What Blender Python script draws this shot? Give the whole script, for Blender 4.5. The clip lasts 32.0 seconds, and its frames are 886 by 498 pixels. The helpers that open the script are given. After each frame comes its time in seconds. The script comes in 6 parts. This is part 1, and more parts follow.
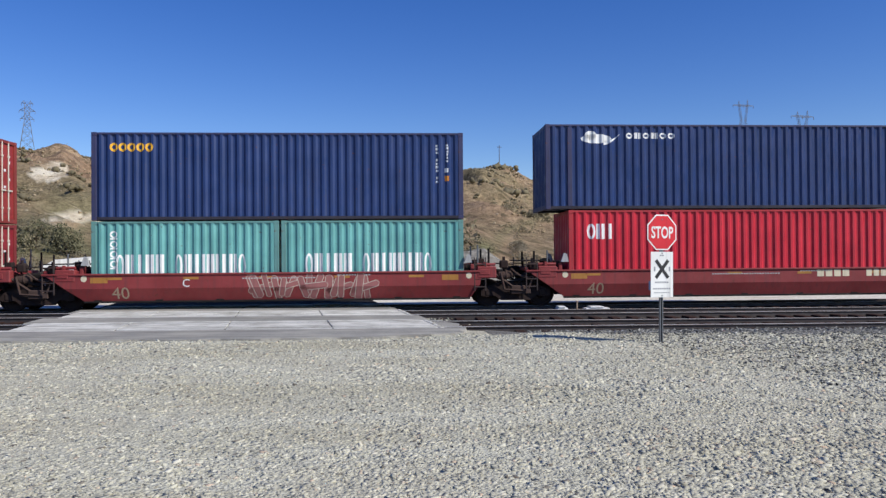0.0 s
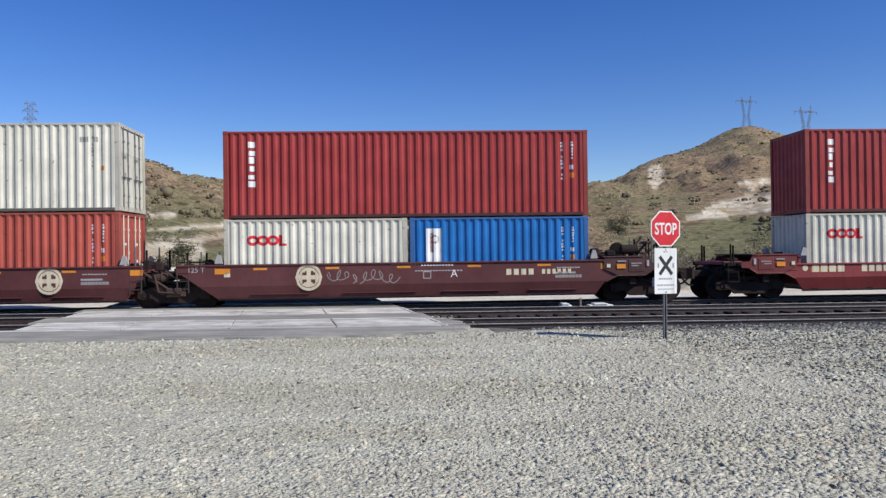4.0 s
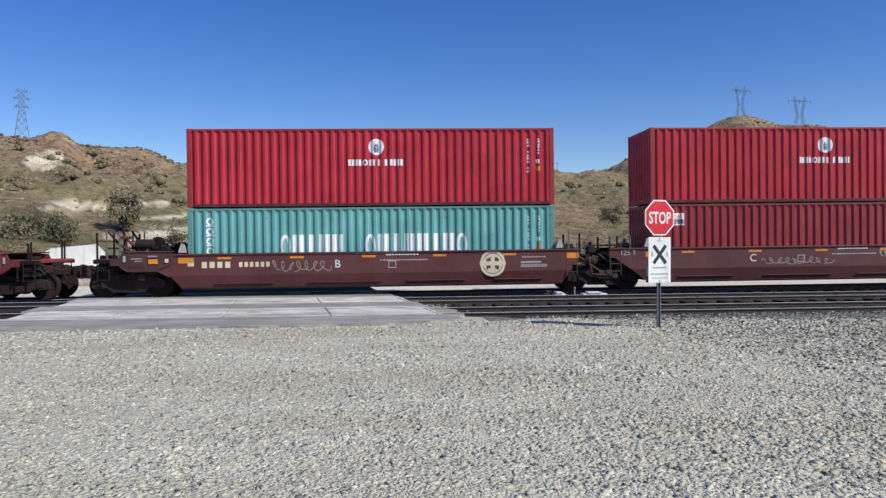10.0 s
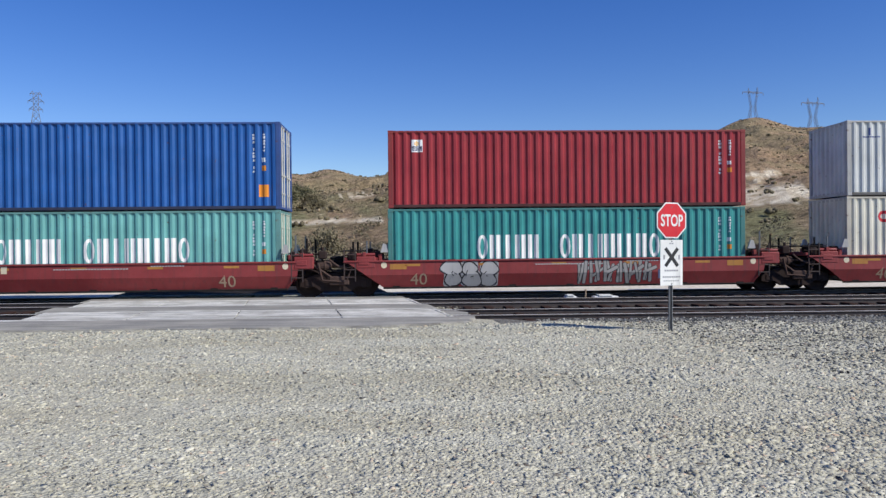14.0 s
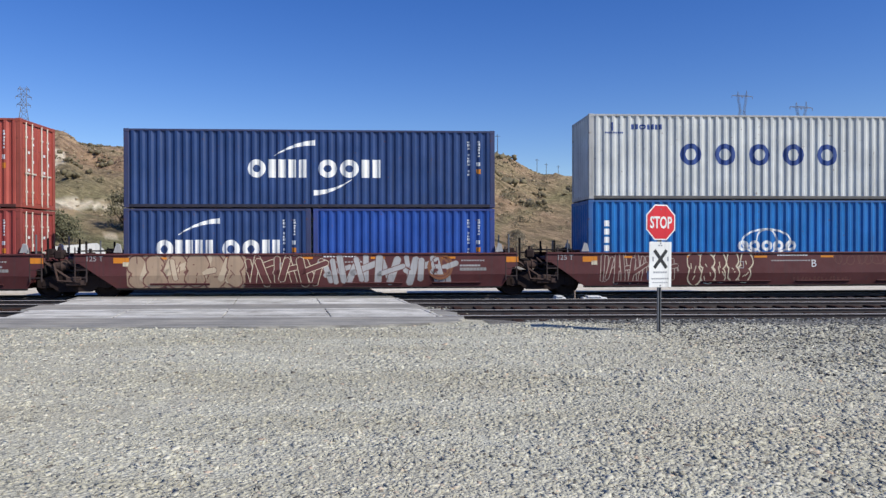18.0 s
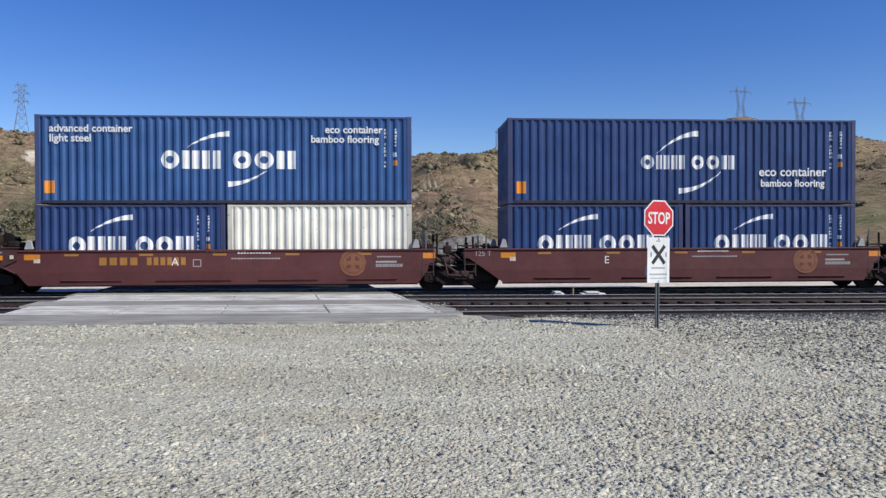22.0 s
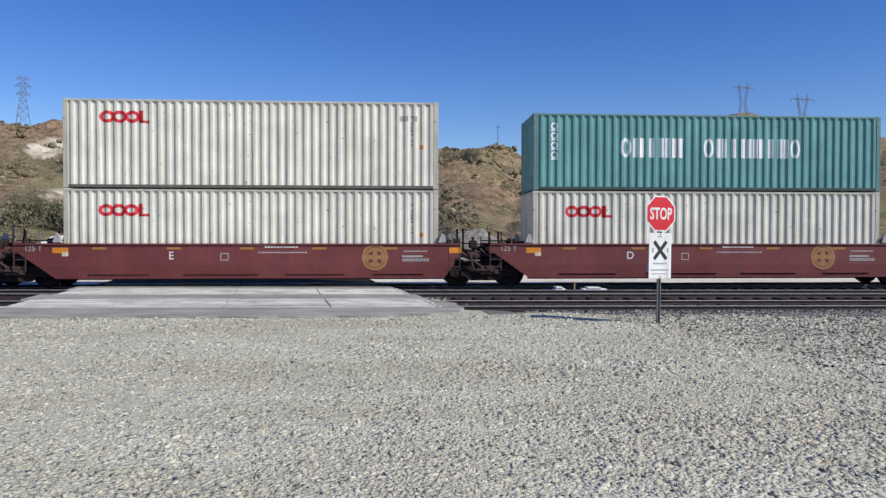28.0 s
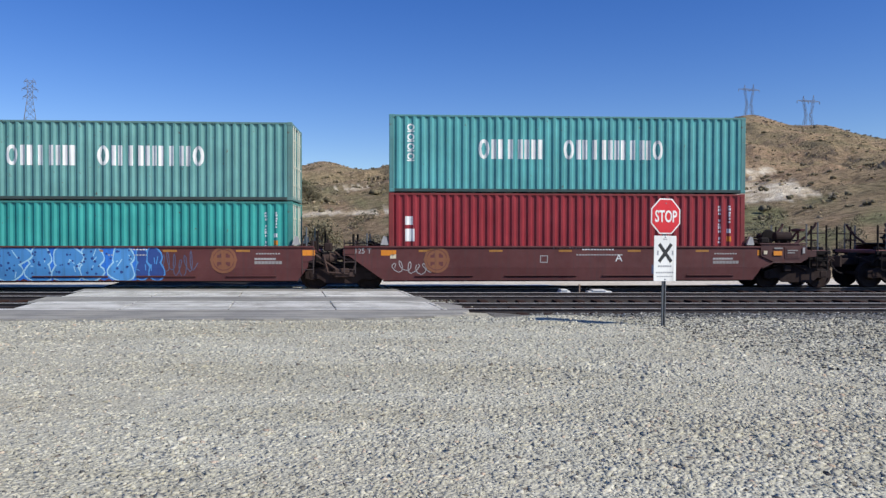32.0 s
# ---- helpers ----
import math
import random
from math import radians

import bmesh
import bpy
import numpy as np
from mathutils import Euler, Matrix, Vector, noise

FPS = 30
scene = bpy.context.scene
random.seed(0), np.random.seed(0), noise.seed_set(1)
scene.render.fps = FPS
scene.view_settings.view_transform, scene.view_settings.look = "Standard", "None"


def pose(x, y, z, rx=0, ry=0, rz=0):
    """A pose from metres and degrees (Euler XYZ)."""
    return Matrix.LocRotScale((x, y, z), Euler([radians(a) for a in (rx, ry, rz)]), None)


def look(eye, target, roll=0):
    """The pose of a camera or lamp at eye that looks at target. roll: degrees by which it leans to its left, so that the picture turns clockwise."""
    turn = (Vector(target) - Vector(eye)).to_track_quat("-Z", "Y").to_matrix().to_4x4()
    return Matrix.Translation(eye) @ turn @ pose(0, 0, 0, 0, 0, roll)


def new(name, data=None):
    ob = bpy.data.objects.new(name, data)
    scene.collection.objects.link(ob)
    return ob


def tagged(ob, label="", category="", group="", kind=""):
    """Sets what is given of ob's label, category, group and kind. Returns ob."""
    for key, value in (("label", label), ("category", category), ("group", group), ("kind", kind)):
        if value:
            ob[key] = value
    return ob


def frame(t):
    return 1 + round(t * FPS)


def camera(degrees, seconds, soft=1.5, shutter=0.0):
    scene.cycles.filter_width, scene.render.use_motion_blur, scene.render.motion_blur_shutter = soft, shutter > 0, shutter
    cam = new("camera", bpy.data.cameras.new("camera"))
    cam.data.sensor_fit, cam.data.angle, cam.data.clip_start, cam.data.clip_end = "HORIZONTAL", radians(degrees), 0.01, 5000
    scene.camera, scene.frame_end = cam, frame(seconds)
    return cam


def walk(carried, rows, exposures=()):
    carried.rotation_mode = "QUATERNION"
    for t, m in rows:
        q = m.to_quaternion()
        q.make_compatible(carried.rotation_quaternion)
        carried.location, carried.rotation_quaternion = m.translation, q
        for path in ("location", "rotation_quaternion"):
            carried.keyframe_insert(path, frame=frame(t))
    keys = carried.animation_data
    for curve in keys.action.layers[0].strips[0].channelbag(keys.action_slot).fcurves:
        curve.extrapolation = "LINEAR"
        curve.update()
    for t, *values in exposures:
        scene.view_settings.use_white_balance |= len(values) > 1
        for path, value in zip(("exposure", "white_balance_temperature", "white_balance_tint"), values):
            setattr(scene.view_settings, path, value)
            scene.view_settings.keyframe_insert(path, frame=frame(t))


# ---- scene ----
# ---- the camera and its way: hand-held on the gravel lot, turning slightly ----
cam = camera(61.41, 32.0, soft=1.4)
# seconds, turn to the right, tilt up, lean (degrees), eye (metres)
PATH = [
    (0.0, 3.25, 0.56, -0.24, 0.002, -0.018, 1.552),
    (0.5, 3.32, 0.47, -0.24, 0.000, -0.015, 1.552),
    (1.0, 3.37, 0.42, -0.25, -0.001, -0.014, 1.552),
    (1.5, 3.36, 0.40, -0.27, -0.001, -0.016, 1.552),
    (2.0, 3.25, 0.38, -0.30, -0.000, -0.019, 1.552),
    (2.5, 3.25, 0.40, -0.35, 0.001, -0.020, 1.552),
    (3.0, 3.19, 0.39, -0.43, 0.001, -0.019, 1.552),
    (3.5, 3.09, 0.39, -0.52, 0.000, -0.014, 1.552),
    (5.5, 2.91, 0.25, -0.57, -0.002, -0.009, 1.551),
    (6.0, 2.92, 0.15, -0.55, -0.004, -0.004, 1.551),
    (6.5, 2.96, 0.07, -0.49, -0.005, -0.001, 1.550),
    (7.0, 3.02, -0.02, -0.43, -0.005, 0.003, 1.550),
    (7.5, 3.04, -0.14, -0.43, -0.003, 0.006, 1.549),
    (8.0, 3.16, -0.21, -0.47, -0.000, 0.008, 1.548),
    (8.5, 3.32, -0.33, -0.53, 0.000, 0.007, 1.548),
    (9.0, 3.43, -0.41, -0.55, -0.001, 0.002, 1.549),
    (9.5, 3.47, -0.44, -0.53, -0.004, -0.005, 1.549),
    (10.0, 3.45, -0.47, -0.52, -0.006, -0.010, 1.549),
    (10.5, 3.45, -0.37, -0.55, -0.006, -0.015, 1.549),
    (11.0, 3.47, -0.32, -0.61, -0.005, -0.017, 1.549),
    (11.5, 3.47, -0.32, -0.64, -0.005, -0.017, 1.549),
    (12.0, 3.42, -0.29, -0.62, -0.007, -0.014, 1.549),
    (12.5, 3.33, -0.26, -0.58, -0.009, -0.010, 1.548),
    (13.0, 3.03, -0.25, -0.54, -0.011, -0.008, 1.549),
    (13.5, 2.82, -0.26, -0.48, -0.012, -0.008, 1.549),
    (14.0, 2.64, -0.29, -0.40, -0.013, -0.009, 1.549),
    (14.5, 2.59, -0.26, -0.29, -0.014, -0.008, 1.549),
    (16.5, 2.73, -0.07, -0.14, -0.014, -0.006, 1.548),
    (17.0, 2.93, -0.12, 0.01, -0.015, -0.003, 1.547),
    (17.5, 3.29, -0.20, 0.10, -0.014, -0.001, 1.547),
    (18.0, 3.43, -0.28, 0.08, -0.013, -0.002, 1.547),
    (18.5, 3.61, -0.31, -0.02, -0.011, -0.002, 1.548),
    (19.0, 3.65, -0.29, -0.11, -0.010, -0.002, 1.548),
    (19.5, 3.52, -0.22, -0.13, -0.010, -0.002, 1.547),
    (20.0, 3.54, -0.21, -0.08, -0.009, -0.001, 1.546),
    (20.5, 3.51, -0.32, 0.00, -0.008, -0.000, 1.546),
    (21.0, 3.48, -0.44, 0.06, -0.006, -0.002, 1.546),
    (21.5, 3.50, -0.54, 0.06, -0.006, -0.005, 1.546),
    (22.0, 3.53, -0.59, 0.01, -0.006, -0.007, 1.546),
    (22.5, 3.59, -0.49, -0.07, -0.006, -0.005, 1.546),
    (23.0, 3.58, -0.50, -0.12, -0.006, 0.000, 1.545),
    (23.5, 3.60, -0.64, -0.07, -0.007, 0.005, 1.544),
    (24.0, 3.70, -0.71, 0.00, -0.009, 0.008, 1.544),
    (24.5, 3.76, -0.76, 0.03, -0.011, 0.009, 1.543),
    (25.0, 3.77, -0.81, 0.04, -0.012, 0.008, 1.542),
    (25.5, 3.76, -0.90, 0.11, -0.012, 0.006, 1.541),
    (27.5, 3.46, -0.98, 0.21, -0.012, 0.002, 1.539),
    (28.0, 3.44, -0.97, 0.26, -0.012, -0.002, 1.539),
    (28.5, 3.35, -0.97, 0.27, -0.012, -0.004, 1.539),
    (29.0, 3.30, -1.02, 0.29, -0.012, -0.005, 1.541),
    (29.5, 3.17, -1.03, 0.32, -0.012, -0.007, 1.542),
    (30.0, 3.07, -0.93, 0.32, -0.012, -0.009, 1.543),
    (30.5, 3.04, -0.90, 0.32, -0.012, -0.009, 1.544),
    (31.0, 2.97, -0.90, 0.33, -0.012, -0.011, 1.545),
    (31.5, 3.00, -0.88, 0.32, -0.012, -0.017, 1.545),
    (32.0, 3.05, -0.79, 0.26, -0.012, -0.029, 1.544),
]


def hand_held(row):
    t, turn, tilt, lean, x, y, z = row
    a, b = radians(turn), radians(tilt)
    way = Vector((math.sin(a) * math.cos(b), math.cos(a) * math.cos(b), math.sin(b)))
    eye = Vector((x, y, z))
    return t, look(eye, eye + way, lean)


walk(cam, [hand_held(r) for r in PATH], [(0, 0.0), (27.5, 0.0), (28.4, -0.06), (29, -0.09), (30, -0.10), (31, -0.06), (32, 0.0)])

# ---- light ----
SUN_EL, SUN_AZ = radians(41), radians(124)          # azimuth from +y towards +x
world = bpy.data.worlds.new("sky")
scene.world = world
world.use_nodes = True
wn = world.node_tree
sky = wn.nodes.new("ShaderNodeTexSky")
sky.sky_type = "NISHITA"
sky.sun_disc = False
sky.sun_elevation, sky.sun_rotation = SUN_EL, SUN_AZ
sky.altitude, sky.air_density, sky.dust_density, sky.ozone_density = 900, 1.0, 0.3, 2.5
deep = wn.nodes.new("ShaderNodeHueSaturation")
deep.inputs["Hue"].default_value, deep.inputs["Saturation"].default_value, deep.inputs["Value"].default_value = 0.520, 1.36, 1.34
wn.links.new(sky.outputs[0], deep.inputs["Color"])
wn.links.new(deep.outputs[0], wn.nodes["Background"].inputs[0])
wn.nodes["Background"].inputs[1].default_value = 0.095
sun = new("sun", bpy.data.lights.new("sun", "SUN"))
sun.data.energy, sun.data.angle, sun.data.color = 4.5, radians(0.53), (1.0, 0.965, 0.885)
sun.matrix_world = look((60, -50, 80), Vector((60, -50, 80)) - Vector((math.cos(SUN_EL) * math.sin(SUN_AZ), math.cos(SUN_EL) * math.cos(SUN_AZ), math.sin(SUN_EL))))


# ---- mesh helpers ----
def lin(r, g, b):
    """sRGB 0..255 to linear."""
    return tuple((c / 255 / 12.92) if c / 255 < 0.04045 else ((c / 255 + 0.055) / 1.055) ** 2.4 for c in (r, g, b))


class Build:
    """Collects vertices and faces of one mesh."""

    def __init__(self):
        self.v, self.f, self.m = [], [], []

    def add(self, verts, faces, mat=0):
        n = len(self.v)
        self.v += [tuple(p) for p in verts]
        self.f += [tuple(i + n for i in f) for f in faces]
        self.m += [mat] * len(faces)
        return self

    def box(self, x0, x1, y0, y1, z0, z1, bevel=0.0, mat=0):
        if bevel <= 0:
            v = [(x, y, z) for z in (z0, z1) for y in (y0, y1) for x in (x0, x1)]
            return self.add(v, [(0, 2, 3, 1), (4, 5, 7, 6), (0, 1, 5, 4), (2, 6, 7, 3), (0, 4, 6, 2), (1, 3, 7, 5)], mat)
        b = min(bevel, abs(x1 - x0) / 2.1, abs(y1 - y0) / 2.1, abs(z1 - z0) / 2.1)
        bm = bmesh.new()
        bmesh.ops.create_cube(bm, size=1)
        for p in bm.verts:
            p.co = ((x0 + x1) / 2 + p.co.x * (x1 - x0), (y0 + y1) / 2 + p.co.y * (y1 - y0), (z0 + z1) / 2 + p.co.z * (z1 - z0))
        bmesh.ops.bevel(bm, geom=bm.edges[:], offset=b, segments=1, affect="EDGES")
        bm.verts.index_update()
        self.add([p.co[:] for p in bm.verts], [[q.index for q in f.verts] for f in bm.faces], mat)
        bm.free()
        return self

    def prism(self, poly, y0, y1, mat=0, axis="y", ys=None):
        """A polygon of (x, z), counter-clockwise seen from -y, pulled from y0 to y1. ys: how far each point moves in y."""
        n = len(poly)
        ys = ys or [0] * n
        if axis == "y":
            v = [(p[0], y0 + d, p[1]) for p, d in zip(poly, ys)] + [(p[0], y1 + d, p[1]) for p, d in zip(poly, ys)]
        elif axis == "x":
            v = [(y0, p[0], p[1]) for p in poly] + [(y1, p[0], p[1]) for p in poly]
        else:
            v = [(p[0], p[1], y0) for p in poly] + [(p[0], p[1], y1) for p in poly]
        f = [tuple(range(n)), tuple(range(2 * n - 1, n - 1, -1))] + [(i, i + n, (i + 1) % n + n, (i + 1) % n) for i in range(n)]
        return self.add(v, f, mat)

    def rod(self, a, b, r, n=8, mat=0, r2=None):
        a, b = Vector(a), Vector(b)
        q = (b - a).to_track_quat("Z", "Y")
        r2 = r if r2 is None else r2
        v = [a + q @ Vector((r * math.cos(k * math.tau / n), r * math.sin(k * math.tau / n), 0)) for k in range(n)]
        v += [b + q @ Vector((r2 * math.cos(k * math.tau / n), r2 * math.sin(k * math.tau / n), 0)) for k in range(n)]
        return self.add(v, [(k, (k + 1) % n, (k + 1) % n + n, k + n) for k in range(n)] + [tuple(range(n - 1, -1, -1)), tuple(range(n, 2 * n))], mat)

    def tube(self, points, r, n=6, mat=0):
        """A bent pipe through the points, one closed piece."""
        pts = [Vector(p) for p in points]
        v = []
        for k, p in enumerate(pts):
            d = (pts[min(k + 1, len(pts) - 1)] - pts[max(k - 1, 0)]).normalized()
            side = d.cross(Vector((0, 1, 0.01))).normalized()
            up = side.cross(d)
            v += [p + r * (side * math.cos(q * math.tau / n) + up * math.sin(q * math.tau / n)) for q in range(n)]
        f = [(k * n + q, k * n + (q + 1) % n, (k + 1) * n + (q + 1) % n, (k + 1) * n + q) for k in range(len(pts) - 1) for q in range(n)]
        m2 = (len(pts) - 1) * n
        return self.add(v, f + [tuple(range(n - 1, -1, -1)), tuple(m2 + q for q in range(n))], mat)

    def lathe(self, axis_a, axis_b, rings, n=20, mat=0):
        """Rings of (share along the axis, radius)."""
        a, b = Vector(axis_a), Vector(axis_b)
        q = (b - a).to_track_quat("Z", "Y")
        v = [a + (b - a) * s + q @ Vector((r * math.cos(k * math.tau / n), r * math.sin(k * math.tau / n), 0)) for s, r in rings for k in range(n)]
        f = [(j * n + k, j * n + (k + 1) % n, (j + 1) * n + (k + 1) % n, (j + 1) * n + k) for j in range(len(rings) - 1) for k in range(n)]
        m = len(rings)
        return self.add(v, f + [tuple(range(n - 1, -1, -1)), tuple((m - 1) * n + k for k in range(n))], mat)

    def mesh(self, name, *mats, smooth=False):
        me = bpy.data.meshes.new(name)
        me.from_pydata(self.v, [], self.f)
        for m in mats:
            me.materials.append(m)
        if any(self.m):
            me.polygons.foreach_set("material_index", self.m)
        if smooth:
            me.polygons.foreach_set("use_smooth", [True] * len(me.polygons))
        me.update()
        return me


def part(name, me, parent, label="", at=None, kind=""):
    ob = new(name, me)
    ob.parent = parent
    if at is not None:
        ob.matrix_basis = at
    return tagged(ob, label, kind=kind)


def big_mesh(name, verts, faces, mat, smooth=False):
    """A mesh from two arrays, faces all of one length."""
    me = bpy.data.meshes.new(name)
    verts, faces = np.asarray(verts, dtype=np.float32), np.asarray(faces, dtype=np.int32)
    k = faces.shape[1]
    me.vertices.add(len(verts))
    me.vertices.foreach_set("co", verts.ravel())
    me.loops.add(faces.size)
    me.loops.foreach_set("vertex_index", faces.ravel())
    me.polygons.add(len(faces))
    me.polygons.foreach_set("loop_start", np.arange(0, faces.size, k, dtype=np.int32))
    if smooth:
        me.polygons.foreach_set("use_smooth", np.ones(len(faces), dtype=bool))
    me.materials.append(mat)
    me.update(calc_edges=True)
    return me


def lattice(ix, iy, seed):
    h = (ix.astype(np.int64) * 374761393 + iy.astype(np.int64) * 668265263 + seed * 974634541) & 0x7FFFFFFF
    h = ((h ^ (h >> 13)) * 1274126177) & 0x7FFFFFFF
    return ((h ^ (h >> 16)) & 0xFFFF) / 65535.0


def smooth_noise(x, y, seed=0):
    """Value noise from 0 to 1 on arrays."""
    ix, iy = np.floor(x), np.floor(y)
    fx, fy = x - ix, y - iy
    fx, fy = fx * fx * (3 - 2 * fx), fy * fy * (3 - 2 * fy)
    a, b = lattice(ix, iy, seed), lattice(ix + 1, iy, seed)
    c, d = lattice(ix, iy + 1, seed), lattice(ix + 1, iy + 1, seed)
    return (a * (1 - fx) + b * fx) * (1 - fy) + (c * (1 - fx) + d * fx) * fy


def layered_noise(x, y, seed=0, octaves=4):
    total, amp, norm = 0, 1.0, 0
    for k in range(octaves):
        total = total + amp * smooth_noise(x * 2 ** k, y * 2 ** k, seed + k)
        norm += amp
        amp *= 0.5
    return total / norm


# ---- materials ----
def material(name, color, rough=0.6, metal=0.0):
    m = bpy.data.materials.new(name)
    m.use_nodes = True
    b = m.node_tree.nodes["Principled BSDF"]
    b.inputs["Base Color"].default_value = (*color, 1)
    b.inputs["Roughness"].default_value, b.inputs["Metallic"].default_value = rough, metal
    if rough >= 0.85:                                # dry, rough surfaces have hardly any sheen
        b.inputs["Specular IOR Level"].default_value = 0.06
    return m, m.node_tree, b


def noise_node(nt, scale, detail=4, rough=0.55, coord=None, stretch=None):
    n = nt.nodes.new("ShaderNodeTexNoise")
    n.inputs["Scale"].default_value, n.inputs["Detail"].default_value, n.inputs["Roughness"].default_value = scale, detail, rough
    c = coord or nt.nodes.new("ShaderNodeTexCoord").outputs["Object"]
    if stretch:
        mp = nt.nodes.new("ShaderNodeMapping")
        mp.inputs["Scale"].default_value = stretch
        nt.links.new(c, mp.inputs[0])
        c = mp.outputs[0]
    nt.links.new(c, n.inputs["Vector"])
    return n.outputs["Fac"]


def ramp(nt, fac, *stops):
    r = nt.nodes.new("ShaderNodeValToRGB")
    while len(r.color_ramp.elements) < len(stops):
        r.color_ramp.elements.new(0.5)
    for e, (p, c) in zip(r.color_ramp.elements, stops):
        e.position, e.color = p, (*c, 1) if len(c) == 3 else c
    nt.links.new(fac, r.inputs[0])
    return r.outputs[0]


def grey(v):
    return (v, v, v)


def mix(nt, fac, a, b, mode="MIX"):
    n = nt.nodes.new("ShaderNodeMix")
    n.data_type, n.blend_type = "RGBA", mode
    for s, val in ((n.inputs[0], fac), (n.inputs[6], a), (n.inputs[7], b)):
        if isinstance(val, bpy.types.NodeSocket):
            nt.links.new(val, s)
        elif isinstance(val, (int, float)):
            s.default_value = val
        else:
            s.default_value = (*val, 1)
    return n.outputs[2]


def bump(nt, bsdf, height, strength=0.3, distance=0.01):
    b = nt.nodes.new("ShaderNodeBump")
    b.inputs["Strength"].default_value, b.inputs["Distance"].default_value = strength, distance
    nt.links.new(height, b.inputs["Height"])
    nt.links.new(b.outputs[0], bsdf.inputs["Normal"])


PAINTS = {}


def paint(name, color, wear=0.35, rough=0.5, rust=lin(95, 52, 34)):
    """Weathered painted steel: faded patches, vertical dirt streaks, rust spots."""
    if name in PAINTS:
        return PAINTS[name]
    m, nt, b = material(name, color, rough)
    info = nt.nodes.new("ShaderNodeObjectInfo").outputs["Random"]
    fade = ramp(nt, noise_node(nt, 0.9, 5), (0.25, tuple(c * 0.78 for c in color)), (0.75, tuple(min(1, c * 1.12 + 0.012) for c in color)))
    streak = ramp(nt, noise_node(nt, 1.0, 5, 0.6, stretch=(9, 9, 0.35)), (0.52, grey(0)), (0.78, grey(1)))
    dirt = mix(nt, streak, fade, tuple(0.55 * c + 0.02 for c in color))
    spots = ramp(nt, noise_node(nt, 7, 6, 0.7), (0.66 - 0.06 * wear, grey(0)), (0.72, grey(1)))
    out = mix(nt, spots, dirt, rust) if wear > 0 else dirt
    nt.links.new(out, b.inputs["Base Color"])
    nt.links.new(ramp(nt, noise_node(nt, 3, 4), (0.3, grey(rough - 0.1)), (0.7, grey(rough + 0.2))), b.inputs["Roughness"])
    bump(nt, b, noise_node(nt, 2.2, 3), 0.25, 0.02)
    PAINTS[name] = m
    return m


def gravel_like(name, dark, mid, light, scale, brown, strength=0.8):
    m, nt, b = material(name, mid, 0.95)
    v = nt.nodes.new("ShaderNodeTexVoronoi")
    v.inputs["Scale"].default_value = scale
    c = nt.nodes.new("ShaderNodeTexCoord").outputs["Object"]
    nt.links.new(c, v.inputs["Vector"])
    sep = nt.nodes.new("ShaderNodeSeparateColor")
    nt.links.new(v.outputs["Color"], sep.inputs[0])
    stones = ramp(nt, sep.outputs[0], (0.0, dark), (0.35, mid), (0.75, mid), (1.0, light))
    patch = ramp(nt, noise_node(nt, 0.35, 5, 0.6, coord=c), (0.45, grey(0)), (0.75, grey(1)))
    lanes = ramp(nt, noise_node(nt, 0.5, 5, 0.6, coord=c, stretch=(0.35, 1.3, 1)), (0.36, (0.89, 0.87, 0.83, 1)), (0.58, grey(1.04)))
    nt.links.new(mix(nt, 1.0, mix(nt, patch, stones, mix(nt, 0.45, stones, brown)), lanes, "MULTIPLY"), b.inputs["Base Color"])
    bump(nt, b, v.outputs["Distance"], strength, 0.03)
    return m


M = {}
M["gravel"] = gravel_like("gravel", lin(154, 152, 138), lin(185, 182, 164), lin(203, 200, 182), 34, lin(174, 163, 141), 0.6)
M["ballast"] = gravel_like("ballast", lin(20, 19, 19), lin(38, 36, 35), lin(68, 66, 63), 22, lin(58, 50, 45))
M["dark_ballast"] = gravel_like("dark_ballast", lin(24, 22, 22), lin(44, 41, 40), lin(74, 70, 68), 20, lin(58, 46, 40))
M["dirt"] = gravel_like("dirt", lin(184, 174, 158), lin(214, 206, 190), lin(230, 224, 212), 8, lin(170, 152, 126), 0.3)

m, nt, b = material("stone", lin(170, 168, 160), 0.9)
isl = nt.nodes.new("ShaderNodeNewGeometry").outputs["Random Per Island"]
tone = ramp(nt, isl, (0.0, lin(104, 96, 88)), (0.06, lin(162, 159, 145)), (0.6, lin(188, 185, 167)), (0.95, lin(205, 201, 183)), (1.0, lin(194, 172, 150)))
lanes = ramp(nt, noise_node(nt, 0.5, 5, 0.6, stretch=(0.35, 1.3, 1)), (0.36, (0.89, 0.87, 0.83, 1)), (0.58, grey(1.04)))
nt.links.new(mix(nt, 1.0, tone, lanes, "MULTIPLY"), b.inputs["Base Color"])
M["stone"] = m
m, nt, b = material("grey_stone", lin(140, 142, 146), 0.9)
isl = nt.nodes.new("ShaderNodeNewGeometry").outputs["Random Per Island"]
nt.links.new(ramp(nt, isl, (0.0, lin(52, 52, 51)), (0.4, lin(98, 98, 95)), (0.85, lin(140, 139, 134)), (1.0, lin(180, 178, 172))), b.inputs["Base Color"])
M["grey_stone"] = m

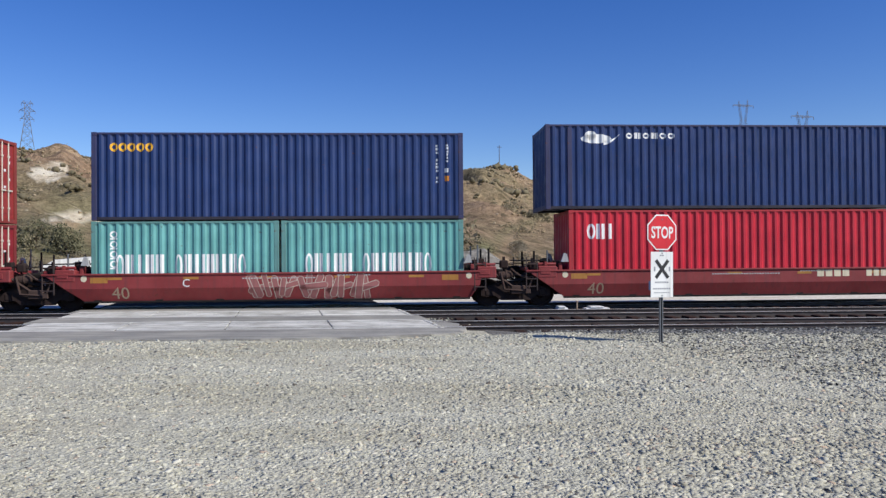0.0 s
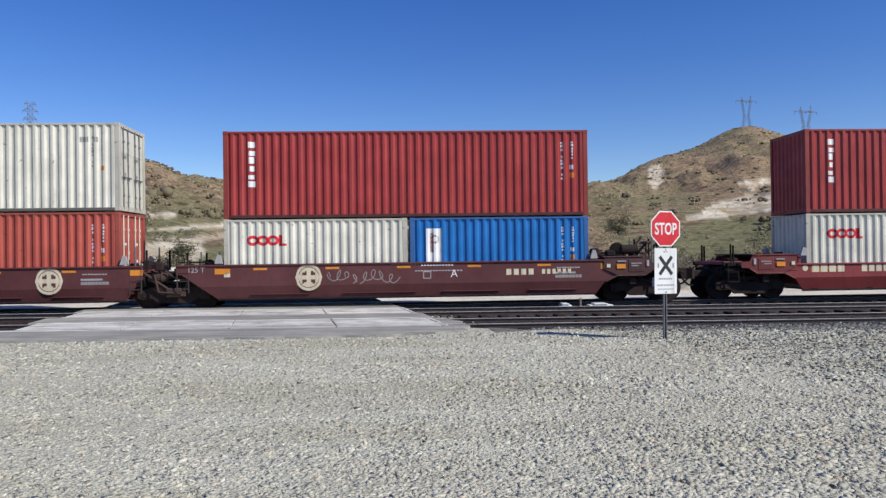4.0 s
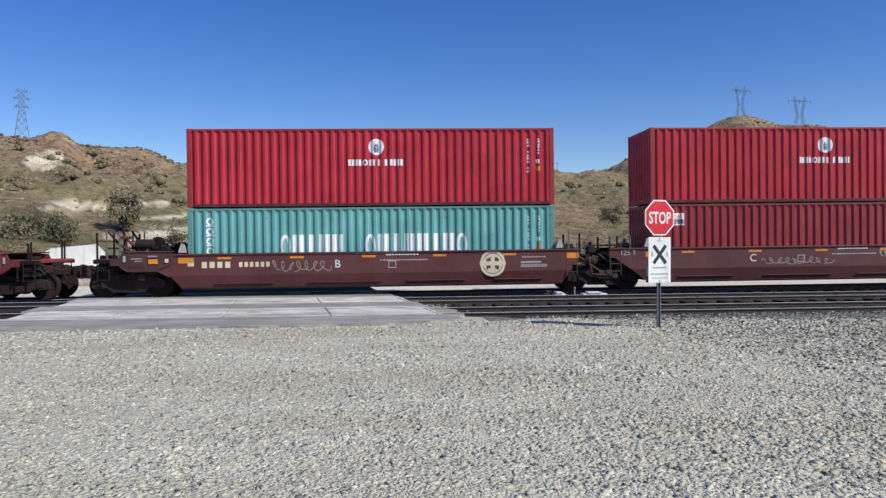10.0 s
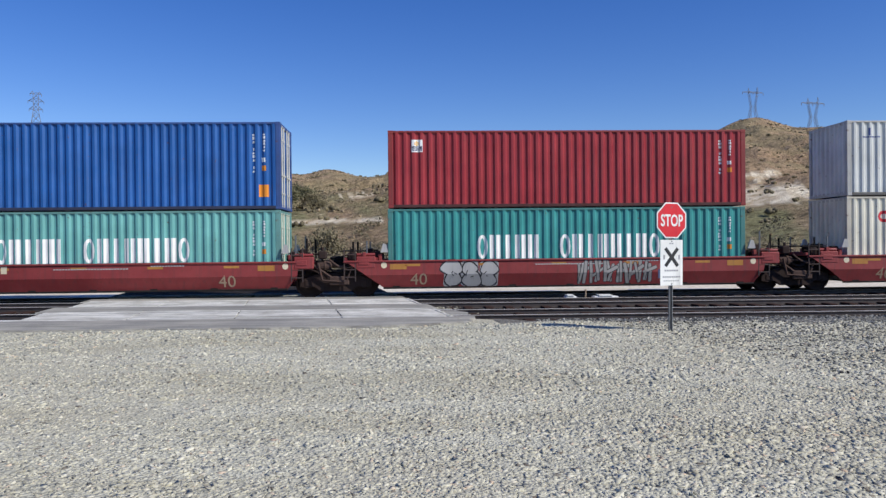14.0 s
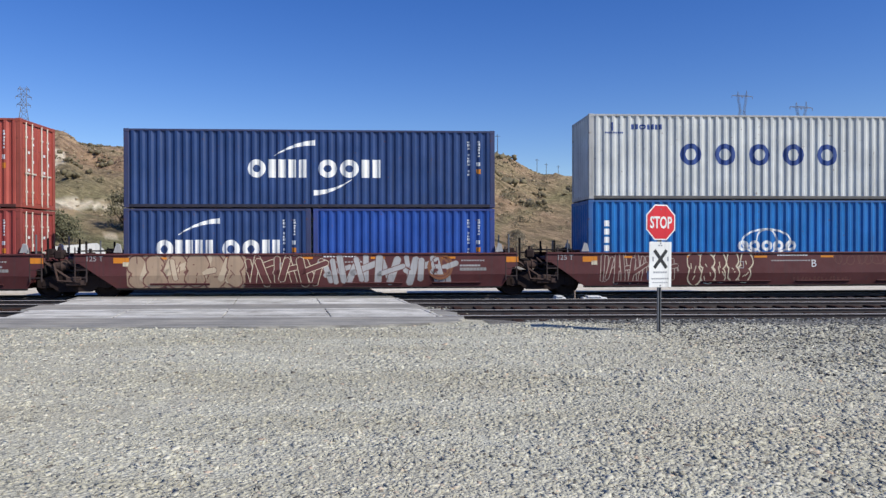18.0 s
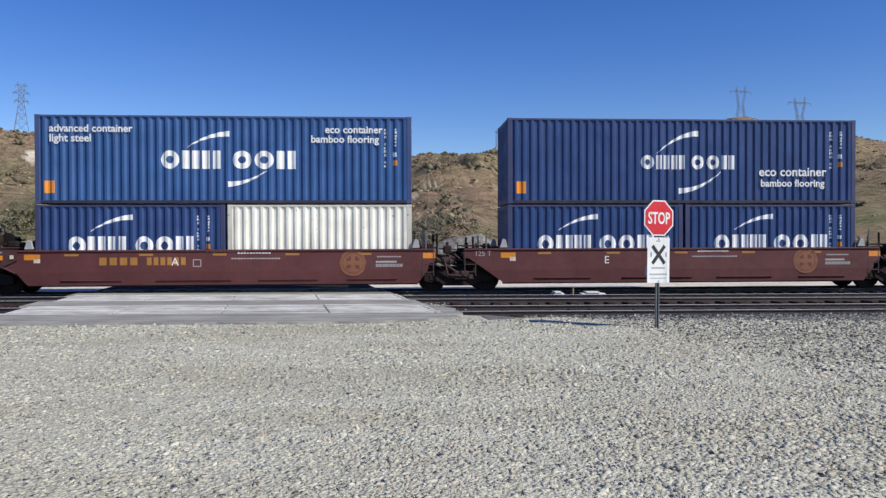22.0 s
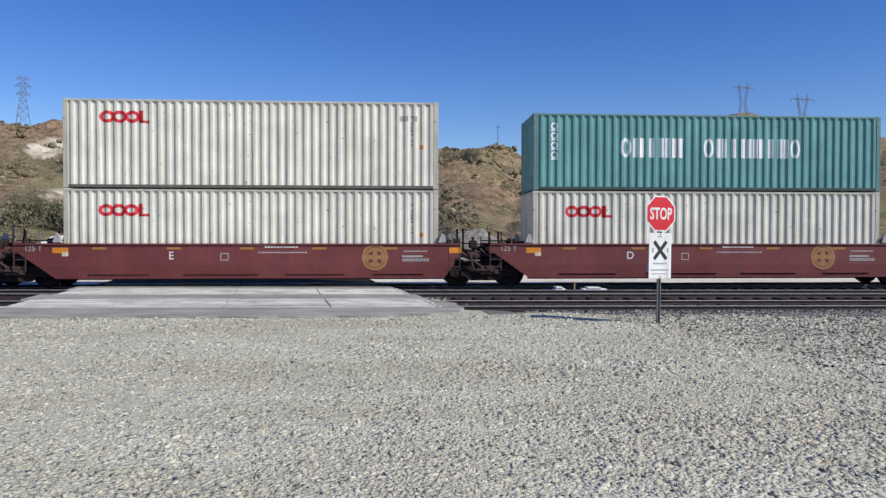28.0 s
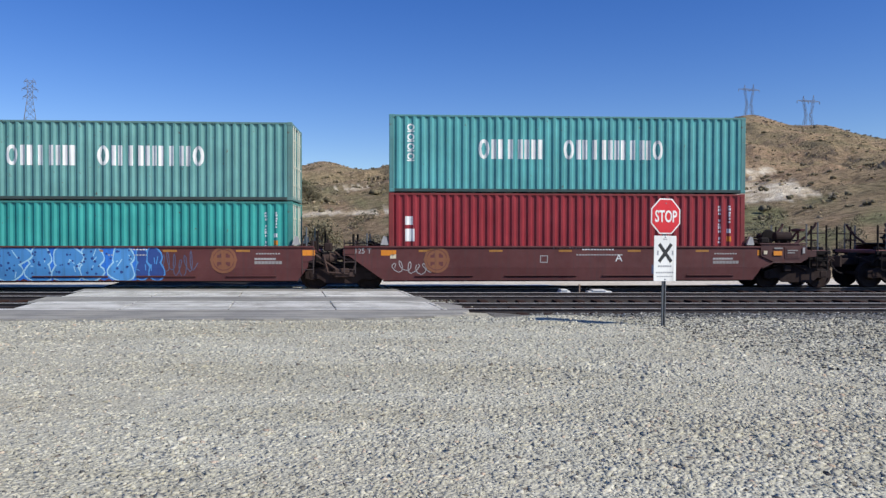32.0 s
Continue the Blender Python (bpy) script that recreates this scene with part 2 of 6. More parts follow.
m, nt, b = material("concrete", lin(205, 202, 196), 0.85)
nt.links.new(mix(nt, ramp(nt, noise_node(nt, 1.3, 6, 0.65), (0.4, grey(0)), (0.7, grey(1))), mix(nt, noise_node(nt, 9, 5, stretch=(0.3, 3, 1)), lin(204, 201, 192), lin(236, 233, 224)), lin(168, 164, 154)), b.inputs["Base Color"])
worn = b.inputs["Base Color"].links[0].from_socket
scored = ramp(nt, noise_node(nt, 1.0, 6, 0.7, stretch=(0.16, 12, 1)), (0.42, grey(0.42)), (0.52, grey(1.0)))
nt.links.new(mix(nt, 0.9, worn, scored, "MULTIPLY"), b.inputs["Base Color"])
bump(nt, b, noise_node(nt, 40, 4), 0.3, 0.01)
M["concrete"] = m
m, nt, b = material("asphalt", lin(130, 130, 130), 0.9)
nt.links.new(mix(nt, ramp(nt, noise_node(nt, 0.8, 6, 0.65), (0.4, grey(0)), (0.65, grey(1))), mix(nt, noise_node(nt, 60, 3), lin(126, 124, 119), lin(166, 163, 156)), lin(170, 166, 156)), b.inputs["Base Color"])
worn = b.inputs["Base Color"].links[0].from_socket
scored = ramp(nt, noise_node(nt, 0.8, 6, 0.7, stretch=(0.2, 7, 1)), (0.40, grey(0.5)), (0.55, grey(1.0)))
nt.links.new(mix(nt, 0.8, worn, scored, "MULTIPLY"), b.inputs["Base Color"])
bump(nt, b, noise_node(nt, 90, 3), 0.4, 0.008)
M["asphalt"] = m
m, nt, b = material("rail_steel", lin(90, 66, 54), 0.6, 0.4)
nt.links.new(mix(nt, noise_node(nt, 6, 5), lin(48, 40, 38), lin(100, 91, 86)), b.inputs["Base Color"])
M["rail"] = m
M["rail_head"], nt, b = material("polished_rail", lin(196, 193, 188), 0.45, 0.1)
nt.links.new(ramp(nt, noise_node(nt, 5, 4, stretch=(0.2, 1, 1)), (0.3, grey(0.25)), (0.7, grey(0.5))), b.inputs["Roughness"])
m, nt, b = material("tie_wood", lin(88, 70, 60), 0.9)
nt.links.new(mix(nt, noise_node(nt, 4, 6, stretch=(6, 0.6, 6)), lin(30, 24, 22), lin(78, 58, 52)), b.inputs["Base Color"])
bump(nt, b, noise_node(nt, 10, 5, stretch=(6, 0.4, 6)), 0.5, 0.02)
M["tie"] = m
M["white_paint"] = paint("white_paint", lin(222, 222, 218), 0.1)
M["black_steel"] = paint("black_steel", lin(27, 21, 20), 0.2, 0.85)
M["black_steel"].node_tree.nodes["Principled BSDF"].inputs["Specular IOR Level"].default_value = 0.2
M["wheel_steel"] = paint("wheel_steel", lin(46, 33, 30), 0.3, 0.85)
M["wheel_steel"].node_tree.nodes["Principled BSDF"].inputs["Specular IOR Level"].default_value = 0.2
M["galvanised"], nt, b = material("galvanised", lin(120, 122, 124), 0.55, 0.5)
nt.links.new(mix(nt, noise_node(nt, 12, 4), lin(84, 86, 88), lin(140, 142, 144)), b.inputs["Base Color"])
M["sign_red"] = paint("sign_red", lin(206, 28, 40), 0.0, 0.4)
M["sign_white"] = paint("sign_white", lin(232, 232, 228), 0.0, 0.45)
M["sign_black"] = paint("sign_black", lin(26, 26, 28), 0.0, 0.5)
M["sign_blue"] = paint("sign_blue", lin(40, 54, 92), 0.0, 0.5)
M["sign_grey"] = paint("sign_grey", lin(150, 152, 156), 0.0, 0.5)
M["lattice_steel"] = paint("lattice_steel", lin(118, 122, 132), 0.0, 0.6)
M["pole_wood"] = paint("pole_wood", lin(92, 78, 66), 0.1, 0.9)
INK = {n: paint("ink_" + n, lin(*c), 0.0, 0.6) for n, c in {
    "white": (235, 235, 232), "yellow": (236, 176, 40), "blue": (38, 70, 136), "red": (206, 30, 46), "navy": (24, 44, 96), "cream": (222, 208, 178),
    "orange": (226, 138, 30), "ochre": (172, 118, 48), "dull": (134, 84, 54), "faded": (116, 74, 64), "car_brown": (100, 50, 47), "grey": (150, 146, 142), "black": (24, 24, 26), "silver": (176, 174, 172), "pink": (190, 176, 160), "sky": (76, 146, 206), "tan": (176, 150, 124), "black_soft": (34, 34, 40), "blue_bright": (40, 120, 214), "slate": (84, 92, 120), "rose": (150, 92, 88), "sand": (200, 180, 152), "ice": (168, 214, 236), "bronze": (158, 114, 68)}.items()}


# ---- the ground: gravel lot, track bed, valley floor and hills, one sheet ----
TRACKS = (18.15, 22.3, 26.25)                       # centre lines of the three tracks, along x
RAIL_Z = (-0.09, -0.12, -0.17)                      # heads of their rails
# swell of the ridge above its mean slope, every two degrees of bearing from -42
RIDGE = (0.012, 0.028, 0.023, 0.025, 0.024, 0.025, 0.025, 0.023, 0.021, 0.022, 0.017, 0.018, 0.020, 0.003, 0.009, -0.001, 0.008, -0.002, 0.012, -0.001, 0.000, 0.010, 0.017, 0.016, 0.011, 0.025, 0.003, -0.000, -0.005, -0.000, 0.016, 0.021, 0.024, 0.039, 0.041, 0.025, 0.032, 0.019, 0.015, 0.012, 0.008, 0.004, 0.006, 0.006, 0.003)


def crest(bearing):
    """How steeply one looks up at the crest of the hills at a bearing in degrees, and how far off it is."""
    up = 0.09 + sum(a * np.exp(-((bearing + 42 - 2 * k) / 1.9) ** 2) for k, a in enumerate(RIDGE))
    far = 620 + 0 * bearing
    for c, w, d in ((-26, 9, -230), (5, 6, -270), (24, 8, 230), (-8, 6, 120)):
        far = far + d * np.exp(-((bearing - c) / w) ** 2)
    return up, far


def terrain(x, y):
    """Height of the ground on arrays."""
    r, bearing = np.hypot(x, y), np.degrees(np.arctan2(x, y))
    up, far = crest(np.clip(bearing, -60, 60))
    u = r / far
    low = np.clip(1 - u, 0, 1)
    broad = sum(crest(np.clip(bearing + k, -60, 60))[0] for k in (-6, -3, 0, 3, 6)) / 5
    up = up + (broad - up) * np.clip((low - 0.04) * 2.0, 0, 1)
    rise = np.clip((u - 0.10) / 0.90, 0, 1)
    gully = np.abs(2 * layered_noise(bearing * 0.16 + u * 2.5 + 40, u * 2.2 - bearing * 0.05, 5, 5) - 1)
    body = rise ** 1.2 * (1 - 0.27 * gully * np.sin(np.pi * np.clip(rise, 0, 1)))
    lump = (layered_noise(x * 0.016 + 7, y * 0.016, 11, 5) - 0.5) * 15 * np.clip((r - 60) / 90, 0, 1) * np.sin(np.pi * np.clip(rise, 0, 1))
    mid = np.sin(np.pi * np.clip(rise, 0, 1)) ** 0.8
    rough = (np.abs(2 * layered_noise(x * 0.03 + y * 0.012, y * 0.03, 14, 4) - 1) - 0.4) * -9 * mid + (layered_noise(x * 0.11, y * 0.11, 15, 3) - 0.5) * (1.0 + 2.5 * mid) * np.clip(rise * 6, 0, 1)
    z = (up * far + 2.0) * body + lump + rough + np.where(rise >= 1, -(u - 1) * far * 0.12, 0)
    side = np.clip((70 - np.abs(bearing)) / 20, 0, 1)
    valley = np.clip((r - 34) / 60, 0, 1) * 1.2 * (layered_noise(x * 0.05, y * 0.05, 3, 3) - 0.35)
    z = (z + valley) * side * (y > 0)
    return z


m, nt, b = material("hillside", lin(130, 112, 82), 0.95)
c = nt.nodes.new("ShaderNodeTexCoord").outputs["Object"]
soil = ramp(nt, noise_node(nt, 0.012, 8, 0.62, coord=c), (0.30, lin(122, 113, 86)), (0.44, lin(150, 134, 104)), (0.56, lin(164, 140, 112)), (0.72, lin(154, 126, 102)))
fine = ramp(nt, noise_node(nt, 0.16, 8, 0.75, coord=c), (0.34, grey(0.62)), (0.48, grey(1.0)), (0.62, grey(1.25)))
tuft = ramp(nt, noise_node(nt, 0.7, 8, 0.8, coord=c), (0.38, grey(0.52)), (0.58, grey(1.18)))


def dots(scale, near, far, patch_scale, lo, hi):
    """Scattered round spots, thicker in some patches."""
    v = nt.nodes.new("ShaderNodeTexVoronoi")
    v.inputs["Scale"].default_value = scale
    nt.links.new(mix(nt, 0.10, c, nt_warp, "ADD"), v.inputs["Vector"])
    spot = ramp(nt, v.outputs["Distance"], (near, grey(1)), (far, grey(0)))
    where = ramp(nt, noise_node(nt, patch_scale, 5, 0.6, coord=c), (lo, grey(0)), (hi, grey(1)))
    return mix(nt, 1.0, spot, where, "MULTIPLY")


warp = nt.nodes.new("ShaderNodeTexNoise")
warp.inputs["Scale"].default_value, warp.inputs["Detail"].default_value = 0.25, 4
nt.links.new(c, warp.inputs["Vector"])
grow = nt.nodes.new("ShaderNodeVectorMath")
grow.operation = "SCALE"
grow.inputs["Scale"].default_value = 60
nt.links.new(warp.outputs["Color"], grow.inputs[0])
nt_warp = grow.outputs[0]
attr = nt.nodes.new("ShaderNodeAttribute")
attr.attribute_name = "soil"
sepc = nt.nodes.new("ShaderNodeSeparateColor")
nt.links.new(attr.outputs["Color"], sepc.inputs[0])
cover = mix(nt, 1.0, mix(nt, 1.0, soil, fine, "MULTIPLY"), tuft, "MULTIPLY")
green = mix(nt, sepc.outputs[1], cover, mix(nt, 1.0, lin(140, 136, 100), tuft, "MULTIPLY"))
shrubs = mix(nt, dots(0.17, .08, .26, .02, .30, .56), green, lin(92, 86, 62))
shrubs = mix(nt, dots(0.36, .10, .30, .03, .34, .58), shrubs, lin(104, 94, 70))
stony = mix(nt, dots(0.26, .05, .17, .024, .40, .62), shrubs, lin(204, 188, 156))
bare = mix(nt, sepc.outputs[0], stony, mix(nt, ramp(nt, noise_node(nt, 0.14, 7, 0.72, coord=c), (0.36, grey(0)), (0.6, grey(1))), lin(186, 162, 126), lin(248, 236, 210)))
nt.links.new(bare, b.inputs["Base Color"])
bump(nt, b, noise_node(nt, 0.12, 10, 0.72, coord=c), 0.9, 3.5)
M["hillside"] = m

# near part: finer, with the gravel shoulder and the ballast
bear = np.concatenate([np.linspace(-180, -46, 24), np.linspace(-44, 48, 420), np.linspace(50, 180, 24)[:-1]])
near_rings = np.array([30, 34, 38, 42, 46, 50, 56, 62.0])
climb = np.linspace(0, 1, 150) ** 1.15
beyond = np.array([1.02, 1.05, 1.1, 1.2, 1.4, 1.8, 2.5, 3.6, 5.0])
crest_far = crest(np.clip(bear, -60, 60))[1]
dd = np.vstack([np.repeat(near_rings[:, None], len(bear), 1), 70 + climb[:, None] * (crest_far[None] - 70), beyond[:, None] * crest_far[None]])
bb = np.repeat(bear[None], len(dd), 0)
tx, ty = dd * np.sin(np.radians(bb)), dd * np.cos(np.radians(bb))
tz = terrain(tx, ty) - 0.45
nb, nd = len(bear), len(dd)
verts = np.stack([tx, ty, tz], -1).reshape(-1, 3)
verts = np.vstack([verts, [[0, 0, -0.45]]])
quads = [(j * nb + i, j * nb + (i + 1) % nb, (j + 1) * nb + (i + 1) % nb, (j + 1) * nb + i) for j in range(nd - 1) for i in range(nb)]
inner = [(len(verts) - 1, (i + 1) % nb, i, i) for i in range(nb)]
me = bpy.data.meshes.new("ground")
me.from_pydata(verts.tolist(), [], [q[::-1] for q in quads] + [q[:3] for q in inner])
me.materials.append(M["hillside"])
me.polygons.foreach_set("use_smooth", [True] * len(me.polygons))
# soil: bare cuts and dirt tracks (first channel), grass (second)
elev = np.degrees(np.arctan2(tz, dd))
ragged = layered_noise(bb * 1.6, elev * 2.4, 21, 5) - 0.5
cut = np.zeros_like(bb)
for cb, ce, wb, we in ((19.0, 5.8, 0.55, 0.8), (-23.5, 3.6, 1.6, 0.2), (-4.0, 4.2, 1.4, 0.12), (2.6, 4.9, .7, 0.16), (-20.5, 3.5, 4.2, 0.28), (-10, 2.35, 12.0, 0.16), (-14, 2.9, 6.0, 0.14), (-17.2, 1.4, 2.4, 0.8), (1.0, 4.3, .6, 0.2), (-24.5, 6.3, 1.2, 0.6), (25.6, 5.1, 1.4, 0.25)):
    q = 1 - np.hypot((bb - cb) / wb, (elev - ce - 0.05 * (bb - cb)) / we) + ragged * 0.75
    cut = np.maximum(cut, np.clip(q * 16, 0, 1))
edge = np.interp(bb, (21.2, 22.4, 23.6, 26.0, 28.2, 29.4, 31.0), (2.85, 3.5, 4.2, 4.45, 4.6, 4.0, 3.7))
floor_line = 2.80 + 0.088 * (bb - 21.3)
cut = np.maximum(cut, np.clip((edge - elev + ragged * 0.6) * 18, 0, 1) * np.clip((elev - floor_line + ragged * 0.2) * 20, 0, 1) * (bb > 21) * (bb < 31))
flat = np.clip((54 - dd) / 8, 0, 1) * 0.85
grass = np.clip((layered_noise(bb * 0.3, elev * 0.9, 33, 4) - 0.45) * 5, 0, 1) * np.clip((6.0 - elev) / 3, 0, 1) * np.clip((elev + 0.6), 0, 1)
soil_values = np.zeros((len(verts), 4), dtype=np.float32)
soil_values[:-1, 0], soil_values[:-1, 1], soil_values[:, 3] = np.maximum(cut, flat).ravel(), grass.ravel(), 1
soil_values[-1, 0] = 0.8
layer = me.attributes.new("soil", "FLOAT_COLOR", "POINT")
layer.data.foreach_set("color", soil_values.ravel())
me.update()
tagged(new("ground", me), "dry brown hills with scrub, grass and bare sandy cuts", kind="structure")


def sheet(name, x0, x1, y0, y1, nx, ny, height, mat, label):
    xs, ys = np.meshgrid(np.linspace(x0, x1, nx), np.linspace(y0, y1, ny))
    zs = height(xs, ys)
    v = np.stack([xs, ys, zs], -1).reshape(-1, 3)
    i = np.arange(nx * ny).reshape(ny, nx)
    f = np.stack([i[:-1, :-1], i[:-1, 1:], i[1:, 1:], i[1:, :-1]], -1).reshape(-1, 4)
    return tagged(new(name, big_mesh(name, v, f, mat, True)), label, kind="structure")


def lot_height(x, y):
    """The gravel lot: level, ruffled, falling to the track bed outside the crossing."""
    ruffle = 0.032 * (layered_noise(x * 0.9, y * 0.9, 2, 4) - 0.5) + 0.05 * (layered_noise(x * 0.15, y * 0.15, 4, 2) - 0.5) * np.clip(y / 6 - 0.3, 0, 1)
    off_road = np.clip((x - 1.2) / 1.5, 0, 1)
    drop = off_road * np.clip((y - 14.6) / 2.2, 0, 1) ** 1.3 * -0.20 - (1 - off_road) * np.clip((y - 13.6) / 1.4, 0, 1) * 0.12
    return ruffle + drop + 0.0


sheet("gravel_lot", -45, 45, -30, 16.9, 220, 180, lot_height, M["gravel"], "pale grey crushed gravel lot beside the tracks")
M["shoulder"] = gravel_like("shoulder", lin(80, 79, 77), lin(116, 115, 111), lin(152, 150, 145), 26, lin(118, 111, 102), 0.7)
sheet("ballast_shoulder", 1.9, 45, 13.2, 16.95, 200, 40, lambda x, y: lot_height(x, y) + np.where(y > 15.4 - 1.5 * np.clip((x - 2.5) / 8, 0, 1) + .9 * (layered_noise(x * .9, y * .9, 17, 3) - .5), .012, -.06), M["shoulder"], "grey ballast shoulder sloping to the front track")
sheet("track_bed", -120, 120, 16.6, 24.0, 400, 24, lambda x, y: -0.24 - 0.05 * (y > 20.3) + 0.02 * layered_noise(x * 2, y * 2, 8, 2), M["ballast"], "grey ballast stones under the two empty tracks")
sheet("main_track_bed", -120, 120, 23.9, 29.2, 400, 20, lambda x, y: -0.30 - 0.05 * (y > 24.3) + 0.0036 * np.clip(x, -70, 70) + 0.03 * layered_noise(x * 2, y * 2, 9, 2), M["dark_ballast"], "near-black ballast under the main tracks")
sheet("service_road", -120, 120, 29.1, 37.0, 300, 16, lambda x, y: -0.40 + 0.03 * layered_noise(x * 0.7, y * 0.7, 6, 3), M["dirt"], "pale sandy service road behind the tracks")

# loose gravel, denser near by
rng = np.random.default_rng(4)


def stones(name, n, region, size, mat, label, z_of, sink=0.3):
    """Angular stones scattered on the ground: region gives x, y arrays."""
    x, y = region(n)
    n = len(x)
    base = np.array([(sx, sy, sz) for sz in (-1, 1) for sy in (-1, 1) for sx in (-1, 1)], dtype=float) * 0.5
    v = base[None] * rng.uniform(0.6, 1.35, (n, 8, 1)) + rng.normal(0, 0.12, (n, 8, 3))
    s = size(x, y) * np.minimum(rng.lognormal(0, 0.38, n), 1.9)
    v *= s[:, None, None] * rng.uniform(0.65, 1.2, (n, 1, 3)) * np.array([1, 1, 0.48])
    a = rng.uniform(0, math.tau, n)
    ca, sa = np.cos(a)[:, None], np.sin(a)[:, None]
    tilt = rng.normal(0, 0.35, (n, 1))
    vx, vy, vz = v[..., 0] * ca - v[..., 1] * sa, v[..., 0] * sa + v[..., 1] * ca, v[..., 2]
    vx, vz = vx * np.cos(tilt) - vz * np.sin(tilt), vx * np.sin(tilt) + vz * np.cos(tilt)
    z = z_of(x, y) + s * (0.30 - sink)
    v = np.stack([vx + x[:, None], vy + y[:, None], vz + z[:, None]], -1).reshape(-1, 3)
    f = np.array([(0, 2, 3, 1), (4, 5, 7, 6), (0, 1, 5, 4), (2, 6, 7, 3), (0, 4, 6, 2), (1, 3, 7, 5)])
    f = (f[None] + 8 * np.arange(n)[:, None, None]).reshape(-1, 4)
    return tagged(new(name, big_mesh(name, v, f, mat)), label, category="gravel", kind="stuff")


def near_lot(n):
    y = 3.4 + 12.4 * rng.random(n) ** 1.25
    half = 1.5 + y * 0.66
    x = rng.uniform(-1, 1, n) * half + y * 0.06
    worn = layered_noise(x * 0.42 + 3, y * 0.95, 81, 4)              # trodden and driven patches hold fewer stones
    right = np.clip((x + 1.5) / 6, 0, 1)
    keep = rng.random(n) < np.clip(1.7 - 3.4 * np.clip(worn - 0.36 - .10 * right, 0, 1), 0.12, 1) * np.clip(1.45 - (y - 4) / 13, 0.40, 1) * (.78 + .22 * right)
    keep &= (rng.random(n) < .22) | (y < 14.9 - 1.6 * np.clip((x - 2.5) / 8, 0, 1) + 4 * (x < 2))      # dark ballast lies beyond
    return x[keep], y[keep]


stones("loose_gravel", 165000, near_lot, lambda x, y: (0.0185 + 0.0012 * y) * (0.7 + 0.6 * layered_noise(x * 0.7, y * 0.7, 83, 2)), M["stone"], "loose pale grey crushed stones on the lot", lot_height, 0.47)


def shoulder(n):
    y = 17.3 - 12.5 * rng.random(n) ** 2.0
    x = np.maximum(1.6, 4.5 - (y - 12) * .3) - 1.2 * np.clip((12 - y) / 6, 0, 1) + rng.random(n) ** 0.9 * 12
    keep = (x < 1.5 + y * .75) & (rng.random(n) < np.clip((x - 1) / 5, .15, 1))
    return x[keep], y[keep]


stones("ballast_stones", 38000, shoulder, lambda x, y: 0.024 + 0.018 * np.clip((y - 14) / 2, 0, 1), M["grey_stone"], "coarse grey ballast stones beside the front track", lambda x, y: np.where(y < 16.7, lot_height(x, y), -0.22), 0.2)


def outcrops(n):
    bg, q = rng.uniform(-34, 38, n), rng.random(n)
    d = 95 + q * (crest(bg)[1] * .97 - 95)
    keep = layered_noise(bg * .5 + 4, d * .02, 91, 3) + rng.normal(0, .07, n) > .5
    return d[keep] * np.sin(np.radians(bg[keep])), d[keep] * np.cos(np.radians(bg[keep]))


M["rock"] = gravel_like("rock", lin(142, 126, 100), lin(172, 156, 128), lin(196, 182, 156), 1.5, lin(170, 142, 112), 0.5)
stones("hill_rocks", 9000, outcrops, lambda x, y: 0.10 + 0.0014 * np.hypot(x, y), M["rock"], "pale weathered rocks scattered on the hillsides", lambda x, y: terrain(x, y) - .4, 0.15)

# ---- rails, ties, crossing ----
def track(y0, z0):
    t = tagged(new("railway_track"), "steel railway track on weathered wooden ties", "track", "three parallel tracks")
    t.matrix_basis = pose(0, y0, z0) if y0 < TRACKS[2] else pose(0, y0, z0, 0, -math.degrees(0.0036), math.degrees(0.0035))
    for side in (-1, 1):
        c = side * 0.755
        poly = [(c - .076, -.18), (c + .076, -.18), (c + .076, -.165), (c + .012, -.14), (c + .012, -.045), (c + .036, -.03), (c + .036, -.004), (c + .028, 0), (c - .028, 0), (c - .036, -.004), (c - .036, -.03), (c - .012, -.045), (c - .012, -.14), (c - .076, -.165)]
        bld = Build().prism(poly, -70, 70, axis="x")
        bld.m = [0] * len(bld.f)
        bld.m[2 + 6] = bld.m[2 + 7] = bld.m[2 + 8] = 1
        part("rail", bld.mesh("rail", M["rail"], M["rail_head"]), t, "rusty steel rail with a polished head")
    return t


tie_mesh = Build().box(-.115, .115, -1.32, 1.32, -.18, 0, 0.012).mesh("tie", M["tie"])
for y0, z0 in zip(TRACKS, RAIL_Z):
    t = track(y0, z0)
    for k in range(-44, 90):
        x = k * 0.56 + random.uniform(-.03, .03)
        if (-10.6 if y0 > 20 else -14.0) < x < 1.0 or not -24 < x < 26:
            continue
        part("tie", tie_mesh, t, at=pose(x, random.uniform(-.05, .05), -0.105 + random.uniform(-.01, .01), 0, 0, random.uniform(-1.5, 1.5)))

cross = tagged(new("level_crossing"), "private road crossing of worn concrete panels and asphalt", "crossing", kind="structure")


def skew(x, y):
    return x - 0.16 * (y - 17.3)


def slab(name, x0, x1, y0, y1, z0, z1, mat, label):
    bld = Build()
    bld.prism([(skew(x0, y0), y0), (skew(x1, y0), y0), (skew(x1, y1), y1), (skew(x0, y1), y1)], z0, z1, axis="z")
    bm = bmesh.new()
    me = bld.mesh(name, mat)
    bm.from_mesh(me)
    bmesh.ops.recalc_face_normals(bm, faces=bm.faces[:])
    bmesh.ops.bevel(bm, geom=[e for e in bm.edges if e.calc_length() > 0.3], offset=0.012, segments=1, affect="EDGES")
    bm.to_mesh(me)
    bm.free()
    return part(name, me, cross, label)


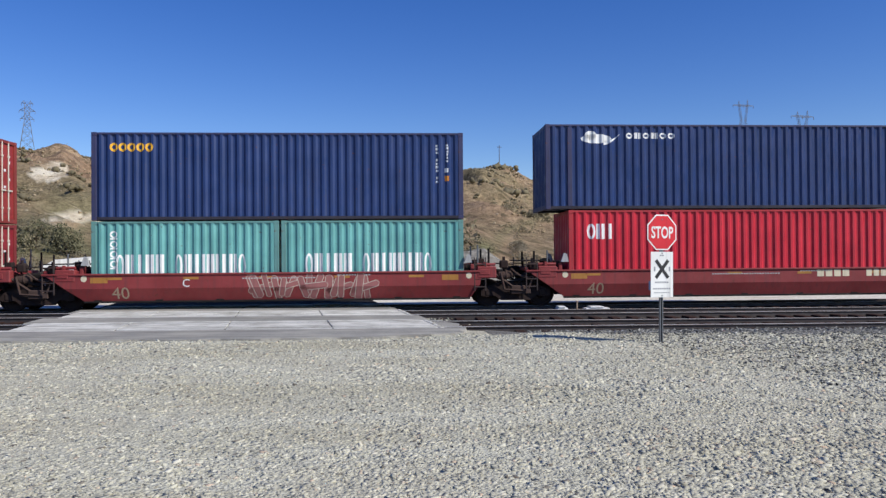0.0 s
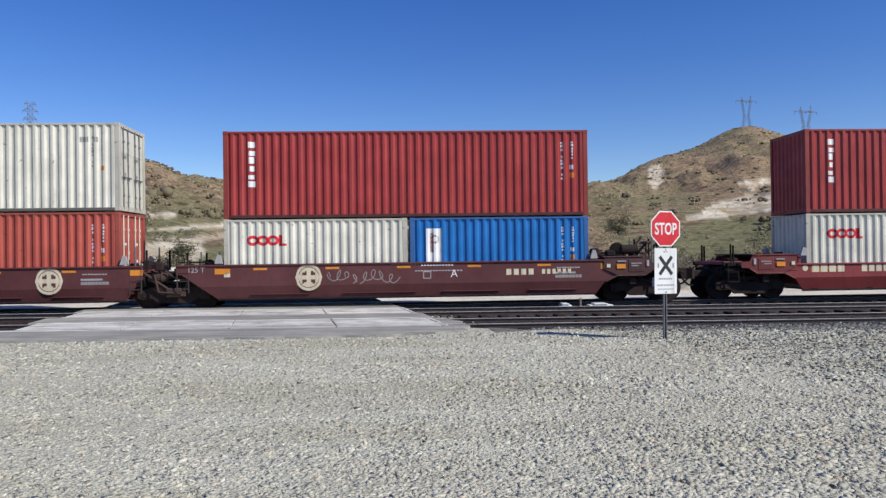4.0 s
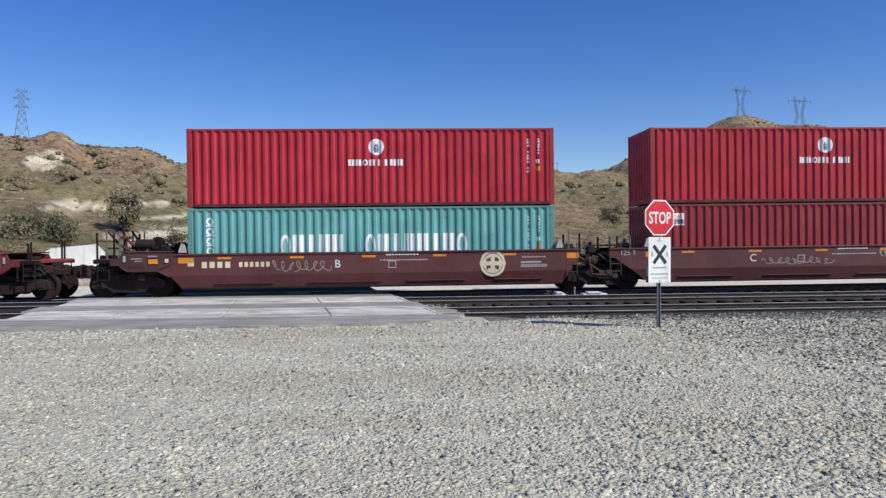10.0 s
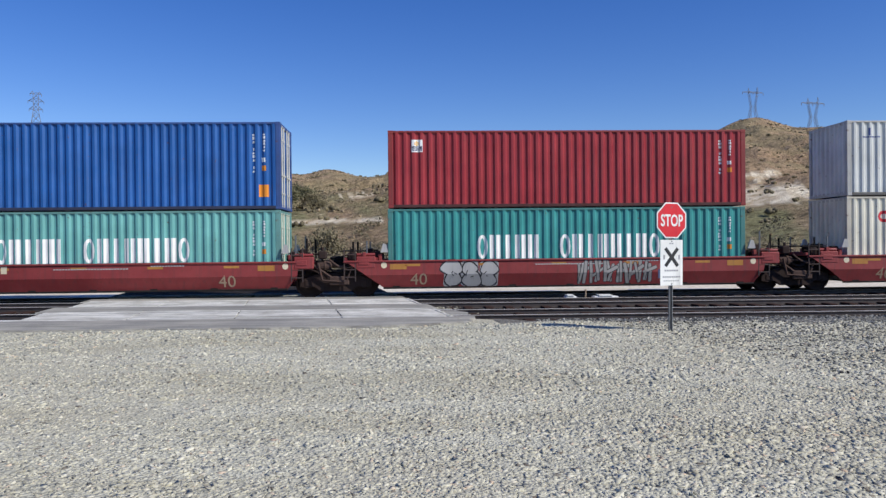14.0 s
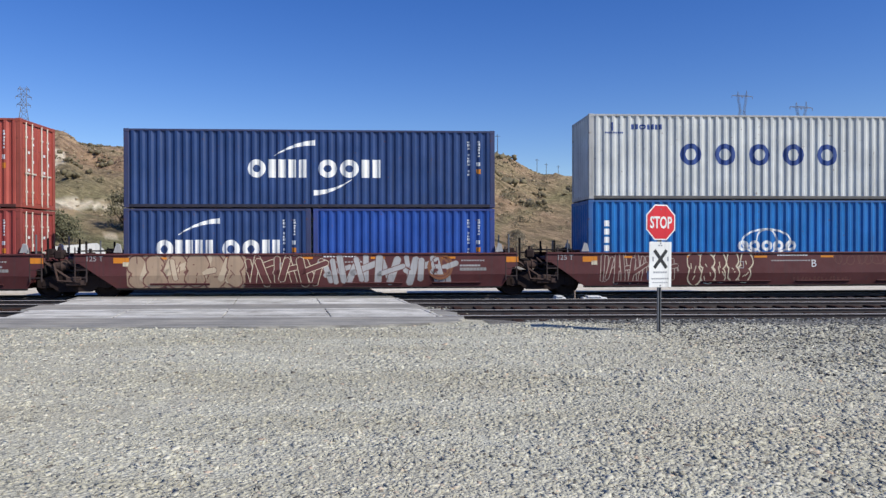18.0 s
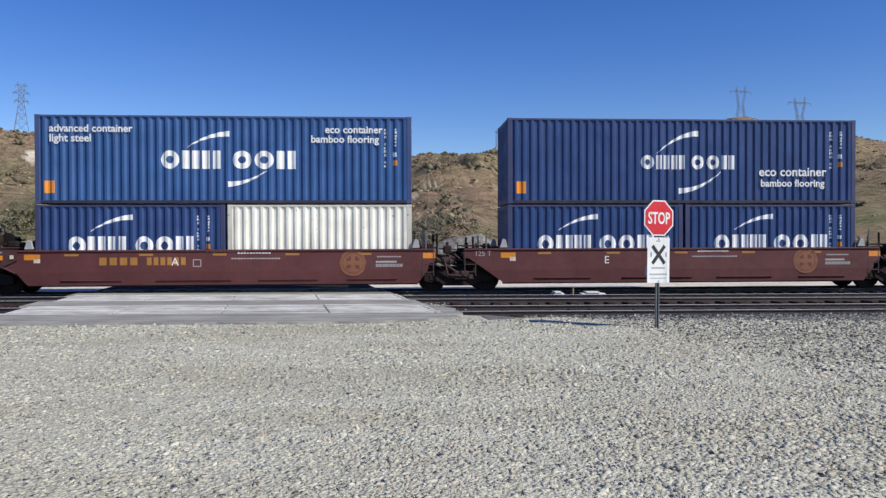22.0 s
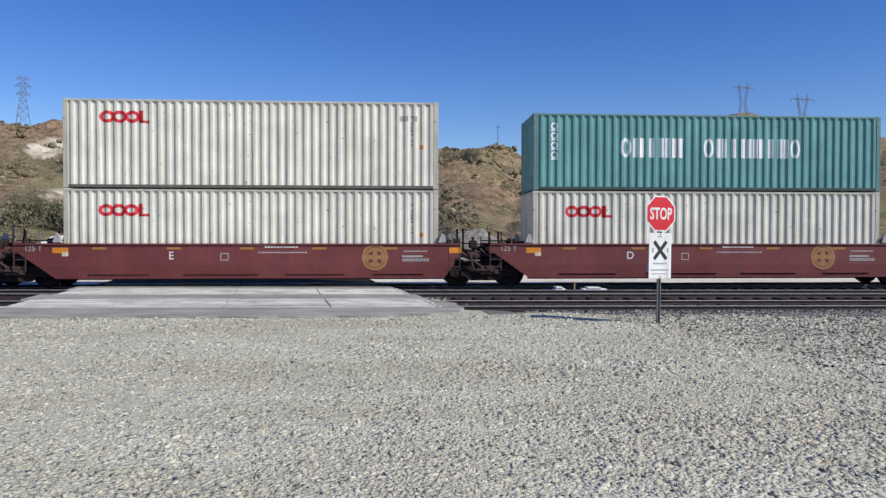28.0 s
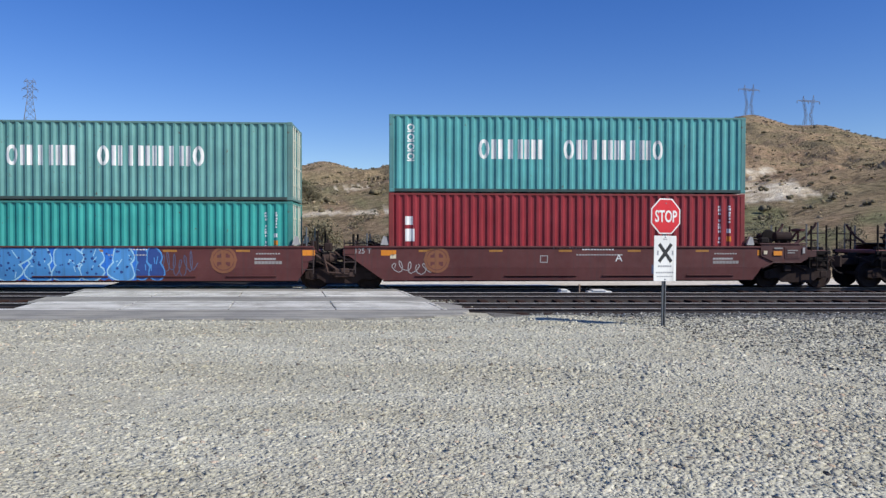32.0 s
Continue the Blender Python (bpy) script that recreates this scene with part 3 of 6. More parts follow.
LEFT = -13.77
rag = random.Random(8)
outline = [(-18 + 0.4 * k, 15.05 + rag.uniform(-.07, .07) + .55 * max(0, (k - 40) / 7) ** 2) for k in range(48)]
outline += [(1.22, 15.8), (1.36, 16.0), (1.28, 16.3), (1.46, 16.5), (1.40, 16.9), (-18, 16.9)]
part("asphalt_apron", Build().prism(outline, -.4, -0.07, axis="z").mesh("asphalt_apron", M["asphalt"]), cross, "worn grey asphalt apron with a ragged edge")
for y0, z0 in zip(TRACKS, RAIL_Z):
    near, far = y0 - 0.755, y0 + 0.755
    x = LEFT
    while x < 0.9:
        w = min(2.44, 1.0 - x)
        for a, c2 in ((near - 0.52, near - 0.06), (near + 0.10, y0 - 0.01), (y0 + 0.01, far - 0.10), (far + 0.06, far + 0.52)):
            if x < -9.5 and a > 17:                  # the far panels end sooner
                continue
            sink = 0.0036 * x if y0 == TRACKS[2] else 0
            slab("concrete_panel", x + 0.012, x + w - 0.012, a, c2, z0 - .3, z0 + sink + 0.004 + random.uniform(-.006, .006), M["concrete"], "")
        x += w
ends = [(1.06, 16.91), (1.42, 16.91), (1.52, 17.3), (1.38, 17.8), (1.44, 18.3), (1.15, 18.9), (1.0, 19.4), (.66, 19.4)]
part("asphalt_end", Build().prism(ends, -.4, -0.105, axis="z").mesh("asphalt_end", M["asphalt"]), cross, "broken asphalt at the end of the panels")
slab("asphalt_strip", -9.2, 1.1, TRACKS[0] + 1.29, TRACKS[1] - 1.29, -.4, -0.10, M["asphalt"], "grey asphalt between the tracks")
slab("asphalt_strip", -9.2, 1.0, TRACKS[1] + 1.29, TRACKS[2] - 1.29, -.4, -0.145, M["asphalt"], "grey asphalt between the tracks")
# the train's shadow behind the tracks, deepened by a near-black ground colour
slab("asphalt_strip", -9.2, 1.0, TRACKS[2] + 1.29, TRACKS[2] + 8.0, -.5, -0.24, M["dark_ballast"], "strip behind the tracks, coloured dark for the train's shadow")


def panel_edge(n):
    """Spilled ballast along the open end of the crossing."""
    y = 15.2 + 10 * rng.random(n) ** 1.4
    return 1.15 + .35 * np.clip(17 - y, 0, 1) - 0.16 * (y - 17.3) + rng.normal(0.15, .33, n), y


stones("spilled_ballast", 1600, panel_edge, lambda x, y: 0.034 + 0 * x, M["stone"], "pale ballast stones spilled along the crossing panels", lambda x, y: np.where(x < 1.0 - 0.16 * (y - 17.3), -0.10, -0.20) - 0.01 * (y - 17), 0.1)


# ---- writing ----
def letters(text, size, mat, align="CENTER", bold=0.0):
    """Lettering as a thin mesh in the x-z plane, facing -y."""
    cu = bpy.data.curves.new("lettering", "FONT")
    cu.body, cu.size, cu.align_x, cu.extrude, cu.resolution_u = text, size, align, 0.002, 3
    cu.offset = bold
    ob = bpy.data.objects.new("lettering", cu)
    scene.collection.objects.link(ob)
    me = bpy.data.meshes.new_from_object(ob.evaluated_get(bpy.context.evaluated_depsgraph_get()))
    bpy.data.objects.remove(ob)
    bpy.data.curves.remove(cu)
    me.transform(Matrix.Rotation(radians(90), 4, "X"))
    me.materials.clear()
    me.materials.append(mat)
    return me


# ---- the stop sign ----
sign = tagged(new("stop_sign"), "red octagonal stop sign with a crossing plate on a steel post", "road sign")
sign.matrix_basis = pose(4.60, 12.98, -0.06, 0, 0.5, 18.5)
post = Build()
post.prism([(-.035, -.02), (-.02, -.02), (-.02, .012), (.02, .012), (.02, -.02), (.035, -.02), (.035, -.012), (.028, -.012), (.028, .02), (-.028, .02), (-.028, -.012), (-.035, -.012)], -.4, 2.3, axis="z")
part("post", post.mesh("post", M["galvanised"]), sign, "galvanised steel channel post")
OC = 2.02
def octagon(r, n=8):
    return [(r * math.cos(math.tau * (k + .5) / n), OC + r * math.sin(math.tau * (k + .5) / n)) for k in range(n)]
R8 = 0.314 / math.cos(math.pi / 8)
plate = part("octagon_plate", Build().prism(octagon(R8), -.032, -.028).mesh("octagon_plate", M["sign_white"]), sign, "white-bordered octagonal plate")
part("red_face", Build().prism(octagon(R8 - .025), -.0345, -.0325).mesh("red_face", M["sign_red"]), plate, "red reflective face")
part("lettering", letters("STOP", 0.29, M["sign_white"], bold=0.006), plate, "white word", at=Matrix.Translation((0, -.037, OC - .10)) @ Matrix.Diagonal((0.68, 1, 1, 1)))
low = part("crossing_plate", Build().box(-.24, .24, -.032, -.028, .87, 1.675, 0.002).mesh("crossing_plate", M["sign_white"]), sign, "white rectangular plate with a black cross")
for sgn in (-1, 1):
    me = Build().box(-.205, .205, -.0355, -.0330, -.032, .032).mesh("cross_bar", M["sign_black"])
    part("cross_bar", me, low, "black diagonal bar", at=pose(0, -0.0005 * sgn, 1.37, 0, sgn * 50, 0))
for w, z, h, c2 in ((.10, 1.60, .022, "sign_grey"), (.30, 1.12, .030, "sign_grey"), (.38, 1.01, .026, "sign_grey"), (.34, .945, .016, "sign_grey")):
    n = max(2, int(w / .045))
    bld = Build()
    for k in range(n):
        bld.box(-w / 2 + k * w / n, -w / 2 + (k + .75) * w / n, -.0345, -.0325, z, z + h)
    part("illegible_writing", bld.mesh("illegible_writing", M[c2]), low, "row of small illegible letters", kind="stuff")
for sx in (-.16, .16):
    part("illegible_writing", Build().box(sx - .016, sx + .016, -.0345, -.0325, 1.33, 1.41).mesh("illegible_writing", M["sign_grey"]), low, "small letter")
part("side_plate", Build().box(-.285, -.236, -.03, -.026, 1.0, 1.16, .004).mesh("side_plate", M["sign_blue"]), sign, "small blue plate behind")
part("bolt", Build().rod((0, -.04, 2.25), (0, -.03, 2.25), .012).mesh("bolt", M["galvanised"]), sign)
part("bolt", Build().rod((0, -.04, 1.65), (0, -.03, 1.65), .012).mesh("bolt", M["galvanised"]), sign)
part("bolt", Build().rod((0, -.04, .9), (0, -.03, .9), .012).mesh("bolt", M["galvanised"]), sign)

# ---- small white boxes by the second track ----
for x, w, h in ((5.25, .36, .03), (6.40, .80, .02)):
    bx = tagged(new("track_box"), "low white steel box lying beside the track", "track box", "white boxes by the track")
    bx.location = (x, 24.15, -.27)
    part("body", Build().box(-w / 2, w / 2, -.2, .2, 0, h + .1, .02).mesh("body", M["white_paint"]), bx)
    part("lid", Build().box(-w / 4 - .05, w / 4, -.22, .22, h + .1, h + .15, .012).mesh("lid", M["white_paint"]), bx)
    part("window" if w < .8 else "hasp", Build().box(-.1, .1, -.212, -.2, h * .5, h + .06, .004).mesh("hasp", M["black_steel"]), bx, "dark opening")
post2 = tagged(new("marker_post"), "short yellowish marker post between the boxes", "marker")
post2.location = (5.75, 24.1, -.27)
part("stem", Build().rod((0, 0, 0), (0, 0, .3), .025).mesh("stem", INK["tan"]), post2)
part("cap", Build().rod((0, 0, .3), (0, 0, .34), .035).mesh("cap", INK["tan"]), post2)


# ---- power pylons and poles on the ridges ----
def pylon(x, y, z, h, spin, arms):
    p = tagged(new("power_pylon"), "grey lattice steel power pylon on the ridge", "pylon", "pylons on the ridges")
    p.matrix_basis = pose(x, y, z, 0, 0, spin)
    base, waist, top = h * .13, h * .045, h * .05
    r = h * .0042
    corners = [(-1, -1), (1, -1), (1, 1), (-1, 1)]
    for cx, cy in corners:
        bld = Build().rod((cx * base, cy * base, 0), (cx * waist, cy * waist, h * .62), r, 5)
        bld.rod((cx * waist, cy * waist, h * .62), (cx * top, cy * top, h * .95), r, 5)
        part("leg", bld.mesh("leg", M["lattice_steel"]), p)
    levels = [0, .2, .36, .5, .62, .73, .84, .95]
    def at(i, k):
        s = levels[i]
        w = base + (waist - base) * s / .62 if s < .62 else waist + (top - waist) * (s - .62) / .33
        return Vector((corners[k % 4][0] * w, corners[k % 4][1] * w, s * h))
    for i in range(len(levels) - 1):
        bld = Build()
        for k in range(4):
            bld.rod(at(i, k), at(i + 1, k + 1), r * .6, 4)
            bld.rod(at(i, k + 1), at(i + 1, k), r * .6, 4)
            bld.rod(at(i + 1, k), at(i + 1, k + 1), r * .6, 4)
        part("bracing", bld.mesh("bracing", M["lattice_steel"]), p)
    for s, w in arms:
        for sg in (-1, 1):
            bld = Build()
            tip = Vector((sg * w * h, 0, s * h))
            for cy in (-1, 1):
                bld.rod((sg * top, cy * top, s * h), tip, r * .8, 4)
                bld.rod((sg * top, cy * top, (s + .055) * h), tip, r * .8, 4)
            bld.rod(tip, tip - Vector((0, 0, h * .05)), r, 5)
            part("crossarm", bld.mesh("crossarm", M["lattice_steel"]), p)


def on_hill(bearing, d=None, back=0.0):
    up, far = crest(np.array([float(bearing)]))
    r = float(far[0]) * (1 + back) if d is None else d
    x, y = r * math.sin(radians(bearing)), r * math.cos(radians(bearing))
    return x, y, float(terrain(np.array([x]), np.array([y]))[0]) - 0.6


def portal_pylon(x, y, z, h, gap, arm, spin):
    """Two slim lattice masts that carry one long beam, each with a peak above it."""
    p = tagged(new("power_pylon"), "grey portal power pylon with two lattice masts", "pylon", "pylons on the ridges")
    p.matrix_basis = pose(x, y, z, 0, 0, spin)
    r, s = .13, 1.0
    for sg in (-1, 1):
        bld = Build()
        for cx, cy in ((-1, -1), (1, -1), (1, 1), (-1, 1)):
            mid = (sg * gap * .24 + cx * s * .6, cy * s, h * .42)
            bld.rod((sg * gap * .42 + cx * s, cy * s * 1.6, -2), mid, r, 5)
            bld.rod(mid, (sg * gap / 2 + cx * s * .7, cy * s * .7, h), r, 5)
            bld.rod((sg * gap / 2 + cx * s * .7, cy * s * .7, h), (sg * gap / 2, 0, h + (5.4 if sg > 0 else 4.0)), r, 5)
        def lean(q):
            return sg * gap * (.42 - .18 * q / .42 if q < .42 else .24 + .26 * (q - .42) / .58)
        for k in range(9):
            qa, qb = k / 9, (k + 1) / 9
            for cy in (-1, 1):
                bld.rod((lean(qa) - s * .8, cy * s, h * qa), (lean(qb) + s * .8, cy * s, h * qb), r * .6, 4)
                bld.rod((lean(qa) + s * .8, cy * s, h * qa), (lean(qb) - s * .8, cy * s, h * qb), r * .6, 4)
        part("mast", bld.mesh("mast", M["lattice_steel"]), p)
    bld = Build()
    for cy in (-.8, .8):
        for dz in (-1.3, 0):
            bld.rod((-arm, cy * .3, h - .6), (-gap / 2, cy, h + dz), r, 5).rod((-gap / 2, cy, h + dz), (gap / 2, cy, h + dz), r, 5).rod((gap / 2, cy, h + dz), (arm, cy * .3, h - .6), r, 5)
        for k in range(10):
            xa, xb = -gap / 2 + gap * k / 10, -gap / 2 + gap * (k + 1) / 10
            bld.rod((xa, cy, h - 1.3 * (k % 2)), (xb, cy, h - 1.3 * ((k + 1) % 2)), r * .7, 4)
    part("crossbeam", bld.mesh("crossbeam", M["lattice_steel"]), p)
    bld = Build().rod((-gap * .24, 0, h * .42), (gap * .24, 0, h * .42), r, 5)
    bld.rod((-gap * .40, 0, h * .06), (gap * .24, 0, h * .42), r * .7, 4).rod((gap * .40, 0, h * .06), (-gap * .24, 0, h * .42), r * .7, 4)
    part("bracing", bld.mesh("bracing", M["lattice_steel"]), p)
    for dx in (-arm, 0, arm):
        part("insulator", Build().lathe((dx, 0, h - 3.2), (dx, 0, h - .6), ((0, .1), (.15, .3), (.5, .22), (.85, .3), (1, .08)), 8).mesh("insulator", M["lattice_steel"]), p)


portal_pylon(*on_hill(25.25), 27, 10.5, 12.5, 12)
portal_pylon(*on_hill(29.05), 23, 11, 12.5, 12)
pylon(*on_hill(-25.9), 23, 25, ((.62, .12), (.78, .14), (.93, .10)))
for bg, d, h in ((7.6, None, 11), (10.6, None, 10), (12.2, None, 10), (11.3, None, 9)):
    x, y, z = on_hill(bg, d)
    u = tagged(new("utility_pole"), "thin wooden utility pole on the ridge", "pole", "utility poles")
    u.location = (x, y, z)
    part("pole", Build().rod((0, 0, 0), (0, 0, h), .2, 7, r2=.14).mesh("pole", M["pole_wood"]), u)
    part("crossarm", Build().box(-1.2, 1.2, -.1, .1, h - 1.2, h - .95, .02).mesh("crossarm", M["pole_wood"]), u)

# ---- scrub and trees ----
def leaf_material(name, a, b2):
    m, nt, b = material(name, a, 0.8)
    nt.links.new(mix(nt, nt.nodes.new("ShaderNodeNewGeometry").outputs["Random Per Island"], a, b2), b.inputs["Base Color"])
    return m


M["scrub"] = leaf_material("scrub", lin(88, 80, 60), lin(122, 112, 84))
M["leaf"] = leaf_material("leaf", lin(80, 80, 56), lin(118, 114, 84))
M["dry_leaf"] = leaf_material("dry_leaf", lin(92, 88, 66), lin(136, 126, 98))
M["twig"] = leaf_material("twig", lin(106, 99, 80), lin(150, 139, 116))
M["bark"] = paint("bark", lin(72, 60, 50), 0.0, 0.9)

ico = bmesh.new()
bmesh.ops.create_icosphere(ico, subdivisions=1, radius=1)
ICO_V, ICO_F = np.array([p.co[:] for p in ico.verts]), np.array([[q.index for q in f.verts] for f in ico.faces])
ico.free()


def clumps(name, px, py, pz, size, mat, label, lobes=7):
    """Low uneven bushes, each of several rough lobes."""
    n = len(px)
    N = n * lobes
    s = np.repeat(size, lobes) * rng.uniform(.18, .48, N)
    cx, cy = np.repeat(px, lobes) + rng.normal(0, .5, N) * np.repeat(size, lobes), np.repeat(py, lobes) + rng.normal(0, .5, N) * np.repeat(size, lobes)
    cz = np.repeat(pz, lobes) + s * rng.uniform(.1, .7, N)
    v = ICO_V[None] * rng.uniform(.45, 1.4, (N, len(ICO_V), 1)) * s[:, None, None]
    v += np.stack([cx, cy, cz], -1)[:, None]
    f = (ICO_F[None] + len(ICO_V) * np.arange(N)[:, None, None]).reshape(-1, 3)
    return tagged(new(name, big_mesh(name, v.reshape(-1, 3), f, mat)), label, category="bushes", kind="stuff")


n = 4200
bg = rng.uniform(-36, 40, n)
up, far = crest(bg)
d = far * (0.14 + 0.86 * rng.random(n) ** 0.8)
keep = (layered_noise(bg * .7, d * .012, 51, 3) + rng.normal(0, .08, n) > .47) & (d > 130)
bg, d = bg[keep], d[keep]
px, py = d * np.sin(np.radians(bg)), d * np.cos(np.radians(bg))
clumps("hill_scrub", px, py, terrain(px, py) - .2, rng.lognormal(.0, .45, len(px)) * .8, M["scrub"], "dark scattered scrub bushes on the hillsides")


n = 420
bg = rng.uniform(-36, 40, n)
d = crest(bg)[1] * rng.uniform(.965, 1.0, n)
px, py = d * np.sin(np.radians(bg)), d * np.cos(np.radians(bg))
clumps("crest_scrub", px, py, terrain(px, py) - .3, rng.lognormal(.1, .4, n) * .9, M["scrub"], "dark low scrub along the crests of the hills")


def leafy(name, px, py, pz, size, mat, label, leaves=150, lo=.05, hi=.12):
    """Dry twiggy bushes of many small leaf clusters, thicker towards the middle."""
    n = len(px)
    N = n * leaves
    big = np.repeat(size, leaves)
    a, q = rng.uniform(0, math.tau, N), rng.random(N) ** .6
    h = rng.random(N)
    wide = np.sqrt(np.clip(1 - (h * 1.5 - .45) ** 2, .05, 1))
    c = np.stack([np.repeat(px, leaves) + np.cos(a) * q * wide * big, np.repeat(py, leaves) + np.sin(a) * q * wide * big, np.repeat(pz, leaves) + h * big * np.repeat(rng.uniform(.8, 1.5, n), leaves)], -1)
    u, w = rng.normal(0, 1, (N, 1, 3)), rng.normal(0, 1, (N, 1, 3))
    u /= np.linalg.norm(u, axis=-1, keepdims=True)
    w /= np.linalg.norm(w, axis=-1, keepdims=True)
    s = (big * rng.uniform(lo, hi, N))[:, None, None]
    v = c[:, None] + s * (u * np.array([-1, .1, 1, -.1])[None, :, None] + w * np.array([.1, 1, -.1, -.8])[None, :, None])
    f = np.arange(N * 4).reshape(-1, 4)
    return tagged(new(name, big_mesh(name, v.reshape(-1, 3), f, mat)), label, category="bushes", kind="stuff")


n = 900
bg, d = rng.uniform(-36, 38, n), rng.uniform(48, 120, n)
keep = layered_noise(bg * .45, d * .05, 61, 2) > .5
bg, d = bg[keep], d[keep]
px, py = d * np.sin(np.radians(bg)), d * np.cos(np.radians(bg))
leafy("valley_scrub", px, py, terrain(px, py) - .5, rng.lognormal(-.4, .4, len(px)), M["dry_leaf"], "grey-green dry bushes on the valley floor")
n = 190                                              # a thick brown-grey hedge of bushes beyond the service road
bg, d = np.concatenate([rng.uniform(-8, 3.5, 110), rng.uniform(-14, -8, 40), rng.uniform(8, 24, 40)]), rng.uniform(54, 72, n)
px, py = d * np.sin(np.radians(bg)), d * np.cos(np.radians(bg))
leafy("brown_thicket", px, py, terrain(px, py) - .5, rng.uniform(.6, 1.25, n), M["twig"], "dense brown-grey thicket of dry bushes", 800, .03, .075)


def tree(x, y, z, h, spread, leafmat, label, leaves=1900, seed=1):
    r = random.Random(seed)
    t = tagged(new("tree"), label, "tree", "trees on the slope")
    t.location = (x, y, z)
    bld = Build().rod((0, 0, -.3), (r.uniform(-.2, .2), 0, h * .35), h * .035, 8, r2=h * .024)
    part("trunk", bld.mesh("trunk", M["bark"]), t)
    tips = []
    for k in range(13):
        a, up2 = r.uniform(0, math.tau), r.uniform(.25, .95)
        tip = Vector((math.cos(a) * spread * r.uniform(.35, .95) * (1.15 - up2 * .6), math.sin(a) * spread * r.uniform(.35, .95) * (1.15 - up2 * .6), h * up2))
        part("limb", Build().rod((0, 0, h * r.uniform(.2, .36)), tip, h * .016, 6, r2=h * .005).mesh("limb", M["bark"]), t)
        tips.append(tip)
    crown = Build()
    for k in range(leaves):
        c = r.choice(tips) + Vector((r.gauss(0, .19) * spread, r.gauss(0, .19) * spread, r.gauss(0, .09) * h))
        s = h * r.uniform(.018, .042)
        q = Euler((r.uniform(0, 3), r.uniform(0, 3), r.uniform(0, 6)))
        vs = [c + (q.to_matrix() @ Vector(p)) * s for p in ((-1, -.5, 0), (.2, -.7, .25), (1, .1, 0), (.3, .7, -.2), (-.6, .5, .15))]
        crown.add(vs, [(0, 1, 2, 3, 4)])
    part("crown", crown.mesh("crown", leafmat), t)


for i, (bg, d, h, w, kind) in enumerate(((-12.1, 170, 5.6, 2.6, "leaf"), (-11.5, 172, 3.6, 2.4, "dry_leaf"), (-9.9, 172, 5.2, 3.2, "leaf"), (-8.9, 170, 5.6, 3.4, "leaf"), (-8.0, 174, 5.2, 3.4, "leaf"), (-7.2, 171, 3.8, 3.0, "dry_leaf"), (-23.6, 62, 2.3, 1.6, "leaf"), (-25.4, 64, 2.0, 1.6, "leaf"),
                                         (-19.7, 78, 3.8, 2.0, "dry_leaf"), (-16.1, 70, 2.2, 1.7, "leaf"), (-6.3, 74, 3.4, 2.6, "dry_leaf"), (-10.8, 80, 3.0, 2.8, "dry_leaf"), (16.2, 120, 3.0, 2.3, "leaf"))):
    x, y, z = on_hill(bg, d)
    tree(x, y, z, h, w, M[kind], "green round-crowned tree on the dry slope" if kind == "leaf" else "sparse grey-green tree on the dry slope", seed=i + 3)

# ---- heaps of pale rubble and a white tarpaulin-covered trailer behind the tracks ----
M["rubble"] = gravel_like("rubble", lin(92, 89, 85), lin(126, 123, 117), lin(158, 154, 148), 6.0, lin(138, 131, 121), 0.6)


M["pale_rubble"] = gravel_like("pale_rubble", lin(168, 162, 150), lin(206, 200, 186), lin(228, 223, 210), 5.0, lin(190, 178, 158), 0.6)


def heap(bearing, d, w, h, label):
    x, y, z = on_hill(bearing, d)
    z = min(z, -0.2)
    k = 26
    a, q = np.meshgrid(np.linspace(0, math.tau, k, endpoint=False), np.linspace(0, 1, 12))
    rr = w * q * (1 + .25 * (layered_noise(np.cos(a) * 2 + d, np.sin(a) * 2, 71, 3) - .5))
    hx, hy = rr * np.cos(a), rr * np.sin(a) * .6
    hz = h * np.clip(1.25 * (1 - q), 0, 1) ** .9 * (1 + .5 * (layered_noise(hx * .8 + 9, hy * .8, 72, 3) - .5)) - .2 * q
    v = np.stack([hx, hy, hz], -1).reshape(-1, 3)
    f = [(j * k + i, (j + 1) * k + i, (j + 1) * k + (i + 1) % k, j * k + (i + 1) % k) for j in range(11) for i in range(k)]
    ob = tagged(new("rock_mound", big_mesh("rock_mound", v, f, M["pale_rubble" if bearing < -10 else "rubble"], False)), label, "heap", "heaps behind the tracks")
    ob.location = (x, y, z)


for row in ((-16.6, 44, 2.6, 1.7), (-14.0, 43, 2.8, 1.9), (0.7, 44, 1.7, 1.25), (4.9, 44, 4.4, 2.25), (-11.9, 45, 2.0, 1.4), (18.8, 44, 2.4, 1.7)):
    heap(*row, "whitish heap of broken rock" if row[0] < -10 else "grey heap of broken rock")
tr = tagged(new("covered_trailer"), "white covered trailer parked on the dirt", "trailer")
x, y, z = on_hill(-23.0, 46)
tr.matrix_basis = pose(x, y, -.1, 0, 0, 25)
part("box", Build().prism([(-1.6, .55), (1.6, .55), (1.6, 1.3), (1.2, 1.75), (-1.0, 1.55), (-1.6, 1.2)], -.9, .9).mesh("box", M["white_paint"]), tr, "white peaked cover")
part("chassis", Build().box(-1.7, 2.3, -.5, .5, .42, .55, .02).mesh("chassis", M["black_steel"]), tr)
for sx in (-.3, .5):
    for sy in (-.85, .85):
        part("wheel", Build().lathe((sx, sy - .1, .33), (sx, sy + .1, .33), ((0, .28), (.1, .33), (.9, .33), (1, .28)), 14).mesh("wheel", M["black_steel"]), tr)


# ---- the train: how it runs ----
TRACK_Y = TRACKS[2]
NEAR = 24.95                                         # the containers' near side
BOX_Y = NEAR + 1.219
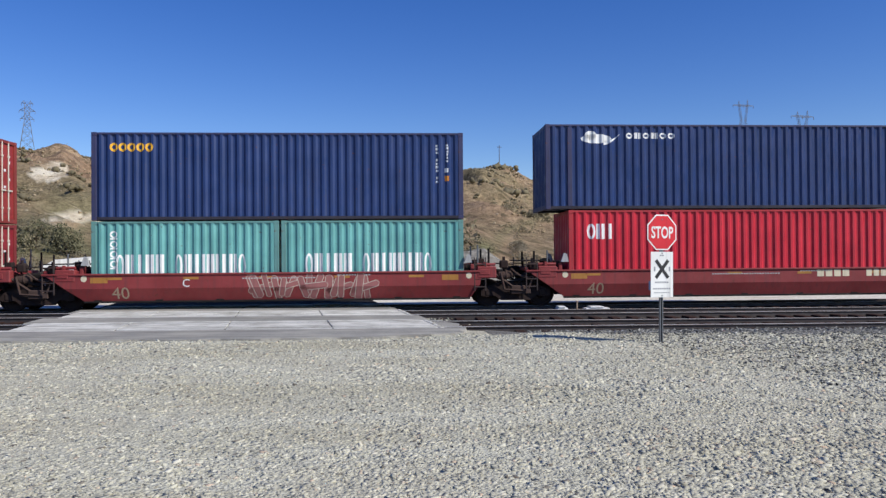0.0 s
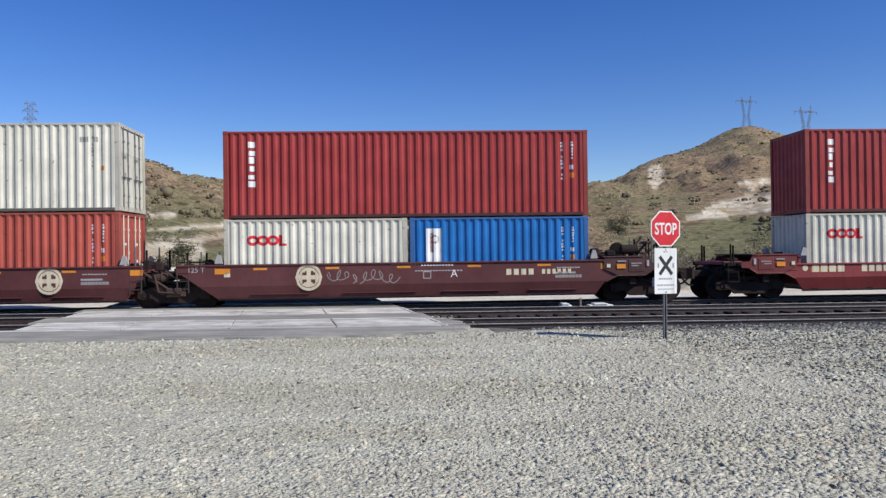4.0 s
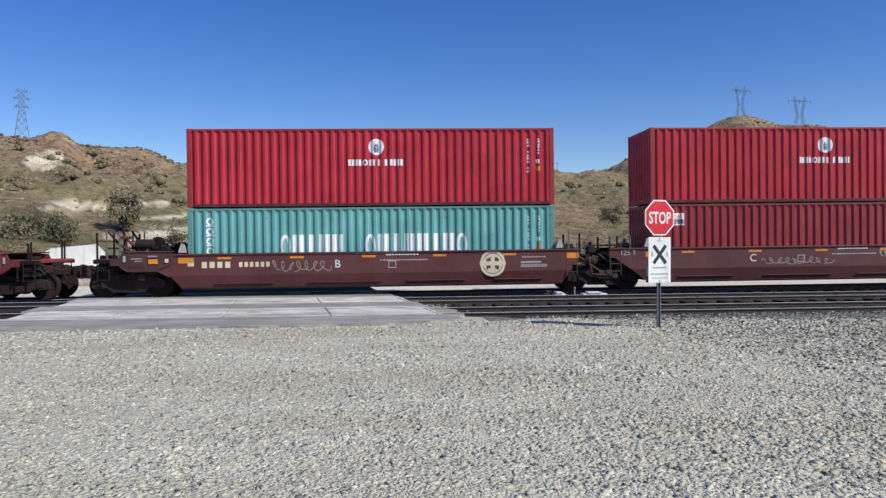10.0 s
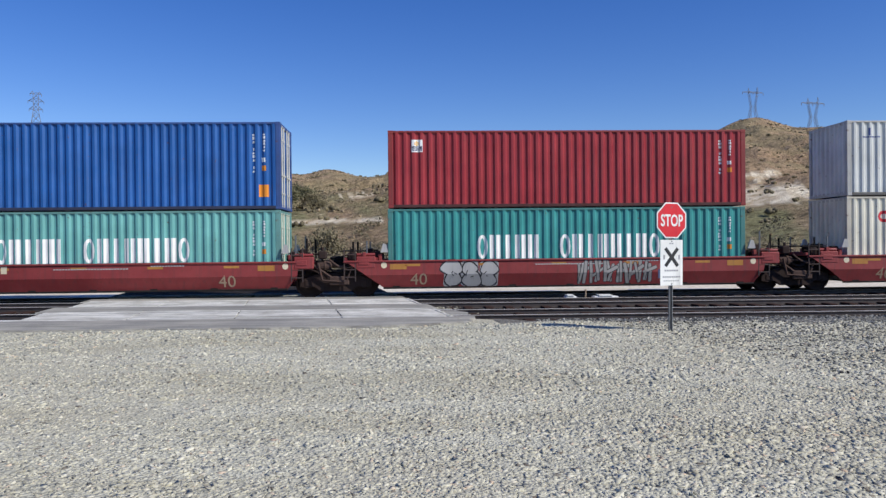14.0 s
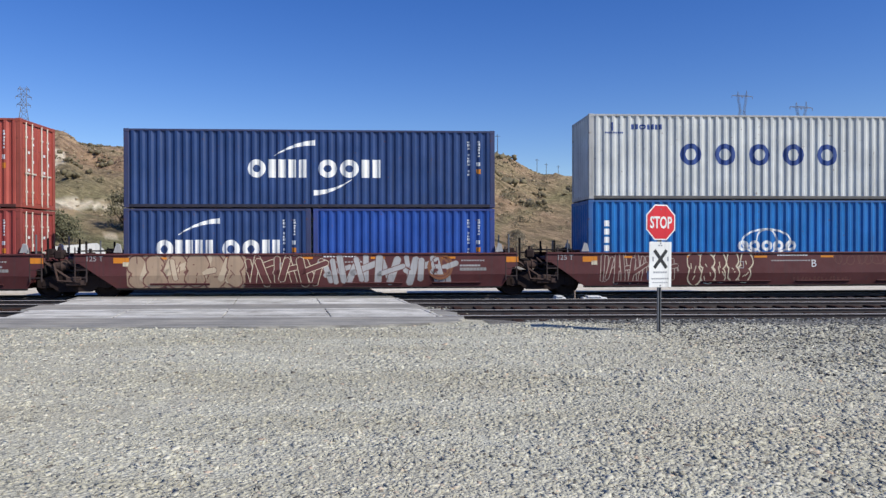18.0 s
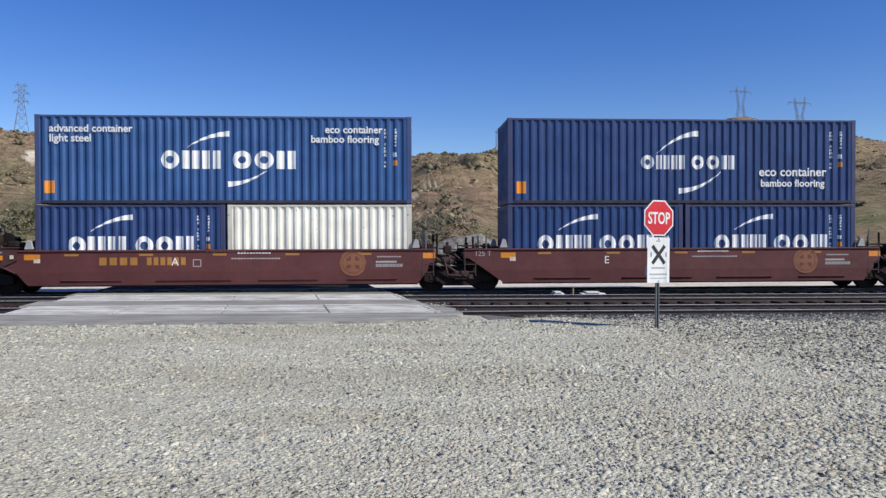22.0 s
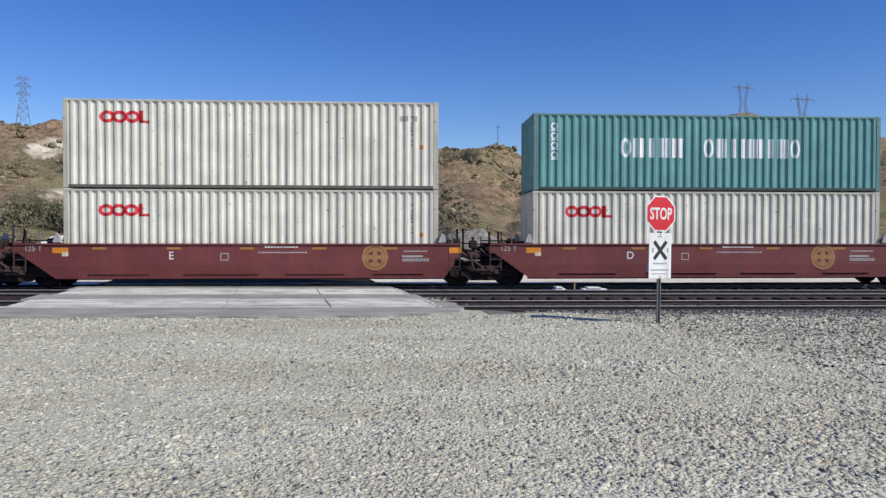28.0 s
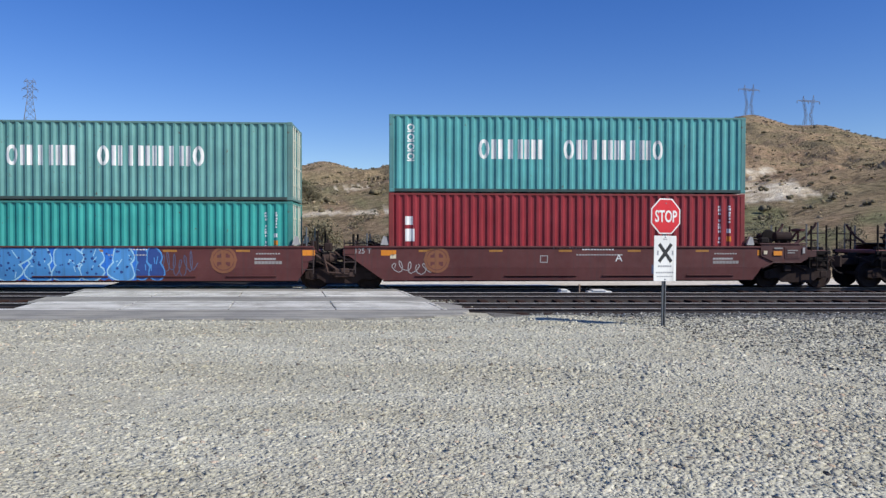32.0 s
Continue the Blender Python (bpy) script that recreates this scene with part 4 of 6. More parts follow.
FLOOR_Z = 0.18


def run(t):
    """Metres gone along x, 0 at half time."""
    u = (t - 16) / 16
    return 10.6684 * (t - 16) + 6.894 * u ** 2 - 0.0774 * u ** 3 - 0.0655 * u ** 4


ACROSS, CLIMB = 0.0035, 0.0036                       # the main track bears off to the right and rises a little


def on_track(x, y, z):
    """A pose on the main track, x metres along it."""
    return pose(x, y + ACROSS * x, z + CLIMB * x, 0, -math.degrees(CLIMB), math.degrees(ACROSS))


MOVERS = []                                          # things of the train: object, x at half time, y, z

COLOURS = {"navy": (20, 49, 102), "aqua": (102, 166, 162), "teal": (52, 142, 140), "teal_worn": (100, 155, 150), "teal_light": (86, 164, 164), "green": (46, 156, 148), "red": (158, 46, 42), "dark_red": (150, 33, 42), "maroon": (145, 32, 42),
           "crimson": (176, 20, 42), "bright_red": (202, 28, 50), "orange_red": (178, 78, 62), "brick": (162, 66, 58), "white": (220, 216, 199), "cream": (240, 236, 220), "pale": (206, 208, 204), "blue": (2, 109, 182), "royal": (8, 84, 156),
           "sea_blue": (29, 61, 113), "sea_blue_light": (40, 82, 136), "royal_blue": (22, 73, 156)}
BOX_PAINT = {n: paint("container_" + n, lin(*c), 0.5 if n in ("teal_worn", "white", "orange_red") else 0.25, 0.45) for n, c in COLOURS.items()}
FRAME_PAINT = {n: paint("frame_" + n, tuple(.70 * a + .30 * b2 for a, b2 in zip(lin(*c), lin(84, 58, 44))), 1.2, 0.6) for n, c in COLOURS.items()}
# bottom rails: grime plus the shade of the stacking gap, mixed into near-black
SHADED_RAIL_PAINT = {n: paint("rail_" + n, tuple(.16 * a + .84 * b2 for a, b2 in zip(lin(*c), lin(40, 30, 28))), 1.0, 0.7) for n, c in COLOURS.items()}
PITCH, OUT, INN = 0.278, 1.212, 1.162


def wave(length, half):
    """Corners (x, depth) of the corrugated side between the end posts."""
    n = round((length - 0.24) / PITCH)
    p = (length - 0.24) / n
    pts = []
    for k in range(n):
        x = -length / 2 + 0.12 + k * p
        pts += [(x, half - INN), (x + p * .24, half - INN), (x + p * .48, half - OUT), (x + p * .76, half - OUT)]
    pts.append((length / 2 - 0.12, half - INN))
    return pts


CACHE = {}


def cached(key, make):
    if key not in CACHE:
        CACHE[key] = make()
    return CACHE[key]


def wall_mesh(length, h, mat, name="side_wall", base=0.0):
    """A corrugated wall facing -y, its outer ridges OUT from the middle."""
    pts = wave(length, 0)
    n = len(pts)
    z0, z1 = 0.10, h - 0.06
    v = [(x, y - base, z) for z in (z0, z1) for x, y in pts] + [(x, -INN + .03 - base, z) for z in (z0, z1) for x in (pts[0][0], pts[-1][0])]
    f = [(i, i + 1, n + i + 1, n + i) for i in range(n - 1)]
    a = 2 * n
    f += [(a, a + 2, a + 3, a + 1)]
    bld = Build().add(v, f)
    return bld.mesh(name, mat)


def along(x, pts):
    for (xa, ya), (xb, yb) in zip(pts, pts[1:]):
        if xa <= x <= xb:
            return ya + (yb - ya) * (x - xa) / (xb - xa)
    return pts[0][1]


def laid(bld, pts, x0, x1, lo, hi, n=1, lift=0.004):
    """A painted shape between two curves, lying on the corrugation."""
    xs = sorted({x0, x1, *[x0 + (x1 - x0) * k / n for k in range(1, n)], *[p[0] for p in pts if x0 < p[0] < x1]})
    xs = [a for a, b2 in zip(xs, xs[1:] + [1e9]) if b2 - a > 1e-5]
    v = []
    for x in xs:
        y, a, b2 = along(min(max(x, x0 + 1e-6), x1 - 1e-6), pts) - lift, lo(x), hi(x)
        v += [(x, y, a), (x, y, max(b2, a + 1e-4))]
    bld.add(v, [(2 * k, 2 * k + 2, 2 * k + 3, 2 * k + 1) for k in range(len(xs) - 1)])


def rect(bld, pts, x0, x1, z0, z1):
    laid(bld, pts, x0, x1, lambda x: z0, lambda x: z1)


def ellipse(bld, pts, cx, cz, rx, rz, t=0):
    """A disc, or a ring of thickness t."""
    def top(x, a, b2):
        return b2 * math.sqrt(max(0, 1 - ((x - cx) / a) ** 2))
    if not t:
        laid(bld, pts, cx - rx, cx + rx, lambda x: cz - top(x, rx, rz), lambda x: cz + top(x, rx, rz), 12)
        return
    for sg in (-1, 1):
        a, b2 = (lambda x: cz + sg * top(x, rx - t, rz - t)), (lambda x: cz + sg * top(x, rx, rz))
        lo, hi = (a, b2) if sg > 0 else (b2, a)
        laid(bld, pts, cx - rx, cx + rx, lo, hi, 18)


def swoosh(bld, pts, x0, x1, z0, z1, thick, flip=False):
    """A tapering curved stroke."""
    def mid(x):
        s = (x - x0) / (x1 - x0)
        return z0 + (z1 - z0) * (s ** 2 if flip else 1 - (1 - s) ** 2)
    def half(x):
        s = (x - x0) / (x1 - x0)
        return thick * ((1 - s) if flip else s) * .8 + thick * .12
    laid(bld, pts, x0, x1, lambda x: mid(x) - half(x) / 2, lambda x: mid(x) + half(x) / 2, 14)


def blocks(source, pts, x0, x1, z0, z1, pattern, gap=0.16):
    """A row of plain letter-sized blocks, each of two upright bars; '.' leaves a space."""
    n = len(pattern)
    w = (x1 - x0) / n
    bld = source
    for k, c in enumerate(pattern):
        if c == ".":
            continue
        if callable(source):
            bld = source()
        a, b2 = x0 + k * w + w * gap / 2, x0 + (k + 1) * w - w * gap / 2
        if c == "i":
            rect(bld, pts, (a + b2) / 2 - w * .18, (a + b2) / 2 + w * .18, z0, z1)
        elif c == "o":
            ellipse(bld, pts, (a + b2) / 2, (z0 + z1) / 2, (b2 - a) / 2, (z1 - z0) / 2, min(b2 - a, z1 - z0) * .27)
        elif c == "U":
            ellipse(bld, pts, (a + b2) / 2, (z0 + z1) / 2, (b2 - a) / 2, (z1 - z0) / 2, min(b2 - a, z1 - z0) * .30)
        else:
            bar = (b2 - a) * .42
            rect(bld, pts, a, a + bar, z0, z1)
            rect(bld, pts, b2 - bar, b2, z0, z1)


def column(bld, pts, x, z0, z1, w, n):
    """Upright row of small blocks."""
    s = (z1 - z0) / n
    for k in range(n):
        odd = (k * 7 + int(abs(x) * 31)) % 5
        if n > 7 and odd == 4:
            continue
        rect(bld, pts, x + w * .12 * (odd % 3), x + w * (1 + .2 * (odd % 2)), z0 + k * s, z0 + k * s + s * (.52 + .08 * odd))


# marks: kind and place; u counts metres from the left end, v metres from the bottom
def marks_for(kind, bld, small, pts, L, h):
    """Draws one kind of painted mark; bld(ink) gives the mesh for an ink."""
    o = -L / 2
    if kind == "words":                              # two white words across the middle
        s = L / 12.19
        z = h * .56
        blocks(lambda: bld("white"), pts, o + 2.95 * s, o + 5.20 * s, z - .33, z + .33, "UHiHH")
        blocks(lambda: bld("white"), pts, o + 5.85 * s, o + 9.35 * s, z - .33, z + .33, "UHiHHiHU")
    elif kind == "words_low":
        z = h * .50
        blocks(lambda: bld("white"), pts, o + 2.95, o + 5.10, z - .40, z + .40, "UHiHH")
        blocks(lambda: bld("white"), pts, o + 5.75, o + 9.25, z - .40, z + .40, "UHiHHiHU")
    elif kind == "words_20":
        blocks(lambda: bld("white"), pts, o + .75, o + 2.35, .72, 1.50, "UHiHH")
        blocks(lambda: bld("white"), pts, o + 2.65, o + 5.0, .72, 1.50, "UHiHHiHU")
    elif kind == "tall_left":
        for k in range(4):
            z = h * .42 + k * h * .125
            ellipse(bld("white"), pts, o + .72, z + .1, .12, .12, .05)
            rect(bld("white"), pts, o + .60, o + .84, z - .06, z - .02)
    elif kind == "five_rings":
        for k in range(5):
            ellipse(bld("blue"), pts, o + 3.55 + k * 1.21, h * .53, .37, .37, .17)
        blocks(small("blue"), pts, o + 1.45, o + 2.55, h * .82, h * .88, "HUHH")
        rect(bld("blue"), pts, o + .78, o + .84, h * .80, h * .90)
        blocks(small("blue"), pts, o + .55, o + 1.2, h * .77, h * .79, "HHHHH")
    elif kind == "five_rings_low":
        for k in range(5):
            ellipse(bld("blue"), pts, o + 3.30 + k * 1.28, h * .52, .40, .42, .2)
        blocks(small("blue"), pts, o + 1.45, o + 2.55, h * .80, h * .87, "HUHH")
        rect(bld("blue"), pts, o + .78, o + .84, h * .80, h * .90)
    elif kind == "red_rings":
        for k in range(3):
            ellipse(bld("red"), pts, o + 1.40 + k * .40, h * .80, .24, .20, .11)
        rect(bld("red"), pts, o + 2.42, o + 2.56, h * .73, h * .87)
        rect(bld("red"), pts, o + 2.42, o + 2.75, h * .73, h * .76)
        blocks(small("grey"), pts, o + 10.9, o + 11.5, h * .78, h * .84, "HH.H")
    elif kind == "red_rings_20":
        for k in range(3):
            ellipse(bld("red"), pts, o + .95 + k * .33, h * .73, .20, .17, .1)
        rect(bld("red"), pts, o + 1.80, o + 1.92, h * .66, h * .80)
        rect(bld("red"), pts, o + 1.80, o + 2.05, h * .66, h * .69)
    elif kind == "red_rings_mid":
        for k in range(3):
            ellipse(bld("red"), pts, o + 1.35 + k * .40, h * .76, .24, .20, .11)
        rect(bld("red"), pts, o + 2.38, o + 2.52, h * .69, h * .83)
        rect(bld("red"), pts, o + 2.38, o + 2.72, h * .69, h * .72)
    elif kind == "swoosh_words":
        z = h * .50
        blocks(lambda: bld("white"), pts, o + 3.95, o + 5.95, z - .30, z + .30, "UHH", .12)
        blocks(lambda: bld("white"), pts, o + 6.25, o + 8.40, z - .30, z + .30, "UUH", .12)
        swoosh(bld("white"), pts, o + 4.85, o + 6.20, z + .42, z + .85, .2)
        swoosh(bld("white"), pts, o + 6.15, o + 7.4, z - .80, z - .36, .2, True)
    elif kind == "swoosh_slim":
        z = h * .49
        blocks(lambda: bld("white"), pts, o + 4.55, o + 6.15, z - .24, z + .24, "UHH", .16)
        blocks(lambda: bld("white"), pts, o + 6.30, o + 7.90, z - .24, z + .24, "UUH", .16)
        swoosh(bld("white"), pts, o + 5.15, o + 6.60, z + .30, z + .98, .22)
        swoosh(bld("white"), pts, o + 5.90, o + 7.4, z - .98, z - .32, .22, True)
    elif kind == "swoosh_20":
        z = 1.28
        blocks(lambda: bld("white"), pts, o + .98, o + 2.90, z - .34, z + .28, "UHH", .12)
        blocks(lambda: bld("white"), pts, o + 3.12, o + 5.08, z - .34, z + .28, "UUH", .12)
        swoosh(bld("white"), pts, o + 1.75, o + 3.1, z + .45, z + .90, .2)
    elif kind == "dome":
        cx, cz = o + 6.25, h * .50
        ellipse(bld("white"), pts, cx, cz + .02, .90, .46, .07)
        ellipse(bld("white"), pts, cx, cz + .02, .40, .46, .06)
        blocks(lambda: bld("white"), pts, cx - 1.05, cx + 1.05, cz - .30, cz + .06, "UoUUo", .08)
        blocks(small("white"), pts, cx - 1.0, cx + 1.0, cz - .66, cz - .36, "UHiHHiHU", .14)
        for k in range(4):
            rect(bld("white"), pts, o + .55, o + .74, h * .40 + k * .28, h * .40 + k * .28 + .2)
    elif kind == "left_column":
        column(small("white"), pts, o + .82, h * .36, h * .90, .19, 6)
    elif kind == "left_column_wide":
        column(small("white"), pts, o + .55, h * .25, h * .82, .26, 3)
    elif kind == "gold_column":
        for k in range(4):
            z = h * .28 + k * .46
            ellipse(bld("cream"), pts, o + .72, z + .16, .17, .20, .075)
    elif kind == "orange_word":
        blocks(lambda: bld("yellow"), pts, o + .58, o + 2.0, h * .78, h * .88, "ooooo", .08)
    elif kind == "bird_word":
        ellipse(bld("white"), pts, o + 1.75, h * .83, .52, .16)
        ellipse(bld("white"), pts, o + 1.55, h * .87, .2, .15)
        swoosh(bld("white"), pts, o + 2.0, o + 2.55, h * .78, h * .88, .16, True)
        blocks(small("white"), pts, o + 2.75, o + 4.5, h * .83, h * .90, "UHoHoU")
    elif kind == "white_word":
        blocks(lambda: bld("white"), pts, o + .62, o + 1.60, h * .66, h * .84, "UHi", .1)
    elif kind == "mid_crest":
        ellipse(bld("white"), pts, o + 6.2, h * .76, .26, .27)
        ellipse(bld("blue"), pts, o + 6.2, h * .74, .09, .15)
        blocks(small("white"), pts, o + 5.25, o + 7.1, h * .52, h * .60, "HHUHiiHH")
    elif kind == "small_crest":
        rect(bld("white"), pts, o + .78, o + 1.16, h * .72, h * .88)
        rect(bld("navy"), pts, o + .80, o + 1.14, h * .735, h * .80)
        ellipse(bld("yellow"), pts, o + .97, h * .83, .09, .08)
    elif kind == "big_panel":
        rect(bld("white"), pts, o + .55, o + 1.06, h * .02 + .16, h * .86)
        rect(bld("red"), pts, o + .68, o + .80, h * .55, h * .80)
        ellipse(bld("red"), pts, o + .84, h * .72, .15, .14, .06)
        rect(bld("red"), pts, o + .68, o + .92, h * .30, h * .36)
    elif kind == "codes":
        w = "white"
        column(small(w), pts, L / 2 - .92, h * .42, h * .88, .07, 11)
        column(small(w), pts, L / 2 - .58, h * .66, h * .88, .07, 6)
        rect(bld("orange"), pts, L / 2 - .62, L / 2 - .48, h * .44, h * .50)
        rect(bld(w), pts, L / 2 - .62, L / 2 - .50, h * .54, h * .59)
    elif kind == "codes_dark":
        column(small("grey"), pts, L / 2 - .92, h * .50, h * .86, .06, 9)
        rect(bld("orange"), pts, L / 2 - .62, L / 2 - .50, h * .46, h * .51)
    elif kind == "yellow_tag":
        rect(bld("orange"), pts, o + .30, o + .62, h * .12, h * .26)
    elif kind == "yellow_tag_right":
        rect(bld("orange"), pts, L / 2 - .72, L / 2 - .40, h * .14, h * .28)
    elif kind == "top_lines":
        blocks(small("white"), pts, o + .30, o + 3.25, h * .80, h * .86, "HHHHHHHHiHHHHHHHHH"[:18], .25)
        blocks(small("white"), pts, o + .30, o + 1.85, h * .69, h * .75, "iiHHH.HHHHi"[:11], .25)


BARE_WORDS = {"eco_low": (("eco container", 9.92, .33, .43), ("bamboo flooring", 9.92, .205, .34)), "eco_top": (("eco container", 10.27, .81, .34), ("bamboo flooring", 9.98, .70, .335)),
              "advanced": (("advanced container", 1.78, .81, .335), ("light steel", 1.13, .70, .345))}


def container(colour, x_left, tier_z, length=12.192, tall=True, marks=(), label="", floor_colour=None):
    """One shipping container; x_left: its left end at half time."""
    h = 2.896 if tall else 2.591
    mat = BOX_PAINT[colour]
    key = (colour, length, tall)
    label = label if len(label.split()) > 5 else label + " riding in a well car"
    c = tagged(new("shipping_container"), label, "container", "containers on the train")
    L = length
    part("side_wall", cached(("w", *key), lambda: wall_mesh(L, h, mat)), c)
    part("side_wall", cached(("w", *key), None), c, at=pose(0, 0, 0, 0, 0, 180))
    part("end_wall", cached(("e", *key), lambda: wall_mesh(2.438, h, mat, "end_wall", L / 2 - 1.219)), c, at=pose(0, 0, 0, 0, 0, -90))
    part("roof", cached(("r", *key), lambda: Build().box(-L / 2 + .1, L / 2 - .1, -1.16, 1.16, h - .06, h - .02).mesh("roof", mat)), c)
    part("floor", cached(("f", *key), lambda: Build().box(-L / 2 + .1, L / 2 - .1, -1.15, 1.15, .10, .16).mesh("floor", mat)), c)
    for sy in (-1, 1):
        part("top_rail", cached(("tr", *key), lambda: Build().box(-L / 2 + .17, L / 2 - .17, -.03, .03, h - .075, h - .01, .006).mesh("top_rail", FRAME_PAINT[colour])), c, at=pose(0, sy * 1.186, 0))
        part("bottom_rail", cached(("br", *key), lambda: Build().box(-L / 2 + .17, L / 2 - .17, -.03, .03, .015, .115, .006).mesh("bottom_rail", SHADED_RAIL_PAINT[colour])), c, at=pose(0, sy * 1.186, 0))
        for sx in (-1, 1):
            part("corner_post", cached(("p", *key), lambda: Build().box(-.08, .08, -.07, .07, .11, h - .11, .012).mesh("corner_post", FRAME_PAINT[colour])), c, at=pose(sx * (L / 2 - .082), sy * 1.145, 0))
            for z in (0, h - .118):
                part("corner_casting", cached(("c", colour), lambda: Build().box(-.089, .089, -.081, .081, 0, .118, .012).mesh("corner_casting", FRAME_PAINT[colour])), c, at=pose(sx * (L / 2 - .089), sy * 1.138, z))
            if L > 13:
                part("corner_post", cached(("p", *key), None), c, at=pose(sx * 6.02, sy * 1.147, 0))
    for sx in (-1, 1):
        for z0, z1 in ((.01, .16), (h - .13, h - .01)):
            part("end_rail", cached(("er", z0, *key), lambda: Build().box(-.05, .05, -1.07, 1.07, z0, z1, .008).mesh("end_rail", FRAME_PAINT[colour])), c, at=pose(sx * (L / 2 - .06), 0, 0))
    rod = BOX_PAINT["white"] if colour not in ("white", "pale", "cream") else M["galvanised"]
    for sy in (-1, 1):
        def door_mesh():
            bld = Build().box(-.03, .02, -.53, .53, .17, h - .14, .008)
            for k in range(3):
                z = .34 + k * (h - .5) / 3
                bld.box(.02, .035, -.45, .45, z, z + (h - .5) / 3 - .22, .01)
            return bld.mesh("door", mat)
        door = part("door", cached(("d", *key), door_mesh), c, at=pose(L / 2 - .07, sy * .54, 0))
        for y in (-.30, .12):
            part("lock_rod", cached(("l", tall, colour in ("white", "pale", "cream")), lambda: Build().rod((0, 0, .08), (0, 0, h - .08), .022, 6).box(-.01, .03, -.05, .22, 1.12, 1.17).box(-.01, .03, -.05, .05, .5, .56).box(-.01, .03, -.05, .05, h - .6, h - .54).mesh("lock_rod", rod)), door, "bare metal locking rod", at=pose(.055, y, 0))
        bld = Build()
        for k in range(4):
            bld.box(.037, .040, -.16 + (k % 2) * .28, -.02 + (k % 2) * .28, h * (.42 + .1 * k), h * (.42 + .1 * k) + .09)
        part("data_plate", cached(("dp", tall, colour in ("white", "pale", "cream")), lambda: bld.mesh("data_plate", INK["white"] if colour not in ("white", "pale", "cream") else INK["grey"])), door, "small light data lettering", kind="stuff")
    pts = wave(L, 0)
    pieces, tiny = [], {}

    def piece(ink):
        pieces.append((ink, Build()))
        return pieces[-1][1]

    def small(ink):
        return tiny.setdefault(ink, Build())

    def draw():
        for k in marks:
            if k not in BARE_WORDS:
                marks_for(k, piece, small, pts, L, h)
        return [(ink, bld.mesh("painted_mark", INK[ink]), "") for ink, bld in pieces] + [(ink, bld.mesh("code_writing", INK[ink]), "stuff") for ink, bld in tiny.items()]
    for ink, me, kind in cached(("m", L, tall, tuple(marks)), draw):
        part("code_writing" if kind else "painted_mark", me, c, "", kind=kind)
    for k in marks:
        for text, u, v, s in BARE_WORDS.get(k, ()):
            part("lettering", cached(("t", text, s), lambda: letters(text, s, INK["white"], bold=.008)), c, "white painted words", at=pose(-L / 2 + u, -OUT - .006, v * h))
    c.matrix_basis = on_track(x_left + L / 2 + run(0), BOX_Y, tier_z)
    MOVERS.append((c, x_left + L / 2, BOX_Y, tier_z))
    return c


